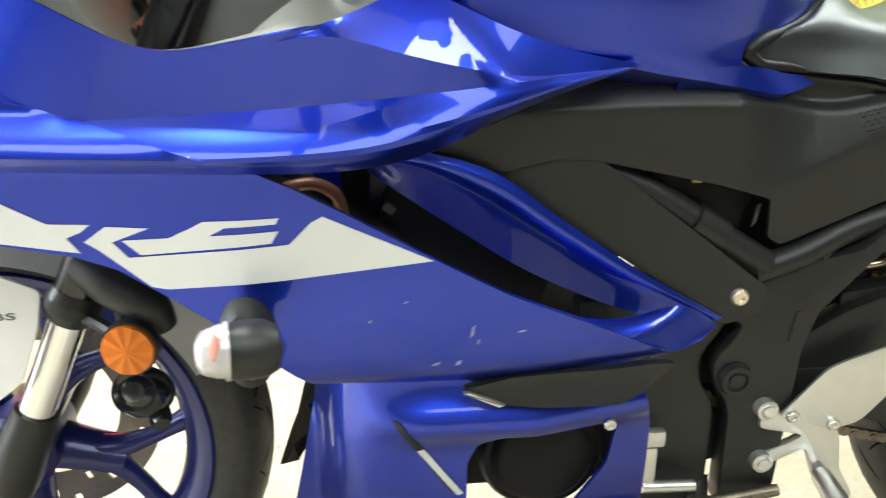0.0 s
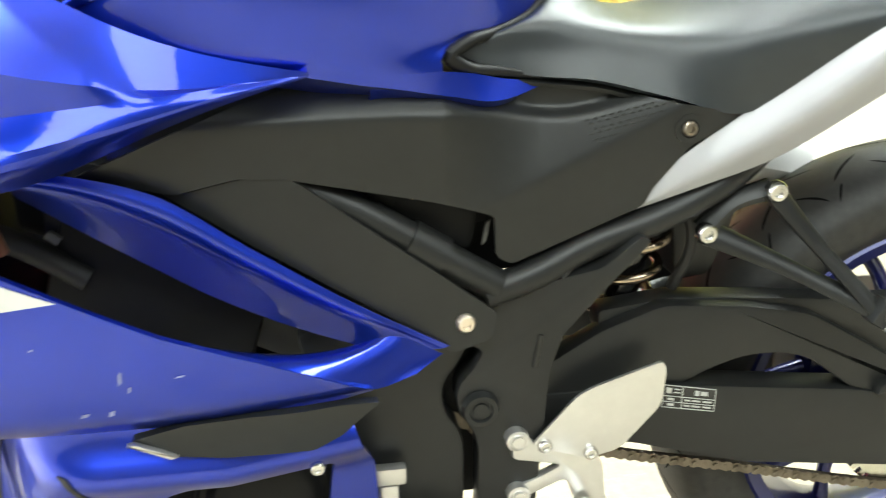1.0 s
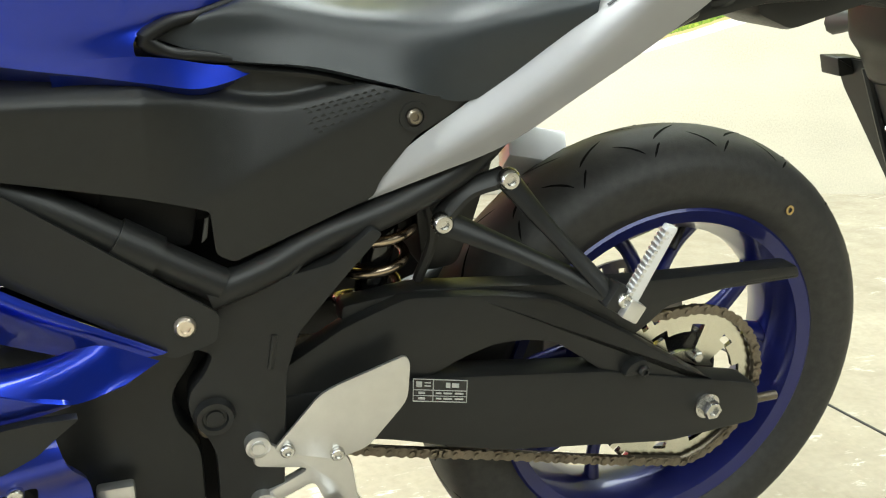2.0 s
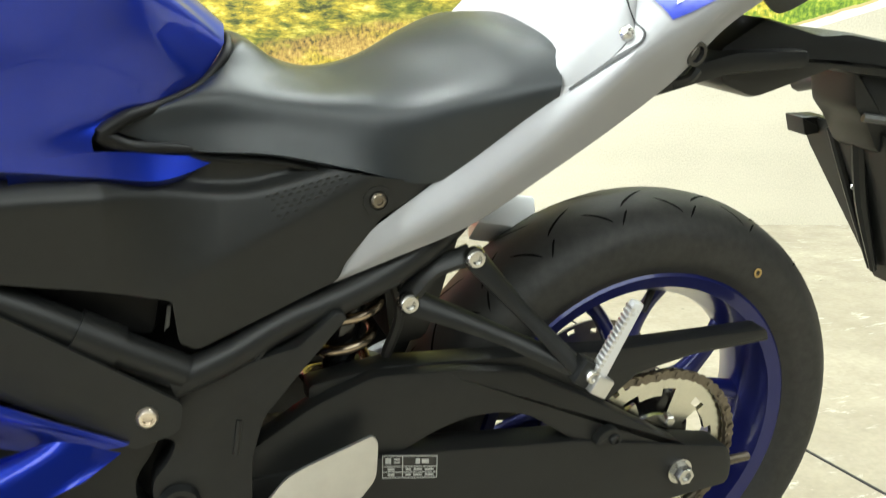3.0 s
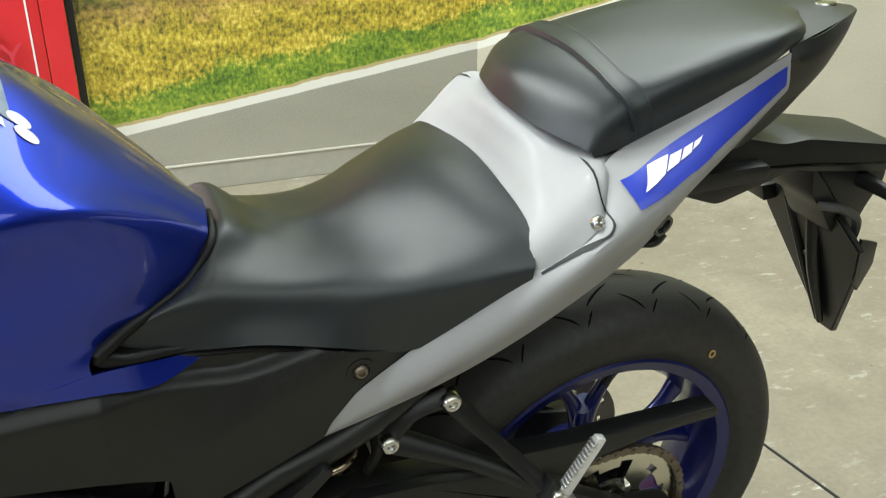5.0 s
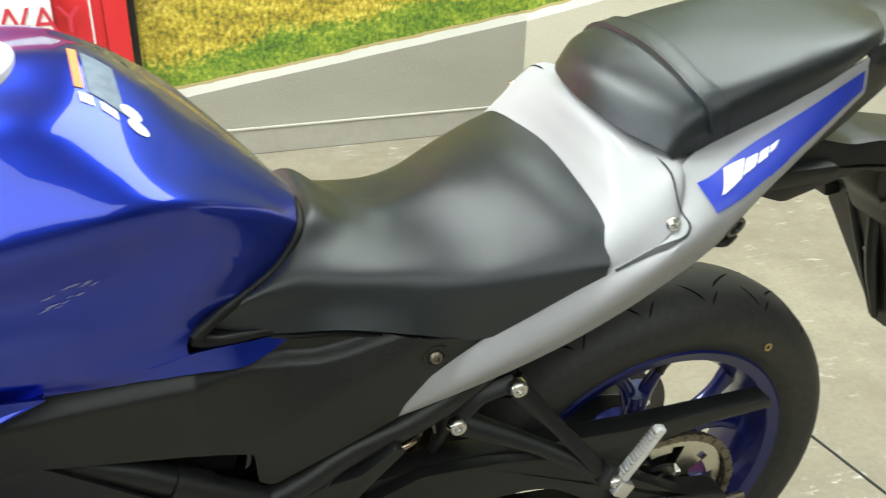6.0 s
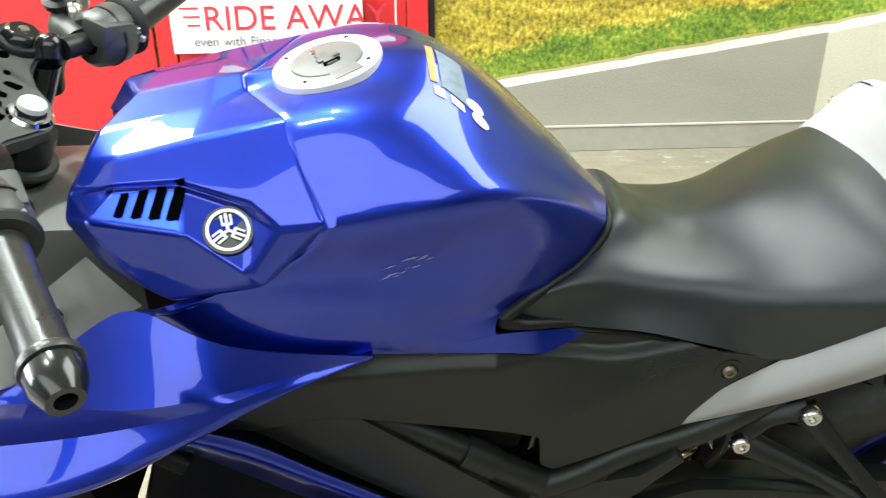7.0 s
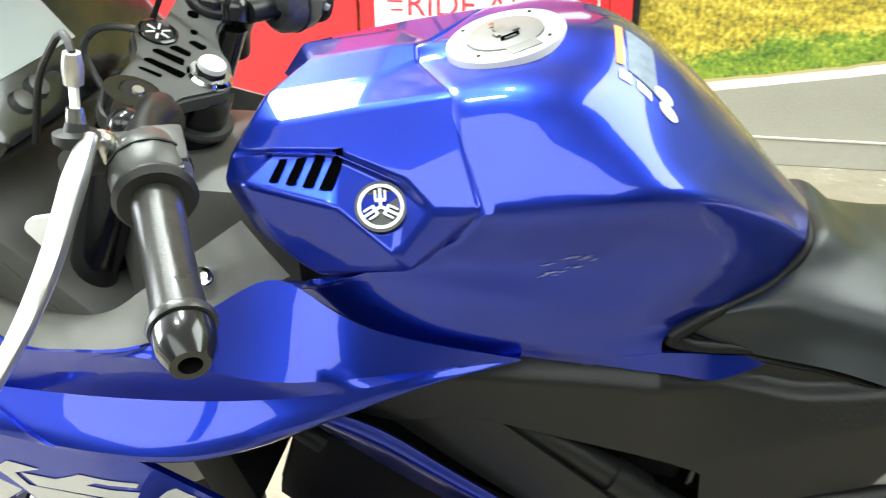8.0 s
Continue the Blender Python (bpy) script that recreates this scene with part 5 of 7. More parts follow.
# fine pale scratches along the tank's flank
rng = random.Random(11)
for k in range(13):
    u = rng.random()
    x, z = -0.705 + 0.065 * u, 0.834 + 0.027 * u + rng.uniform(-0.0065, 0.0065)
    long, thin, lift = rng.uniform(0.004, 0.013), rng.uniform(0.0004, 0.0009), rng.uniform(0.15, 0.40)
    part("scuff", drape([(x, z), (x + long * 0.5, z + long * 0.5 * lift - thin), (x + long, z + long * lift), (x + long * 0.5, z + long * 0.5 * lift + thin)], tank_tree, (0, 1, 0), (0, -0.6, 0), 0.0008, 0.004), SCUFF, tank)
wing_edge = [(x, lower_depth(x, z) + 0.001, z) for x, z in ((-0.838, 0.5675), (-0.800, 0.5500), (-0.762, 0.5325), (-0.718, 0.5095), (-0.672, 0.4845))] + [(-0.633, -0.205, 0.4849)]
wing = [wing_edge, [(-0.7624, -0.195, 0.5081), (-0.7279, -0.195, 0.5071), (-0.6918, -0.195, 0.5118), (-0.6547, -0.195, 0.5189), (-0.6052, -0.18, 0.4898)]]
both("fairing_wing", sheet(skin(wing, 24, 6), 0.003, (0, 1, 0)), BLUE, "blue fairing tip")
inner = [
    [(-0.950, -0.186, 0.680), (-0.900, -0.189, 0.674), (-0.849, -0.188, 0.659), (-0.773, -0.182, 0.606), (-0.687, -0.178, 0.547), (-0.598, -0.174, 0.494)],
    [(-0.953, -0.187, 0.670), (-0.900, -0.190, 0.659), (-0.848, -0.1895, 0.637), (-0.772, -0.1835, 0.586), (-0.688, -0.179, 0.533), (-0.610, -0.1745, 0.492)],
    [(-0.955, -0.158, 0.650), (-0.909, -0.156, 0.617), (-0.861, -0.154, 0.584), (-0.805, -0.154, 0.548), (-0.738, -0.158, 0.516), (-0.660, -0.168, 0.490)],
]
both("intake_panel", sheet(skin(inner, 36, 5), 0.003, (0, 1, 0)), BLUE, "blue inner intake panel")
lining = [inner[2], [(x + 0.004, y + 0.045, z - 0.012) for x, y, z in inner[2]], [(x, y + 0.05, z - 0.06) for x, y, z in inner[2]]]
both("intake_lining", sheet(skin(lining, 24, 3), 0.003, (0, 1, 0)), BLACK_PLASTIC, "black lining of the air intake")

# black strip and belly pan
strip_out = [(-0.874, 0.467), (-0.838, 0.452), (-0.80, 0.448), (-0.725, 0.447), (-0.700, 0.455), (-0.668, 0.478), (-0.70, 0.481), (-0.777, 0.480), (-0.83, 0.477)]
strip = both("fairing_strip", panel(strip_out, lambda x, z: -0.248 - 0.5 * max(0, 0.462 - z) + 0.15 * max(0, x + 0.74), 0.010, 0.02, 0.003), BLACK_PLASTIC, "black plastic winglet strip")
part("edge_cap", plate([(-0.876, 0.467), (-0.870, 0.468), (-0.836, 0.453), (-0.842, 0.451)], -0.256, 0.006, 0.001, 0.001), ALU, strip)
belly_out = [(-1.0255, 0.345), (-1.0133, 0.410), (-1.010, 0.476), (-0.946, 0.474), (-0.849, 0.470), (-0.72, 0.462), (-0.694, 0.452), (-0.680, 0.41), (-0.672, 0.39), (-0.664, 0.28), (-0.66, 0.20), (-0.765, 0.20), (-0.745, 0.30), (-0.716, 0.345), (-0.710, 0.404), (-0.835, 0.405), (-0.856, 0.396),
             (-0.866, 0.37), (-0.862, 0.28), (-0.84, 0.20), (-1.052, 0.20)]


def belly_depth(x, z):
    shelf = 0.020 * math.exp(-((z - 0.425) / 0.022) ** 2) * min(1.0, max(0.0, (x + 0.97) / 0.06))
    t = max(0.0, (-x - 0.920) / 0.093)
    wrap = 0.083 * min(1.0, t) ** 2.6 + 0.012 * max(0.0, t - 1.0)
    return -0.226 - shelf + 0.55 * max(0.0, 0.40 - z) ** 1.5 + 0.25 * max(0.0, x + 0.80) + wrap


belly = both("belly_fairing", panel(belly_out, belly_depth, 0.004, 0.008, 0.006), BLUE, "glossy blue belly fairing with an engine opening")
slot = [(-0.940, 0.432), (-0.932, 0.430), (-0.872, 0.338), (-0.882, 0.338)]
part("slot", panel(slot, lambda x, z: belly_depth(x, z) - 0.0015, 0.001, 0.012, 0.001), GROOVE, belly, "dark diagonal slot")
part("slot_edge", panel([(-0.915, 0.392), (-0.909, 0.395), (-0.868, 0.334), (-0.874, 0.332)], lambda x, z: belly_depth(x, z) - 0.0022, 0.001, 0.012, 0.001), GRAPHIC, belly)
bolt(-0.725, -0.224, 0.408, 0.007, belly)
fins = [(-1.019, 0.333), (-1.034, 0.32), (-1.046, 0.272), (-1.056, 0.246), (-1.073, 0.194), (-1.046, 0.2), (-1.053, 0.224), (-1.024, 0.227), (-1.015, 0.258), (-1.025, 0.263), (-1.034, 0.283), (-1.024, 0.286), (-1.01, 0.304)]
part("air_deflector", plate(fins, 0.060, 0.004, 0.001, 0.001), BLACK_PLASTIC, bike, "black zigzag air deflector")

# ---- tail
tail_top = [(-0.412, -0.1375, 0.611), (-0.392, -0.142, 0.640), (-0.318, -0.146, 0.697), (-0.217, -0.182, 0.786), (-0.158, -0.189, 0.834), (-0.140, -0.163, 0.872), (-0.089, -0.143, 0.888), (0.018, -0.127, 0.919), (0.113, -0.108, 0.945)]
tail_mid = [(-0.411, -0.140, 0.609), (-0.370, -0.150, 0.637), (-0.297, -0.168, 0.684), (-0.215, -0.199, 0.757), (-0.150, -0.216, 0.822), (-0.110, -0.210, 0.845), (-0.06, -0.190, 0.864), (0.02, -0.155, 0.886), (0.114, -0.114, 0.912)]
tail_low = [(-0.410, -0.1385, 0.607), (-0.358, -0.146, 0.627), (-0.281, -0.154, 0.657), (-0.222, -0.176, 0.704), (-0.150, -0.186, 0.755), (-0.100, -0.186, 0.790), (-0.04, -0.170, 0.833), (0.03, -0.142, 0.862), (0.112, -0.112, 0.902)]
tail_in = [(x + 0.004, y + 0.03, z + 0.004) for x, y, z in tail_low]
tail = both("tail_cowl", sheet(skin([tail_top, tail_mid, tail_low, tail_in], 56, 5, (2,)), 0.003, (0, 1, 0)), SILVER, "silver grey tail side cowl", shift=-0.045)
tail_tree = BVHTree.FromPolygons([v.co.copy() for v in tail.data.vertices], [tuple(p.vertices) for p in tail.data.polygons])


def tail_film(name, outline, mat, off):
    return part(name, drape(outline, tail_tree, (0, 1, 0), (0, -0.6, 0), off, 0.004), mat, tail)


tail_film("graphic", [(-0.131, 0.864), (-0.05, 0.888), (0.03, 0.911), (0.106, 0.933), (0.105, 0.914), (0.04, 0.893), (-0.04, 0.870), (-0.124, 0.846)], GRAPHIC_BLUE, 0.0016)
for o in ([(-0.1149, 0.8569), (-0.1007, 0.8719), (-0.0734, 0.8775), (-0.0883, 0.8665)], [(-0.0854, 0.8678), (-0.0723, 0.8768), (-0.0573, 0.8803), (-0.0679, 0.8726)], [(-0.0652, 0.8736), (-0.0549, 0.8807), (-0.0424, 0.8841), (-0.0499, 0.8780)], [(-0.0470, 0.8796), (-0.0404, 0.8843), (-0.0281, 0.8879), (-0.0378, 0.8826)]):
    tail_film("graphic_mark", o, WHITE_FILM, 0.0030)
part("seat_lock", lathe([(0.0, -0.002), (0.007, -0.002), (0.008, -0.005), (0.0115, -0.005), (0.012, 0.004), (0, 0.004)], 24, facing(-0.081, -0.186, 0.815, 0.2, -1, -0.2)), BLACK_GLOSS, tail, "black seat lock barrel")
part("luggage_hook", tube([(-0.085, -0.165, 0.785), (-0.075, -0.175, 0.790), (-0.068, -0.175, 0.798)], 0.006, 8), BLACK_PLASTIC, tail)

mid_rows = [
    [(-0.212, -0.187, 0.778), (-0.216, -0.178, 0.796), (-0.210, -0.140, 0.818), (-0.204, -0.07, 0.829), (-0.202, 0, 0.832)],
    [(-0.185, -0.196, 0.804), (-0.186, -0.182, 0.826), (-0.184, -0.140, 0.846), (-0.188, -0.07, 0.857), (-0.190, 0, 0.860)],
    [(-0.154, -0.197, 0.836), (-0.146, -0.170, 0.871), (-0.152, -0.130, 0.874), (-0.170, -0.07, 0.882), (-0.178, 0, 0.886)],
    [(-0.120, -0.150, 0.862), (-0.110, -0.142, 0.874), (-0.115, -0.12, 0.879), (-0.125, -0.07, 0.887), (-0.130, 0, 0.890)],
    [(-0.030, -0.130, 0.880), (-0.030, -0.128, 0.893), (-0.03, -0.11, 0.895), (-0.03, -0.07, 0.897), (-0.03, 0, 0.898)],
]
mid_rows.insert(0, [(x - 0.035 if abs(y) < 0.15 else x + 0.004, y * 0.94, z - 0.020) for x, y, z in mid_rows[0]])
mid_rows = [[(x, y - 0.012 if y == 0 else y, z) for x, y, z in row] for row in mid_rows]
mid_full = [row + [(x, -y - 0.028, z) for x, y, z in reversed(row[:-1])] for row in mid_rows]
mid = part("seat_panel", sheet(skin(mid_full, 40, 5), 0.003, (0, 0, -1)), SILVER, bike, "silver grey panel between the seats")
flap_tree = BVHTree.FromPolygons([v.co.copy() for ob in (tail, mid) for v in ob.data.vertices], [tuple(k + base for k in p.vertices) for ob, base in ((tail, 0), (mid, len(tail.data.vertices))) for p in ob.data.polygons])
seam_path = glide([(x, 0, z) for x, z in ((-0.150, 0.8735), (-0.1535, 0.858), (-0.152, 0.845), (-0.149, 0.8365), (-0.153, 0.8295), (-0.162, 0.8225), (-0.182, 0.8065), (-0.209, 0.7855))], 40)
edge_a, edge_b = [], []
for i, p in enumerate(seam_path):
    d = Vector(seam_path[min(i + 1, 39)] - seam_path[max(i - 1, 0)]).normalized()
    edge_a.append((p[0] - d[2] * 0.0008, p[2] + d[0] * 0.0008))
    edge_b.append((p[0] + d[2] * 0.0008, p[2] - d[0] * 0.0008))
gap = drape(edge_a + edge_b[::-1], flap_tree, (0, 1, 0), (0, -0.6, 0), 0.0010, 0.004)
gap_other = mirrored(gap)
part("panel_gap", gap, GROOVE, mid, "dark joint round the side flap")
for v in gap_other.verts:
    v.co.y -= 0.028
part("panel_gap", gap_other, GROOVE, mid)
for s in (-1, 1):
    bolt(-0.160, 0.1832 * s - 0.014, 0.8342, 0.0075, mid, STEEL, (0.3, s * 0.75, 0.6))

# ---- seats
seat_rows = [
    [(-0.585, -0.130, 0.754), (-0.53, -0.132, 0.737), (-0.458, -0.138, 0.730), (-0.39, -0.143, 0.714), (-0.318, -0.148, 0.698), (-0.26, -0.168, 0.737), (-0.217, -0.186, 0.774)],
    [(-0.584, -0.130, 0.759), (-0.53, -0.126, 0.757), (-0.46, -0.125, 0.751), (-0.39, -0.130, 0.742), (-0.32, -0.150, 0.743), (-0.26, -0.174, 0.765), (-0.216, -0.187, 0.785)],
    [(-0.555, -0.1215, 0.7695), (-0.540, -0.122, 0.776), (-0.510, -0.1195, 0.779), (-0.465, -0.1140, 0.776), (-0.42, -0.1125, 0.771), (-0.375, -0.1185, 0.7675), (-0.335, -0.1345, 0.7685), (-0.295, -0.1550, 0.777), (-0.25, -0.1725, 0.788), (-0.213, -0.1815, 0.797)],
    [(-0.528, -0.090, 0.768), (-0.510, -0.0935, 0.786), (-0.498, -0.093, 0.795), (-0.480, -0.088, 0.796), (-0.445, -0.076, 0.787), (-0.40, -0.073, 0.778), (-0.36, -0.081, 0.780), (-0.32, -0.097, 0.789), (-0.28, -0.118, 0.802), (-0.24, -0.138, 0.814), (-0.207, -0.148, 0.821)],
    [(-0.505, -0.066, 0.790), (-0.4835, -0.066, 0.812), (-0.474, -0.063, 0.817), (-0.460, -0.057, 0.810), (-0.436, -0.045, 0.793), (-0.39, -0.037, 0.782), (-0.345, -0.042, 0.793), (-0.30, -0.055, 0.814), (-0.252, -0.070, 0.830), (-0.204, -0.075, 0.833)],
    [(-0.505, -0.011, 0.790), (-0.4810, -0.011, 0.811), (-0.472, -0.011, 0.816), (-0.458, -0.011, 0.810), (-0.436, -0.011, 0.793), (-0.385, -0.011, 0.786), (-0.35, -0.011, 0.796), (-0.303, -0.011, 0.819), (-0.255, -0.011, 0.836), (-0.202, -0.011, 0.837)],
]
full_rows = seat_rows + [[(x, -y - 0.022, z) for x, y, z in row] for row in reversed(seat_rows[:-1])]
part("rider_seat", sheet(eased(skin(full_rows, 72, 5), 4), 0.006, (0, 0, -1)), VINYL, bike, "black vinyl rider seat")
under = [[(-0.602, -0.131, 0.757), (-0.53, -0.131, 0.731), (-0.458, -0.134, 0.723), (-0.318, -0.142, 0.692), (-0.22, -0.176, 0.765)], [(-0.598, -0.118, 0.756), (-0.53, -0.108, 0.748), (-0.45, -0.108, 0.735), (-0.318, -0.130, 0.71), (-0.22, -0.165, 0.765)]]
both("seat_base", sheet(skin(under, 24, 3), 0.004, (0, 1, 0)), BLACK_MATT, "black seat base edge")
part("seal_lip", tube([(-0.503, -0.124, 0.7325), (-0.545, -0.1325, 0.7395), (-0.580, -0.1400, 0.7450), (-0.594, -0.1470, 0.7560), (-0.580, -0.1400, 0.7650), (-0.550, -0.119, 0.7720), (-0.511, -0.095, 0.786), (-0.4865, -0.075, 0.811), (-0.484, -0.055, 0.818), (-0.483, -0.035, 0.818)], [0.0030, 0.0040, 0.0060, 0.0072, 0.0060, 0.0046, 0.0044, 0.0044, 0.0044, 0.0044], 10, 60), SEAL, bike, "black rubber edge round the seat nose")

rear_rows = [
    [(-0.143, -0.153, 0.878), (-0.122, -0.152, 0.882), (-0.09, -0.144, 0.885), (0.018, -0.128, 0.915), (0.105, -0.107, 0.945), (0.150, -0.080, 0.953), (0.165, -0.05, 0.956)],
    [(-0.148, -0.150, 0.883), (-0.134, -0.151, 0.899), (-0.09, -0.147, 0.911), (0.018, -0.131, 0.938), (0.105, -0.110, 0.957), (0.152, -0.082, 0.960), (0.170, -0.05, 0.961)],
    [(-0.153, -0.141, 0.885), (-0.138, -0.139, 0.914), (-0.09, -0.137, 0.932), (0.018, -0.122, 0.955), (0.105, -0.102, 0.968), (0.152, -0.074, 0.968), (0.174, -0.045, 0.966)],
    [(-0.172, -0.100, 0.890), (-0.160, -0.098, 0.918), (-0.128, -0.100, 0.937), (-0.09, -0.100, 0.943), (0.018, -0.090, 0.964), (0.113, -0.075, 0.972), (0.180, -0.038, 0.968)],
    [(-0.183, -0.030, 0.896), (-0.176, -0.030, 0.925), (-0.140, -0.030, 0.944), (-0.09, -0.030, 0.952), (0.018, -0.030, 0.968), (0.113, -0.020, 0.975), (0.184, -0.010, 0.969)],
]
full_rows = rear_rows + [[(x, -y - 0.06 * min(1.0, max(0.0, (0.17 - x) / 0.2)), z + 0.006) for x, y, z in row] for row in reversed(rear_rows[:-1])]
ps_bm = sheet(skin(full_rows, 56, 5), 0.006, (0, 0, -1))
ps_tree = BVHTree.FromBMesh(ps_bm)
pillion = part("passenger_seat", ps_bm, VINYL, bike, "black vinyl passenger seat with a grab strap")


def strap_row(turn, inset, off):
    """The two edges of the strap at one turn about the seat's middle line."""
    t = abs(turn)
    x0 = float(np.interp(t, (0, 31, 58, 76, 84), (-0.122, -0.120, -0.119, -0.103, -0.098))) + inset
    x1 = float(np.interp(t, (0, 31, 55, 68, 84), (-0.087, -0.091, -0.094, -0.085, -0.070))) - inset
    out = []
    for x in (x0, x1):
        d = Vector((0, math.sin(radians(turn)), -math.cos(radians(turn))))
        hit, nrm, _, _ = ps_tree.ray_cast(Vector((x, 0, 0.86)) - d * 0.5, d)
        out.append(None if hit is None else hit - d * off)
    return out


bm = bmesh.new()
rows = []
for turn in np.linspace(-80, 80, 41):
    lo, hi = strap_row(turn, 0.0, -0.002), strap_row(turn, 0.0012, 0.0052)
    inner = strap_row(turn, 0.006, 0.0044)
    if None in lo or None in hi or None in inner:
        continue
    rows.append([bm.verts.new(p) for p in (lo[0], hi[0], inner[0], inner[1], hi[1], lo[1])])
for a, b in zip(rows, rows[1:]):
    for k in range(5):
        bm.faces.new((a[k], a[k + 1], b[k + 1], b[k]))
strap = part("grab_strap", bm, VINYL, pillion, "stitched black strap across the seat")
for side in (0, 1):
    st = bmesh.new()
    for turn in np.linspace(-76, 76, 80):
        a, b = strap_row(turn - 0.55, 0.0045, 0.0052)[side], strap_row(turn + 0.55, 0.0045, 0.0052)[side]
        if a is None or b is None:
            continue
        w = Vector((0.0005, 0, 0))
        st.faces.new([st.verts.new(p) for p in (a - w, a + w, b + w, b - w)])
    part("stitching", st, RUBBER, strap, "", False)

end_rows = [
    [(0.118, -0.100, 0.950), (0.17, -0.088, 0.956), (0.235, -0.055, 0.962), (0.297, -0.012, 0.958)],
    [(0.113, -0.1115, 0.938), (0.17, -0.095, 0.940), (0.235, -0.060, 0.950), (0.298, -0.012, 0.955)],
    [(0.112, -0.110, 0.905), (0.17, -0.090, 0.905), (0.235, -0.055, 0.928), (0.297, -0.010, 0.950)],
    [(0.03, -0.138, 0.858), (0.09, -0.095, 0.842), (0.17, -0.065, 0.865), (0.235, -0.035, 0.895), (0.285, -0.006, 0.930)],
]
both("tail_end", sheet(skin(end_rows, 24, 4, (1,)), 0.003, (0, 1, 0)), BLACK_PLASTIC, "black tail end piece")
top_rows = [[(0.13, -0.096, 0.950), (0.235, -0.055, 0.962), (0.297, -0.012, 0.958)], [(0.16, 0, 0.963), (0.24, 0, 0.968), (0.299, 0, 0.960)], [(0.13, 0.096, 0.950), (0.235, 0.055, 0.962), (0.297, 0.012, 0.958)]]
tail_top_ob = part("tail_top", sheet(skin(top_rows, 16, 5), 0.003, (0, 0, -1)), BLACK_PLASTIC, bike, "black tail top with a small oval emblem")
part("emblem", lathe([(0, -0.001), (0.012, -0.001), (0.014, 0.001), (0, 0.001)], 24, facing(0.245, -0.012, 0.968, 0, 0, 1) @ Matrix.Diagonal((1.2, 1, 0.6, 1))), STEEL, tail_top_ob)

# ---- rear fender, number plate holder
fender = part("rear_fender", plate([(0.04, 0.80), (0.10, 0.835), (0.185, 0.815), (0.225, 0.817), (0.375, 0.792), (0.425, 0.772), (0.420, 0.750), (0.36, 0.752), (0.234, 0.768), (0.211, 0.774), (0.10, 0.742), (0.05, 0.760)], -0.055, 0.11, 0.012, 0.010), BLACK_PLASTIC, bike, "black rear fender carrying the plate holder")
fender.location.x = 0.008
part("plate_holder", joined(plate([(0.255, 0.772), (0.385, 0.765), (0.395, 0.735), (0.372, 0.690), (0.362, 0.655), (0.318, 0.662), (0.292, 0.700), (0.268, 0.722)], -0.040, 0.080, 0.010, 0.010)), BLACK_PLASTIC, fender, "black number plate holder")
pl = bmesh.new()
tri = [(0.098, 0.672), (0.075, 0.690), (-0.045, 0.690), (-0.085, 0.655), (-0.070, 0.60), (-0.012, 0.463), (0.012, 0.463), (0.092, 0.645)]
f = pl.faces.new([pl.verts.new((0.325 + (0.68 - z) * 0.42 - 0.10 * abs(y), y, z)) for y, z in tri])
r = bmesh.ops.extrude_face_region(pl, geom=[f])
bmesh.ops.translate(pl, vec=(0.012, 0, 0), verts=[v for v in r["geom"] if isinstance(v, bmesh.types.BMVert)])
bmesh.ops.bevel(pl, geom=pl.edges[:], offset=0.002, segments=2, affect="EDGES")
plate_ob = part("plate_bracket", pl, BLACK_PLASTIC, fender, "pointed black plate bracket")
part("corner_tab", plate([(0.290, 0.690), (0.335, 0.690), (0.335, 0.668), (0.300, 0.664)], 0.070, 0.035, 0.002, 0.003), BLACK_PLASTIC, plate_ob)
part("rib", tube([(0.322, 0.0, 0.680), (0.345, 0.0, 0.60), (0.398, 0.0, 0.48)], [0.010, 0.009, 0.005], 8), BLACK_PLASTIC, plate_ob)
part("rib", tube([(0.318, 0.045, 0.680), (0.350, 0.03, 0.60), (0.40, 0.008, 0.48)], [0.006, 0.006, 0.004], 8), BLACK_PLASTIC, plate_ob)
bolt(0.345, 0.012, 0.603, 0.005, plate_ob, CHROME, (-0.9, -0.3, 0.1))
bolt(0.352, -0.040, 0.622, 0.004, plate_ob, CHROME, (-0.9, -0.3, 0.1))
part("side_wing", plate([(0.338, 0.668), (0.385, 0.650), (0.390, 0.615), (0.368, 0.578), (0.350, 0.60)], -0.075, 0.005, 0.001, 0.003, 0.25, 0.34), BLACK_PLASTIC, plate_ob)
part("wiring_strap", tube([(0.28, -0.042, 0.712), (0.315, -0.055, 0.706), (0.34, -0.055, 0.690), (0.352, -0.050, 0.665), (0.352, -0.045, 0.64)], 0.006, 8, 18), CLAMP_GREY, plate_ob, "grey taped wiring loop")
rs = part("rear_turn_signal", tube([(0.345, -0.03, 0.742), (0.352, -0.10, 0.735), (0.36, -0.135, 0.728)], [0.013, 0.009, 0.012], 10), BLACK_PLASTIC, fender, "black rear turn signal on a stalk")
part("lamp_body", tube([(0.345, -0.125, 0.730), (0.37, -0.14, 0.728), (0.40, -0.15, 0.726)], [0.012, 0.022, 0.018], 12), BLACK_PLASTIC, rs)
part("rear_turn_signal", mirrored(tube([(0.345, -0.03, 0.742), (0.352, -0.10, 0.735), (0.36, -0.16, 0.728)], [0.013, 0.009, 0.02], 10)), BLACK_PLASTIC, fender)

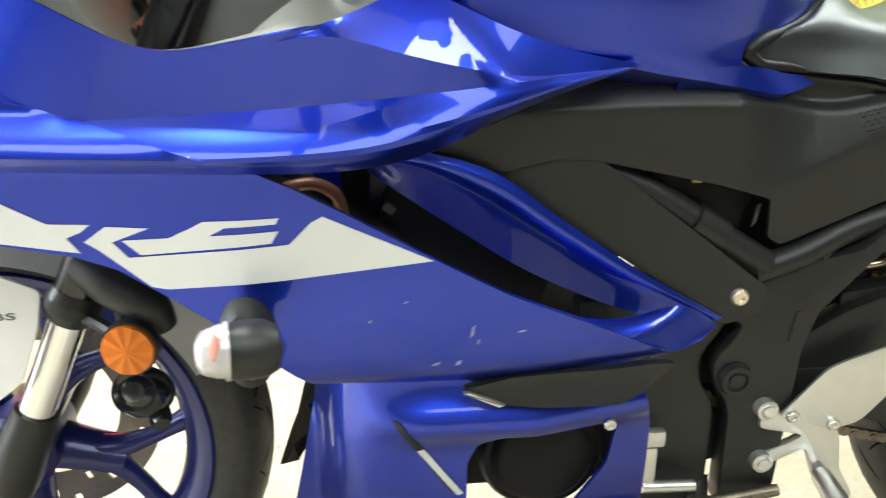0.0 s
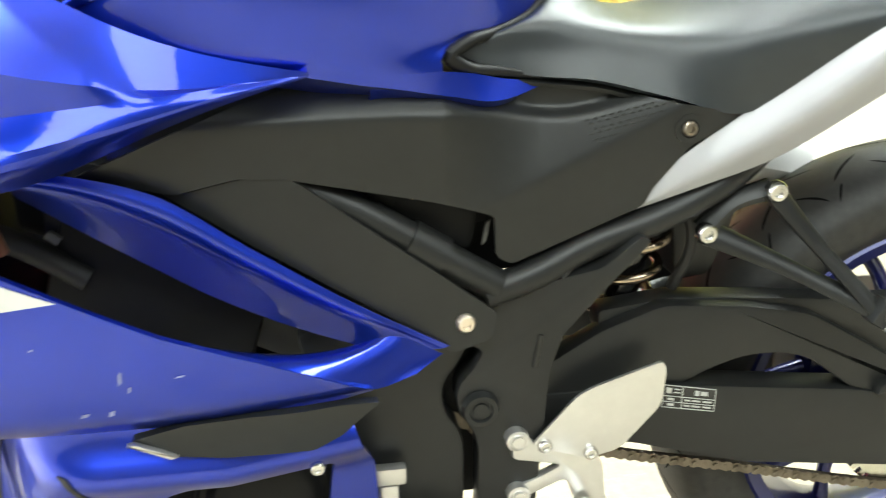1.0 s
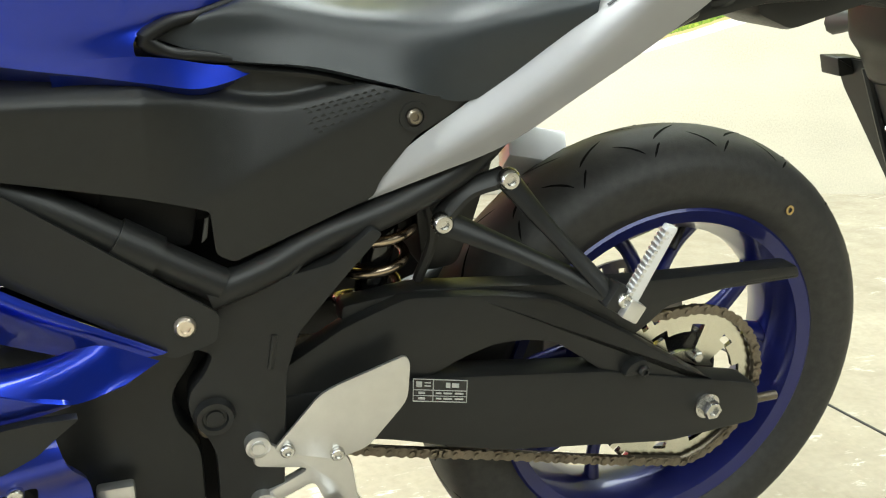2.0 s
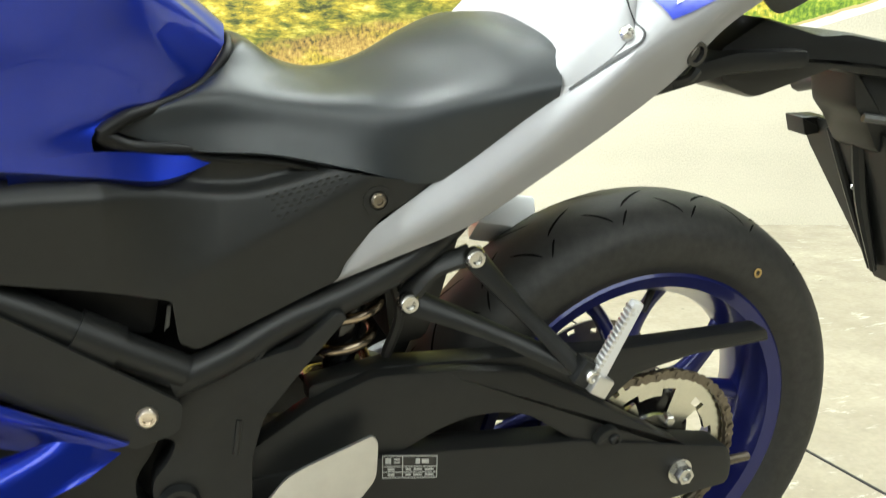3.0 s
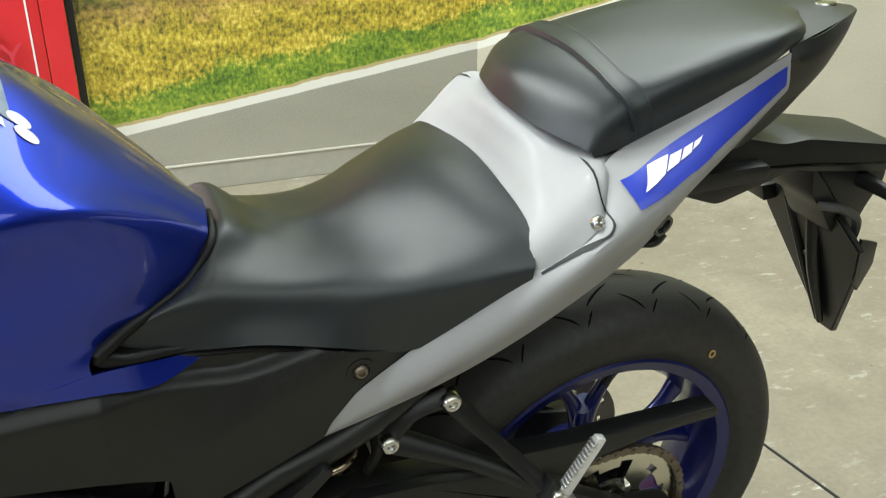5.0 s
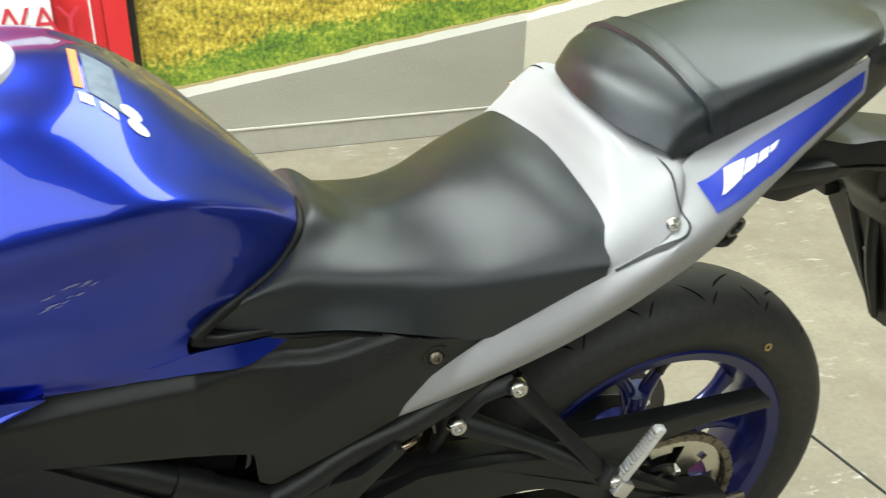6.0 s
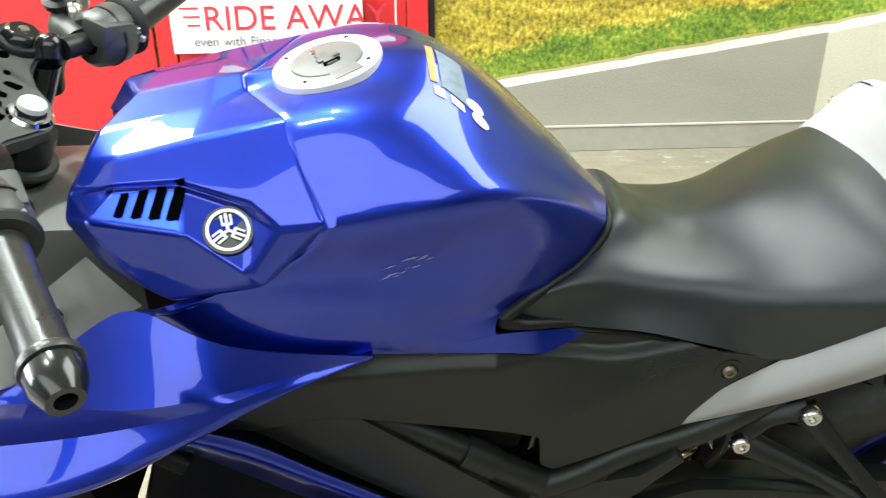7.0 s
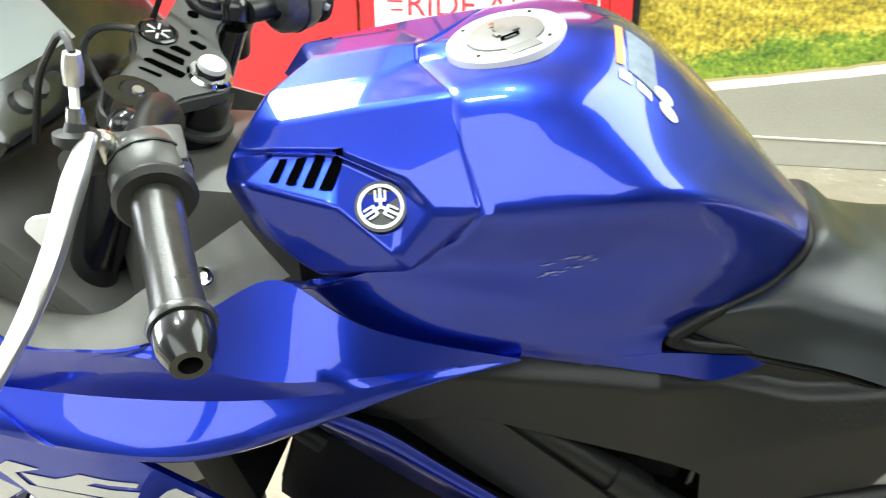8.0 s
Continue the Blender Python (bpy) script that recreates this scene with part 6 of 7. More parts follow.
# ---- foot pegs
bracket = part("peg_bracket", tube([(-0.272, -0.134, 0.619), (-0.235, -0.150, 0.575), (-0.172, -0.182, 0.505)], [0.0155, 0.010, 0.012], 10, squash=0.55), BLACK_MATT, bike, "matt black passenger footrest bracket")
part("strut", tube([(-0.337, -0.129, 0.578), (-0.26, -0.150, 0.545), (-0.165, -0.184, 0.500)], [0.0155, 0.010, 0.012], 10, squash=0.55), BLACK_MATT, bracket)
part("web", tube([(-0.272, -0.132, 0.619), (-0.310, -0.130, 0.606), (-0.337, -0.128, 0.578)], [0.012, 0.010, 0.012], 8, squash=0.5), BLACK_MATT, bracket)
part("knuckle", block(0.026, 0.022, 0.028, 0.004, pose(-0.166, -0.188, 0.502, 0, 30, 0)), BLACK_MATT, bracket)
bolt(-0.272, -0.144, 0.619, 0.011, bracket, STEEL)
bolt(-0.337, -0.139, 0.578, 0.011, bracket, STEEL)
bolt(-0.165, -0.201, 0.503, 0.008, bracket, STEEL)
peg = part("passenger_peg", block(0.0155, 0.013, 0.094, 0.003, pose(-0.1430, -0.2015, 0.5385, 8, 20.4, 0), 0.8), BADGE_SILVER, bracket, "folded aluminium footpeg with a ribbed top")
part("peg_foot", block(0.021, 0.024, 0.021, 0.003, pose(-0.1560, -0.196, 0.4920, 0, 30, 0)), ALU, peg)
for k in range(15):
    u = k / 14
    part("tooth", block(0.0045, 0.012, 0.0032, 0.0008, pose(-0.1615 + 0.0275 * u, -0.1975 - 0.0098 * u, 0.506 + 0.071 * u, 8, 20.4, 0)), ALU, peg)
heel = [(-0.378, 0.452), (-0.373, 0.442), (-0.375, 0.401), (-0.416, 0.353), (-0.449, 0.345), (-0.495, 0.360), (-0.511, 0.366), (-0.464, 0.421), (-0.447, 0.429)]
rearset = part("footrest_bracket", joined(plate([(-0.525, 0.380), (-0.505, 0.366), (-0.44, 0.350), (-0.43, 0.33), (-0.425, 0.29), (-0.40, 0.25), (-0.43, 0.235), (-0.455, 0.28), (-0.47, 0.318), (-0.515, 0.298), (-0.525, 0.312), (-0.495, 0.325), (-0.475, 0.335), (-0.53, 0.347)], -0.154, 0.012, 0.004, 0.008)), ALU, bike, "cast aluminium footrest bracket")
part("heel_guard", plate(heel, -0.160, 0.004, 0.0012, 0.010), ALU, rearset, "brushed aluminium heel guard")
for x, z in ((-0.5243, 0.372), (-0.521, 0.305)):
    part("boss", lathe([(0, -0.012), (0.006, -0.012), (0.0065, -0.009), (0.009, -0.010), (0.0118, -0.009), (0.0125, 0.008), (0, 0.008)], 26, facing(x, -0.150, z, 0, -1, 0)), ALU, rearset)
for x, z in ((-0.497, 0.366), (-0.448, 0.353)):
    bolt(x, -0.162, z, 0.0075, rearset, STEEL)
part("shift_lever", tube([(-0.50, -0.16, 0.27), (-0.60, -0.165, 0.262), (-0.70, -0.17, 0.268)], 0.007, 10), CHAIN_STEEL, rearset)
part("rider_peg", tube([(-0.45, -0.16, 0.285), (-0.46, -0.24, 0.285)], 0.012, 12), ALU, rearset)
part("shift_linkage", joined(block(0.034, 0.014, 0.020, 0.004, pose(-0.655, -0.155, 0.345)), block(0.020, 0.014, 0.05, 0.004, pose(-0.656, -0.155, 0.31)), tube([(-0.66, -0.16, 0.285), (-0.60, -0.16, 0.283)], 0.007, 10)), ALU, bike, "steel gear shift linkage")
part("side_stand", tube([(-0.58, -0.12, 0.27), (-0.60, -0.20, 0.14), (-0.63, -0.30, -0.005)], [0.014, 0.011, 0.010], 10), BLACK_MATT, bike, "black side stand on the floor")
muffler = part("exhaust", tube([(-0.45, 0.12, 0.30), (-0.28, 0.14, 0.36), (-0.16, 0.15, 0.41), (0.12, 0.155, 0.50)], [0.03, 0.05, 0.056, 0.052], 20, 24), BLACK_MATT, bike, "black exhaust silencer on the far side")
part("heat_shield", block(0.076, 0.045, 0.050, 0.006, pose(-0.150, 0.066, 0.584, -48, 0, 0) @ pose(0, 0, 0, 0, 14, 0)), WHITE_FILM, muffler, "pale end of the silencer shield")
# ---- front fork
RAKE = Vector((0.445, 0, 0.895)).normalized()


def on_fork(z, y, lead=0.0):
    """A place on the fork leg's axis at height z."""
    x = -1.225 + (z - 0.562) * 0.446
    return (x - lead, y, z)


for s in (-1, 1):
    y = 0.1 * s
    leg = part("fork_leg", tube([on_fork(0.505, y), on_fork(0.93, y)], 0.0245, 20), BLACK_GLOSS, bike, "black upside fork leg with a bright inner tube")
    part("seal_collar", tube([on_fork(0.487, y), on_fork(0.497, y), on_fork(0.505, y), on_fork(0.52, y)], [0.021, 0.0275, 0.0285, 0.0255], 22), BLACK_MATT, leg)
    part("inner_tube", tube([on_fork(0.36, y), on_fork(0.49, y)], 0.0190, 22), CHROME, leg, "bright silver stanchion")
    part("slider", tube([on_fork(0.270, y), on_fork(0.30, y), on_fork(0.375, y), on_fork(0.384, y)], [0.024, 0.0275, 0.0265, 0.0225], 20), BLACK_MATT, leg, "black fork slider")
part("front_axle", tube([(-1.364, -0.12, 0.293), (-1.364, 0.12, 0.293)], 0.012, 14), STEEL, bike)
part("fork_bottom", joined(tube([on_fork(0.31, -0.1), (-1.364, -0.1, 0.293)], [0.026, 0.022], 14), tube([on_fork(0.31, 0.1), (-1.364, 0.1, 0.293)], [0.026, 0.022], 14)), BLACK_MATT, bike)
mud = joined(lathe([(0.302, -0.062), (0.310, -0.058), (0.318, -0.03), (0.320, 0), (0.318, 0.03), (0.310, 0.058), (0.302, 0.062), (0.299, 0.058), (0.315, 0), (0.299, -0.058)], 40, None, True, (radians(18), radians(150))),
             lathe([(0.245, -0.070), (0.305, -0.064), (0.305, -0.061), (0.245, -0.067)], 30, None, True, (radians(26), radians(128))),
             lathe([(0.245, 0.070), (0.305, 0.064), (0.305, 0.061), (0.245, 0.067)], 30, None, True, (radians(26), radians(128))))
mudguard = part("front_fender", mud, SILVER, bike, "silver grey front fender")
mudguard.location = (-1.364, 0, 0.293)
skirt_o = [(-1.40, 0.56), (-1.33, 0.556), (-1.272, 0.530), (-1.280, 0.49), (-1.302, 0.432), (-1.37, 0.38), (-1.44, 0.40)]
skirt_part = part("fender_skirt", plate(skirt_o, -0.128, 0.004, 0.001, 0.006), WHITE_FILM, bike, "pale fender side piece")
words("ABS", 0.0105, pose(-1.3365, -0.1288, 0.5010) @ Matrix.Rotation(radians(90), 4, "X") @ Matrix.Diagonal((2.2, 1, 1, 1)), GREY_TEXT, skirt_part)
bm = bmesh.new()
hub = bm.verts.new((0, -0.0085, 0))
rims = [[bm.verts.new((r * math.cos(2 * math.pi * k / 20), y + (0.0016 * (k % 2) if r > 0.0248 and y < 0 else 0), r * math.sin(2 * math.pi * k / 20))) for k in range(20)] for r, y in ((0.0250, -0.0060), (0.0255, 0.006))]
for k in range(20):
    bm.faces.new((hub, rims[0][k], rims[0][(k + 1) % 20]))
    bm.faces.new((rims[0][k], rims[1][k], rims[1][(k + 1) % 20], rims[0][(k + 1) % 20]))
bm.faces.new(rims[1])
bm.transform(facing(-1.186, -0.165, 0.482, -0.1, -1, 0))
refl = part("reflector", bm, AMBER, bike, "round amber side reflector with radial facets", False)
part("reflector_base", lathe([(0, 0.0), (0.0275, 0.0), (0.0275, 0.012), (0, 0.012)], 32, facing(-1.186, -0.165, 0.482, -0.1, -1, 0)), BLACK_PLASTIC, refl)
part("reflector_stay", tube([(-1.186, -0.155, 0.482), (-1.215, -0.13, 0.49), (-1.25, -0.11, 0.50)], 0.007, 8), BLACK_MATT, refl)
part("cable_guide", tube([(-1.232, -0.115, 0.556), (-1.20, -0.13, 0.535), (-1.165, -0.14, 0.512), (-1.158, -0.135, 0.492)], [0.022, 0.024, 0.022, 0.014], 12, 18), BLACK_PLASTIC, bike, "black cable guide beside the fork")
horn = part("horn", lathe([(0, -0.020), (0.012, -0.022), (0.020, -0.016), (0.024, -0.018), (0.031, -0.010), (0.033, 0.0), (0.030, 0.016), (0, 0.02)], 30, facing(-1.199, -0.085, 0.392, -0.25, -1, 0.55) @ Matrix.Diagonal((1, 1, 0.86, 1))), BLACK_GLOSS, bike, "round black horn behind the fork")
part("horn_cap", lathe([(0, -0.012), (0.009, -0.011), (0.012, -0.004), (0.012, 0.01), (0, 0.012)], 20, facing(-1.181, -0.095, 0.365, 0.3, -1, -0.3)), BLACK_GLOSS, horn)
part("horn_stay", tube([(-1.200, -0.08, 0.395), (-1.215, -0.06, 0.45), (-1.225, -0.04, 0.52)], 0.008, 8), BLACK_MATT, horn)
caliper = part("brake_caliper", joined(block(0.085, 0.05, 0.055, 0.012, pose(-1.210, 0.085, 0.375, 0, 30, 0)), block(0.05, 0.06, 0.035, 0.010, pose(-1.185, 0.080, 0.362, 0, 30, 0)), tube([on_fork(0.36, 0.09), (-1.215, 0.088, 0.38)], 0.012, 10)), BLACK_MATT, bike, "black front brake caliper")
part("sticker", block(0.03, 0.002, 0.010, 0, pose(-1.215, 0.059, 0.382, 0, 20, 0)), COPPER, caliper)
part("brake_hose", tube([(-1.20, 0.10, 0.40), (-1.215, 0.13, 0.47), (-1.225, 0.12, 0.55), (-1.17, 0.10, 0.72)], 0.0055, 8, 20), RUBBER, bike)

# ---- front turn signal
ts = part("turn_signal", lathe([(0, -0.022), (0.014, -0.021), (0.0215, -0.012), (0.0235, 0.004), (0.0225, 0.016), (0.017, 0.026), (0, 0.031)], 24, facing(-1.056, -0.335, 0.560, -1, -0.15, 0.02)), BLACK_PLASTIC, bike, "black front turn signal with a clear lens")
part("lens", lathe([(0, -0.036), (0.010, -0.0355), (0.0165, -0.031), (0.0205, -0.020), (0.0212, -0.012), (0, -0.012)], 24, facing(-1.056, -0.335, 0.560, -1, -0.15, 0.02)), LENS, ts, "clear lens with a reddish bulb")
LENS_M = facing(-1.056, -0.335, 0.560, -1, -0.15, 0.02)
part("bulb", lathe([(0, -0.004), (0.005, -0.003), (0.007, 0.0), (0, 0.004)], 14, facing(-1.0745, -0.3535, 0.571, -0.3, -1, 0.3) @ Matrix.Diagonal((0.55, 1, 1.7, 1))), material("reddish_bulb", (0.60, 0.25, 0.20), 0.25, vary=0.2), ts)
for k in range(5):
    part("lens_rib", lathe([(0.0165 + 0.0012 * k, -0.031 + 0.0040 * k), (0.0178 + 0.0012 * k, -0.0302 + 0.0040 * k), (0.0175 + 0.0012 * k, -0.0290 + 0.0040 * k), (0.0160 + 0.0012 * k, -0.0295 + 0.0040 * k)], 9, LENS_M, True), LENS, ts)
part("lens_rim", lathe([(0.0205, -0.0145), (0.0228, -0.0145), (0.0232, -0.0105), (0.0210, -0.0100)], 28, LENS_M, True), LENS, ts, "pale rim of the lens")
part("stalk", tube([(-1.050, -0.33, 0.556), (-1.056, -0.295, 0.545), (-1.058, -0.255, 0.535)], [0.013, 0.016, 0.024], 14), RUBBER, ts)
part("stalk_boot", lathe([(0, -0.014), (0.016, -0.012), (0.024, 0.0), (0.026, 0.01), (0, 0.01)], 24, facing(-1.060, -0.275, 0.538, 0, -1, 0.1) @ Matrix.Diagonal((1.0, 1.0, 1.75, 1))), RUBBER, ts)
other = mirrored(lathe([(0, -0.044), (0.0165, -0.036), (0.0225, 0.004), (0.014, 0.036), (0, 0.042)], 20, facing(-1.056, -0.335, 0.560, -1, -0.15, 0.02)))
part("turn_signal", other, BLACK_PLASTIC, bike, "black front turn signal")

# ---- cockpit
LEAN = Matrix.Rotation(radians(8), 3, "X")
UP, FWD, LAT = LEAN @ RAKE, LEAN @ Vector((-0.895, 0, 0.445)), LEAN @ Vector((0, 1, 0))
CLAMP = Matrix.Translation((-1.0309, -0.012, 0.9118)) @ Matrix(((FWD.x, LAT.x, UP.x, 0), (FWD.y, LAT.y, UP.y, 0), (FWD.z, LAT.z, UP.z, 0), (0, 0, 0, 1)))


def flat(outline, z0, z1, bevel, matrix, corner=0.006):
    """A plate cut to an outline in its own x, y plane."""
    bm = bmesh.new()
    f = bm.faces.new([bm.verts.new((x, y, z1)) for x, y in fillet(outline, corner)])
    r = bmesh.ops.extrude_face_region(bm, geom=[f])
    bmesh.ops.translate(bm, vec=(0, 0, z0 - z1), verts=[v for v in r["geom"] if isinstance(v, bmesh.types.BMVert)])
    if bevel:
        bmesh.ops.bevel(bm, geom=[e for e in bm.edges if abs(e.verts[0].co.z - e.verts[1].co.z) < 1e-6 and e.calc_face_angle(0) > 1.2], offset=bevel, segments=2, affect="EDGES")
    bm.transform(matrix)
    return bm


outline = [(0.087, 0.013), (0.085, 0.033), (0.071, 0.054), (0.0745, 0.080), (0.080, 0.116), (0.070, 0.146), (0.040, 0.152), (0.014, 0.129), (0.0235, 0.103), (0.0227, 0.074), (0.011, 0.050), (-0.0066, 0.0347), (-0.0185, 0.012),
           (-0.021, -0.0075), (-0.010, -0.025), (0.008, -0.052), (0.008, -0.094), (0.026, -0.114), (0.054, -0.112), (0.068, -0.089), (0.0655, -0.056), (0.0665, -0.028), (0.073, -0.009)]
clamp = part("triple_clamp", flat(outline, -0.020, 0.0, 0.003, CLAMP, 0.008), CLAMP_GREY, bike, "dark grey cast top clamp with slots")
for o in ([(0.0573, -0.0355), (0.0545, -0.0325), (0.0349, -0.0305), (0.0360, -0.0350)], [(0.0590, -0.0215), (0.0555, -0.0150), (0.0188, -0.0135), (0.0205, -0.0230)], [(0.0590, -0.0035), (0.0550, 0.0035), (0.0285, 0.0050), (0.0265, -0.0042)],
          [(0.0487, 0.0120), (0.0440, 0.0206), (0.0277, 0.0195), (0.0280, 0.0125)], [(0.0383, 0.0335), (0.0351, 0.0400), (0.0198, 0.0400), (0.0225, 0.0310)]):
    # thin black inlay, the slot's inner shade put into its colour
    part("slot", flat(o, 0.0004, 0.0010, 0, CLAMP, 0.003), DEEP, clamp)
for x, y, r in ((0.0528, 0.0812, 0.0058), (0.040, 0.0535, 0.0036)):
    part("hole", lathe([(0, -0.0008), (r, -0.0008), (r, 0), (0, 0)], 20, CLAMP @ pose(x, y, 0, -90, 0, 0)), DEEP, clamp)
for x, y in ((0.0366, -0.0834), (0.046, 0.1156)):
    cap_ob = part("fork_cap", lathe([(0, -0.006), (0.026, -0.006), (0.0285, -0.003), (0.029, 0.010), (0, 0.010)], 36, CLAMP @ pose(x, y, 0, -90, 0, 0)), BLACK_MATT, clamp, "dark fork leg cap")
    part("hex_head", lathe([(0, -0.015), (0.015, -0.015), (0.019, -0.012), (0.0215, -0.006), (0, -0.006)], 8, CLAMP @ pose(x, y, 0, -90, 0, 20)), BLACK_GLOSS, cap_ob, "glossy black faceted adjuster")
    part("adjuster_screw", lathe([(0, -0.017), (0.005, -0.017), (0.006, -0.015), (0, -0.015)], 12, CLAMP @ pose(x, y, 0, -90, 0, 0)), STEEL, cap_ob)
emblem = part("clamp_emblem", lathe([(0, -0.001), (0.0145, -0.001), (0.0165, -0.003), (0.019, -0.002), (0.0195, 0.002), (0, 0.002)], 32, CLAMP @ pose(0.0660, 0.0275, 0, -90, 0, 0)), BLACK_GLOSS, clamp, "round black emblem with bright strokes")
for k in range(6):
    part("mark", block(0.009, 0.0010, 0.0022, 0.0003, CLAMP @ pose(0.0660, 0.0275, 0.0016, 0, 0, 60 * k + 12) @ pose(0.008, 0, 0, 90, 0, 0)), BADGE_SILVER, emblem)
nut = part("stem_nut", lathe([(0, -0.0165), (0.009, -0.0165), (0.0125, -0.015), (0.0135, -0.012), (0.0135, -0.010), (0, -0.010)], 32, CLAMP @ pose(0.002, 0, 0.0, -90, 0, 0)), BADGE_SILVER, clamp, "bright chrome steering nut")
part("hex", lathe([(0, -0.010), (0.0140, -0.010), (0.0150, -0.004), (0, -0.004)], 6, CLAMP @ pose(0.002, 0, 0.0, -90, 0, 0)), BLACK_GLOSS, nut)
part("washer", lathe([(0.006, -0.004), (0.019, -0.004), (0.0215, -0.001), (0.0215, 0.002), (0.006, 0.002)], 36, CLAMP @ pose(0.002, 0, 0.0, -90, 0, 0), closed=True), CHROME, nut)
part("stem", tube([tuple(CLAMP @ Vector((0, 0, -0.015))), tuple(CLAMP @ Vector((0, 0, -0.20)))], 0.026, 24), BLACK_GLOSS, bike)
part("stem_ring", lathe([(0.024, -0.004), (0.032, -0.004), (0.034, 0), (0.032, 0.005), (0.024, 0.005)], 36, CLAMP @ pose(0, 0, -0.052, -90, 0, 0), closed=True), CLAMP_GREY, bike, "grey ring round the steering stem")
part("lower_clamp", flat(outline, -0.20, -0.17, 0.004, CLAMP, 0.008), BLACK_MATT, bike)


def far_side(bm):
    """The same, on the far side of the leaning, slightly turned handlebars."""
    for v in bm.verts:
        q = Vector(across(v.co))
        v.co = q + Vector((0, 0, 0.35 * max(0.0, q.y - 0.12)))
    return bm


for s in (-1, 1):
    side = (lambda b: b) if s < 0 else far_side
    g0, g1 = Vector((-0.975, -0.240, 0.9072)), Vector((-0.911, -0.345, 0.8790))
    axis = (g1 - g0).normalized()
    inner_p = g0 - axis * 0.085
    bar = part("handlebar", side(tube([tuple(inner_p), tuple(g0), tuple(g1)], 0.0115, 12)), BLACK_MATT, bike, "black clip-on handlebar with a rubber grip")
    neck = [(-1.036, -0.105, 0.905), (-1.025, -0.128, 0.924), tuple(g0 - axis * 0.075), tuple(g0 - axis * 0.050)] if s < 0 else [(-1.070, 0.128, 0.890), (-1.060, 0.120, 0.915), (-1.030, 0.100, 0.945), (-1.005, 0.095, 0.952)]
    part("bar_clamp", tube(neck, [0.0190, 0.0165, 0.0150, 0.0150], 18, 16), BLACK_MATT, bar, "dark cast bar clamp")
    grip = part("grip", side(tube([tuple(g0), tuple(g0.lerp(g1, 0.05)), tuple(g0.lerp(g1, 0.5)), tuple(g1)], [0.0185, 0.0174, 0.0172, 0.0176], 24, 22)), GRIP, bar, "worn black rubber grip")
    part("end_ring", side(lathe([(0.012, -0.004), (0.0215, -0.0035), (0.0225, 0.0), (0.0215, 0.0035), (0.012, 0.004)], 30, facing(*(g1 + axis * 0.002), *axis), closed=True)), GRIP, grip)
    part("bar_end", side(lathe([(0.0075, -0.008), (0.0075, -0.0245), (0.0125, -0.0245), (0.0185, -0.013), (0.0200, -0.004), (0.0195, 0.006), (0, 0.008)], 28, facing(*(g1 + axis * 0.010), *axis))), BLACK_GLOSS, bar, "glossy black bar end weight")
    part("flange", side(lathe([(0.012, -0.007), (0.027, -0.006), (0.0305, -0.001), (0.029, 0.004), (0.024, 0.007), (0.012, 0.008)], 32, facing(*g0, *axis), closed=True)), RUBBER, bar)
    shell = facing(*(g0 - axis * 0.032), *axis)
    switch = part("switch_housing", side(joined(lathe([(0.014, -0.024), (0.026, -0.024), (0.0295, -0.018), (0.0305, 0.0), (0.0285, 0.016), (0.023, 0.022), (0.014, 0.022)], 14, shell, True), block(0.034, 0.040, 0.026, 0.006, pose(-0.983, -0.205, 0.925, 20, 6, 32)), block(0.030, 0.026, 0.022, 0.006, pose(-0.972, -0.222, 0.912, 20, 20, 32)))), CLAMP_GREY, bar, "grey plastic switch housing")
    part("seam", side(lathe([(0.0295, -0.0012), (0.0312, -0.0012), (0.0312, 0.0012), (0.0295, 0.0012)], 30, facing(*(g0 - axis * 0.030), *axis), closed=True)), BLACK_MATT, switch)
    for (dx, dy, dz), size, mat in (((-0.9775, -0.217, 0.9300), 0.009, BLACK_GLOSS), ((-0.9660, -0.222, 0.9235), 0.010, BLACK_GLOSS), ((-0.9600, -0.226, 0.9160), 0.008, CHROME), ((-0.9560, -0.222, 0.9075), 0.007, LENS)):
        part("button", side(block(size * 1.3, size, size, 0.002, pose(dx, dy, dz, 20, 20, 32))), mat, switch)
    part("icon", side(block(0.0052, 0.0052, 0.0008, 0.0002, pose(-1.0015, -0.2190, 0.9405, 28, -14, 32))), PRINT_WHITE, switch)
    part("clamp_bolt", side(lathe([(0, -0.013), (0.007, -0.012), (0.0125, -0.007), (0.0145, 0), (0.0135, 0.012), (0, 0.014)], 24, facing(-1.0300, -0.1700, 0.9300, 0.1, -0.5, 0.9))), BLACK_GLOSS, bar)
    part("lever_perch", side(tube([(-1.012, -0.195, 0.918), (-1.030, -0.215, 0.926), (-1.030, -0.245, 0.932)], [0.018, 0.015, 0.012], 14)), CLAMP_GREY, bar)
    part("pivot_bolt", side(lathe([(0, -0.010), (0.006, -0.010), (0.009, -0.007), (0.0105, 0.0), (0.0105, 0.01), (0, 0.01)], 18, facing(-1.018, -0.222, 0.938, 0, -0.4, 0.9))), STEEL, bar)
    part("lever", side(tube([(-1.024, -0.232, 0.944), (-1.018, -0.255, 0.938), (-1.014, -0.290, 0.917), (-1.012, -0.312, 0.903), (-1.022, -0.345, 0.868), (-1.0273, -0.390, 0.8441), (-1.0314, -0.420, 0.8295)], [0.011, 0.0145, 0.0130, 0.0125, 0.011, 0.010, 0.010], 12, 30, 0.6)), ALU, bar, "silver clutch lever")
    part("lever_guard", side(plate([(-1.051, 0.902), (-1.046, 0.910), (-1.022, 0.915), (-1.026, 0.886), (-1.036, 0.884)], -0.288, 0.006, 0.001, 0.004)), WHITE_FILM, bar)
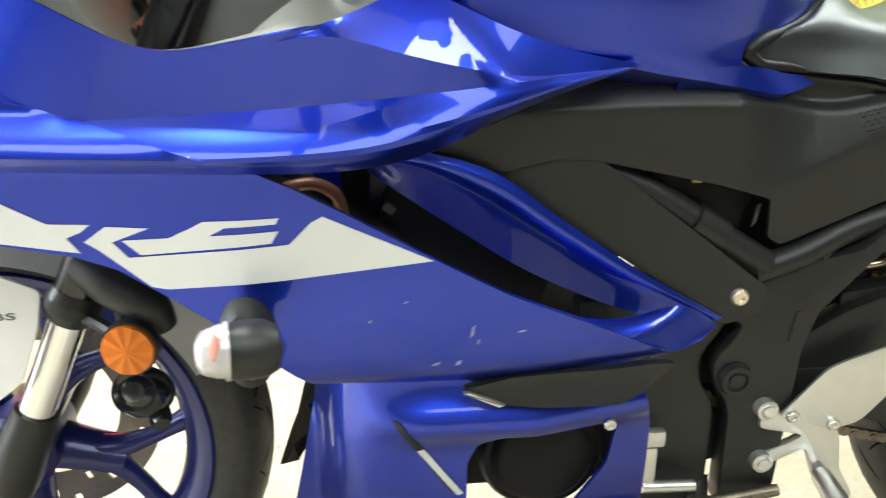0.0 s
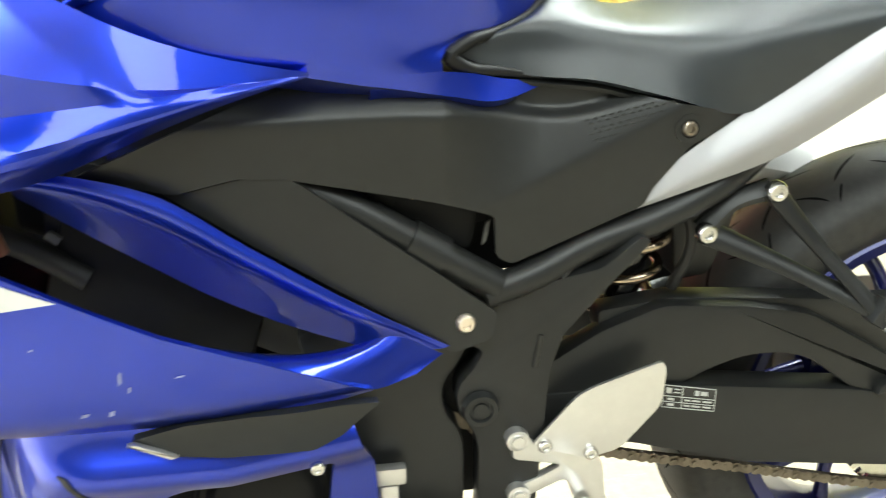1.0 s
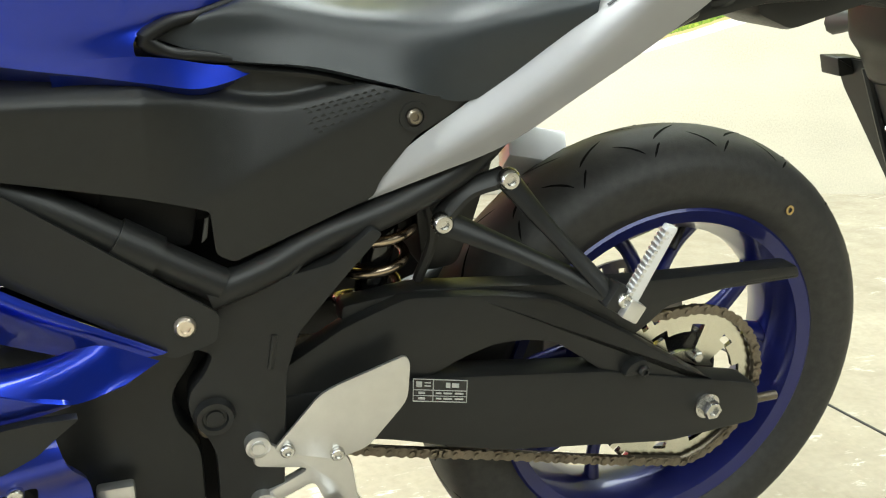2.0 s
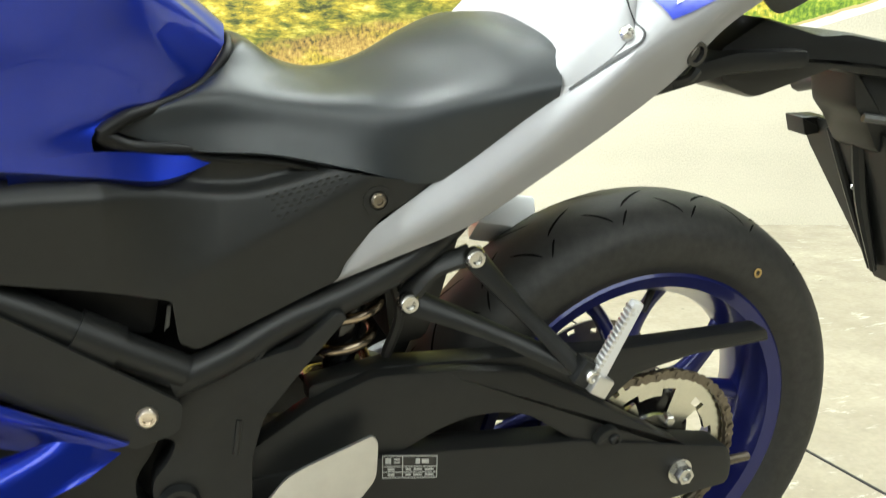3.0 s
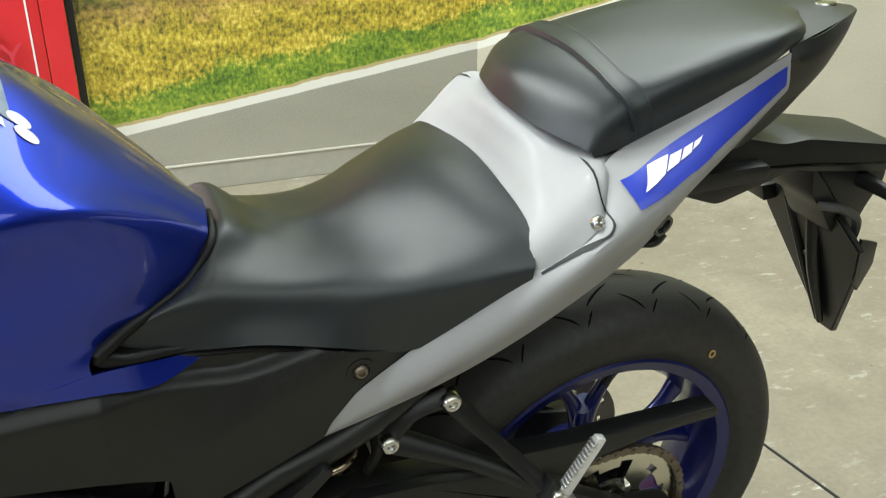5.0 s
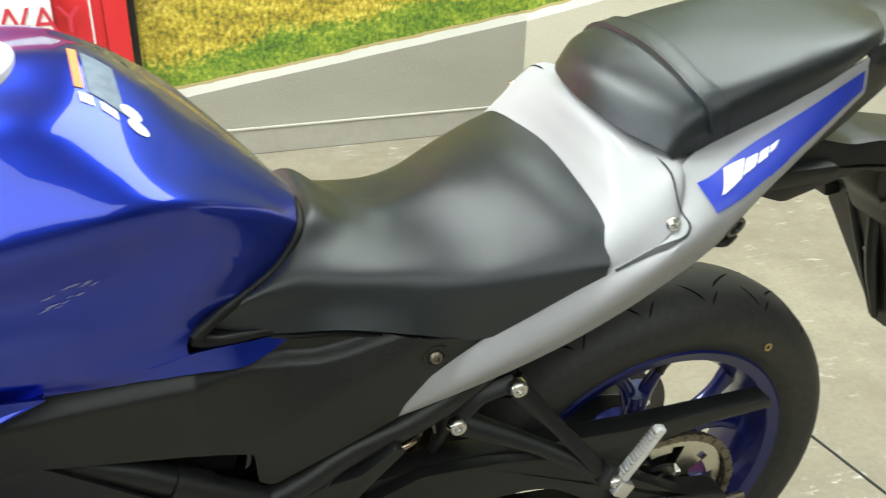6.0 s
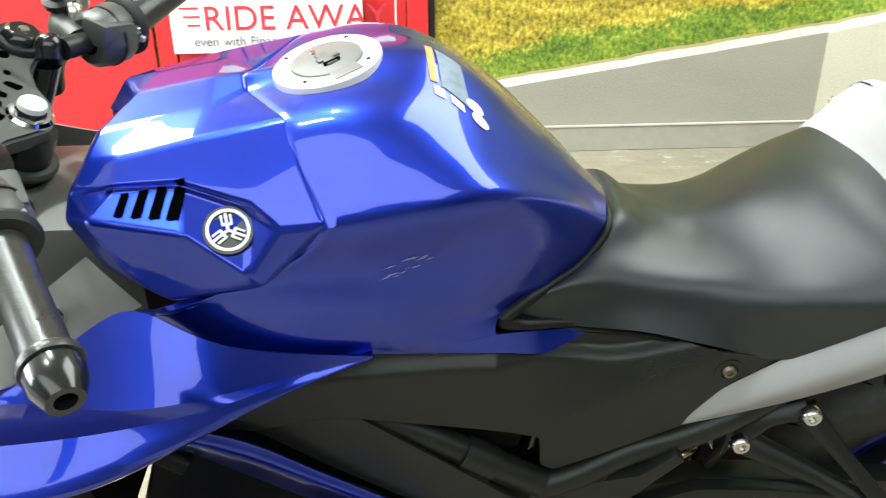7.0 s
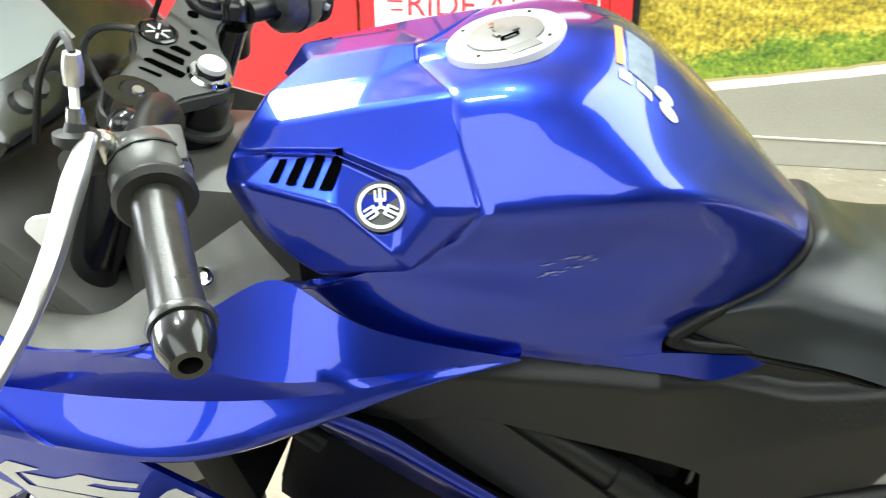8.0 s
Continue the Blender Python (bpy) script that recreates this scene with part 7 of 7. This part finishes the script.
    part("cable_boot", side(lathe([(0.0, -0.012), (0.006, -0.012), (0.009, -0.004), (0.0165, -0.002), (0.0165, 0.004), (0.010, 0.010), (0, 0.010)], 24, facing(-1.0319, -0.230, 0.9480, 0.05, 0.15, 1))), RUBBER, bar)
    part("cable_adjuster", side(tube([(-1.0315, -0.2285, 0.955), (-1.0305, -0.2265, 0.968)], [0.0075, 0.006], 12)), STEEL, bar, "bright cable adjuster nut")
    part("cable", side(tube([(-1.0305, -0.2265, 0.965), (-1.0325, -0.220, 0.975), (-1.0342, -0.215, 0.984)], 0.0036, 8, 8)), ALU, bar, "silver clutch cable")
    part("cable_sleeve", side(tube([(-1.0343, -0.2150, 0.981), (-1.0320, -0.215, 0.993), (-1.0298, -0.2150, 1.004)], [0.0070, 0.0078, 0.0062], 14, 8)), ALU, bar)
    part("cable_housing", side(tube([(-1.0298, -0.215, 1.003), (-1.038, -0.205, 1.012), (-1.075, -0.185, 0.985), (-1.13, -0.15, 0.90)], 0.0030, 8, 16)), RUBBER, bar)
part("looped_cable", tube([(-1.132, -0.035, 0.903), (-1.140, -0.032, 0.918), (-1.1451, -0.030, 0.941), (-1.131, -0.030, 0.9577), (-1.112, -0.030, 0.9625), (-1.088, -0.028, 0.9600)], 0.0034, 10, 36), CLAMP_GREY, bike, "looped grey cable")

trim_rows = [
    [(-0.905, -0.190, 0.815), (-0.935, -0.212, 0.806), (-1.0, -0.272, 0.790), (-1.05, -0.268, 0.782), (-1.11, -0.260, 0.772), (-1.20, -0.245, 0.808), (-1.30, -0.20, 0.85)],
    [(-0.925, -0.180, 0.832), (-0.96, -0.195, 0.820), (-1.01, -0.235, 0.795), (-1.06, -0.235, 0.780), (-1.12, -0.225, 0.770), (-1.20, -0.215, 0.795), (-1.30, -0.17, 0.84)],
    [(-0.948, -0.168, 0.850), (-0.985, -0.185, 0.826), (-1.03, -0.200, 0.795), (-1.07, -0.195, 0.765), (-1.13, -0.18, 0.745), (-1.20, -0.17, 0.75), (-1.30, -0.13, 0.80)],
]
trim_rows[0] = [(x, y + 0.006, z - 0.005) for x, y, z in trim_rows[0]]
trim_ob = both("cockpit_trim", sheet(skin(trim_rows, 36, 4), 0.003, (0, 0.5, -1)), material("grey_cockpit_plastic", (0.15, 0.148, 0.135), 0.50, 0, 0, 0.15, 60, 0.3, 900), "dark grey cockpit trim panel")
bolt(-0.970, -0.205, 0.816, 0.010, trim_ob, CHROME, (0.1, -0.7, 0.7))
liner = [(-1.38, 0.72), (-1.38, 0.93), (-1.24, 0.885), (-1.16, 0.84), (-1.06, 0.815), (-0.99, 0.80), (-0.97, 0.74), (-1.05, 0.70)]
part("cowl_liner", mirrored(panel(liner, lambda x, z: -0.185 - 0.12 * min(0.0, x + 1.0) * 0.4, 0.003, 0.03, 0.01)), trim_ob.data.materials[0], bike, "grey inner liner of the cowl")
part("headstock_cover", block(0.20, 0.20, 0.20, 0.03, pose(-1.02, 0, 0.74)), trim_ob.data.materials[0], bike)
part("inner_cowl", plate([(-1.42, 0.60), (-1.42, 0.92), (-1.30, 0.90), (-1.20, 0.80), (-1.10, 0.70), (-1.06, 0.62)], -0.15, 0.30, 0.01, 0.02), trim_ob.data.materials[0], bike, "dark grey inner cowl behind the headlight")
DASH = Matrix.Translation((-1.215, 0, 0.955)) @ Matrix.Rotation(radians(52), 4, "Y")
dash = part("instrument_panel", block(0.155, 0.32, 0.05, 0.012, DASH @ pose(0.012, -0.01, 0)), BLACK_GLOSS, bike, "dark instrument cluster with a grey display")
part("display", block(0.100, 0.125, 0.004, 0.001, DASH @ pose(-0.012, -0.064, 0.0255)), SCREEN, dash, "blank grey display glass")
for x, y in ((0.062, -0.119), (0.058, -0.092)):
    part("button", lathe([(0, -0.006), (0.007, -0.006), (0.010, -0.005), (0.012, 0.002), (0, 0.002)], 22, DASH @ pose(x, y, 0.026, -90, 0, 0)), CLAMP_GREY, dash)
ws_rows = [[(-1.22, -0.20, 0.86), (-1.30, -0.19, 0.90), (-1.40, -0.15, 0.93)], [(-1.17, -0.15, 1.04), (-1.26, -0.13, 1.03), (-1.38, -0.09, 0.98)], [(-1.12, -0.06, 1.12), (-1.24, -0.05, 1.08), (-1.37, -0.03, 0.995)]]
full = ws_rows + [[(x, -y, z) for x, y, z in r] for r in reversed(ws_rows)]
part("windscreen", sheet(skin(full, 18, 4), 0.003, (0.5, 0, -1)), material("smoked_screen", (0.015, 0.017, 0.02), 0.08, 0, 0.5), bike, "dark smoked windscreen")
nose_rows = [[(-1.38, -0.19, 0.90), (-1.48, -0.10, 0.88), (-1.52, 0.0, 0.87), (-1.48, 0.10, 0.88), (-1.38, 0.19, 0.90)], [(-1.39, -0.225, 0.78), (-1.52, -0.13, 0.76), (-1.58, 0, 0.75), (-1.52, 0.13, 0.76), (-1.39, 0.225, 0.78)], [(-1.39, -0.22, 0.70), (-1.48, -0.12, 0.67), (-1.52, 0, 0.66), (-1.48, 0.12, 0.67), (-1.39, 0.22, 0.70)]]
part("nose_fairing", sheet(skin(nose_rows, 24, 4), 0.003, (1, 0, 0)), BLUE, bike, "blue nose fairing")
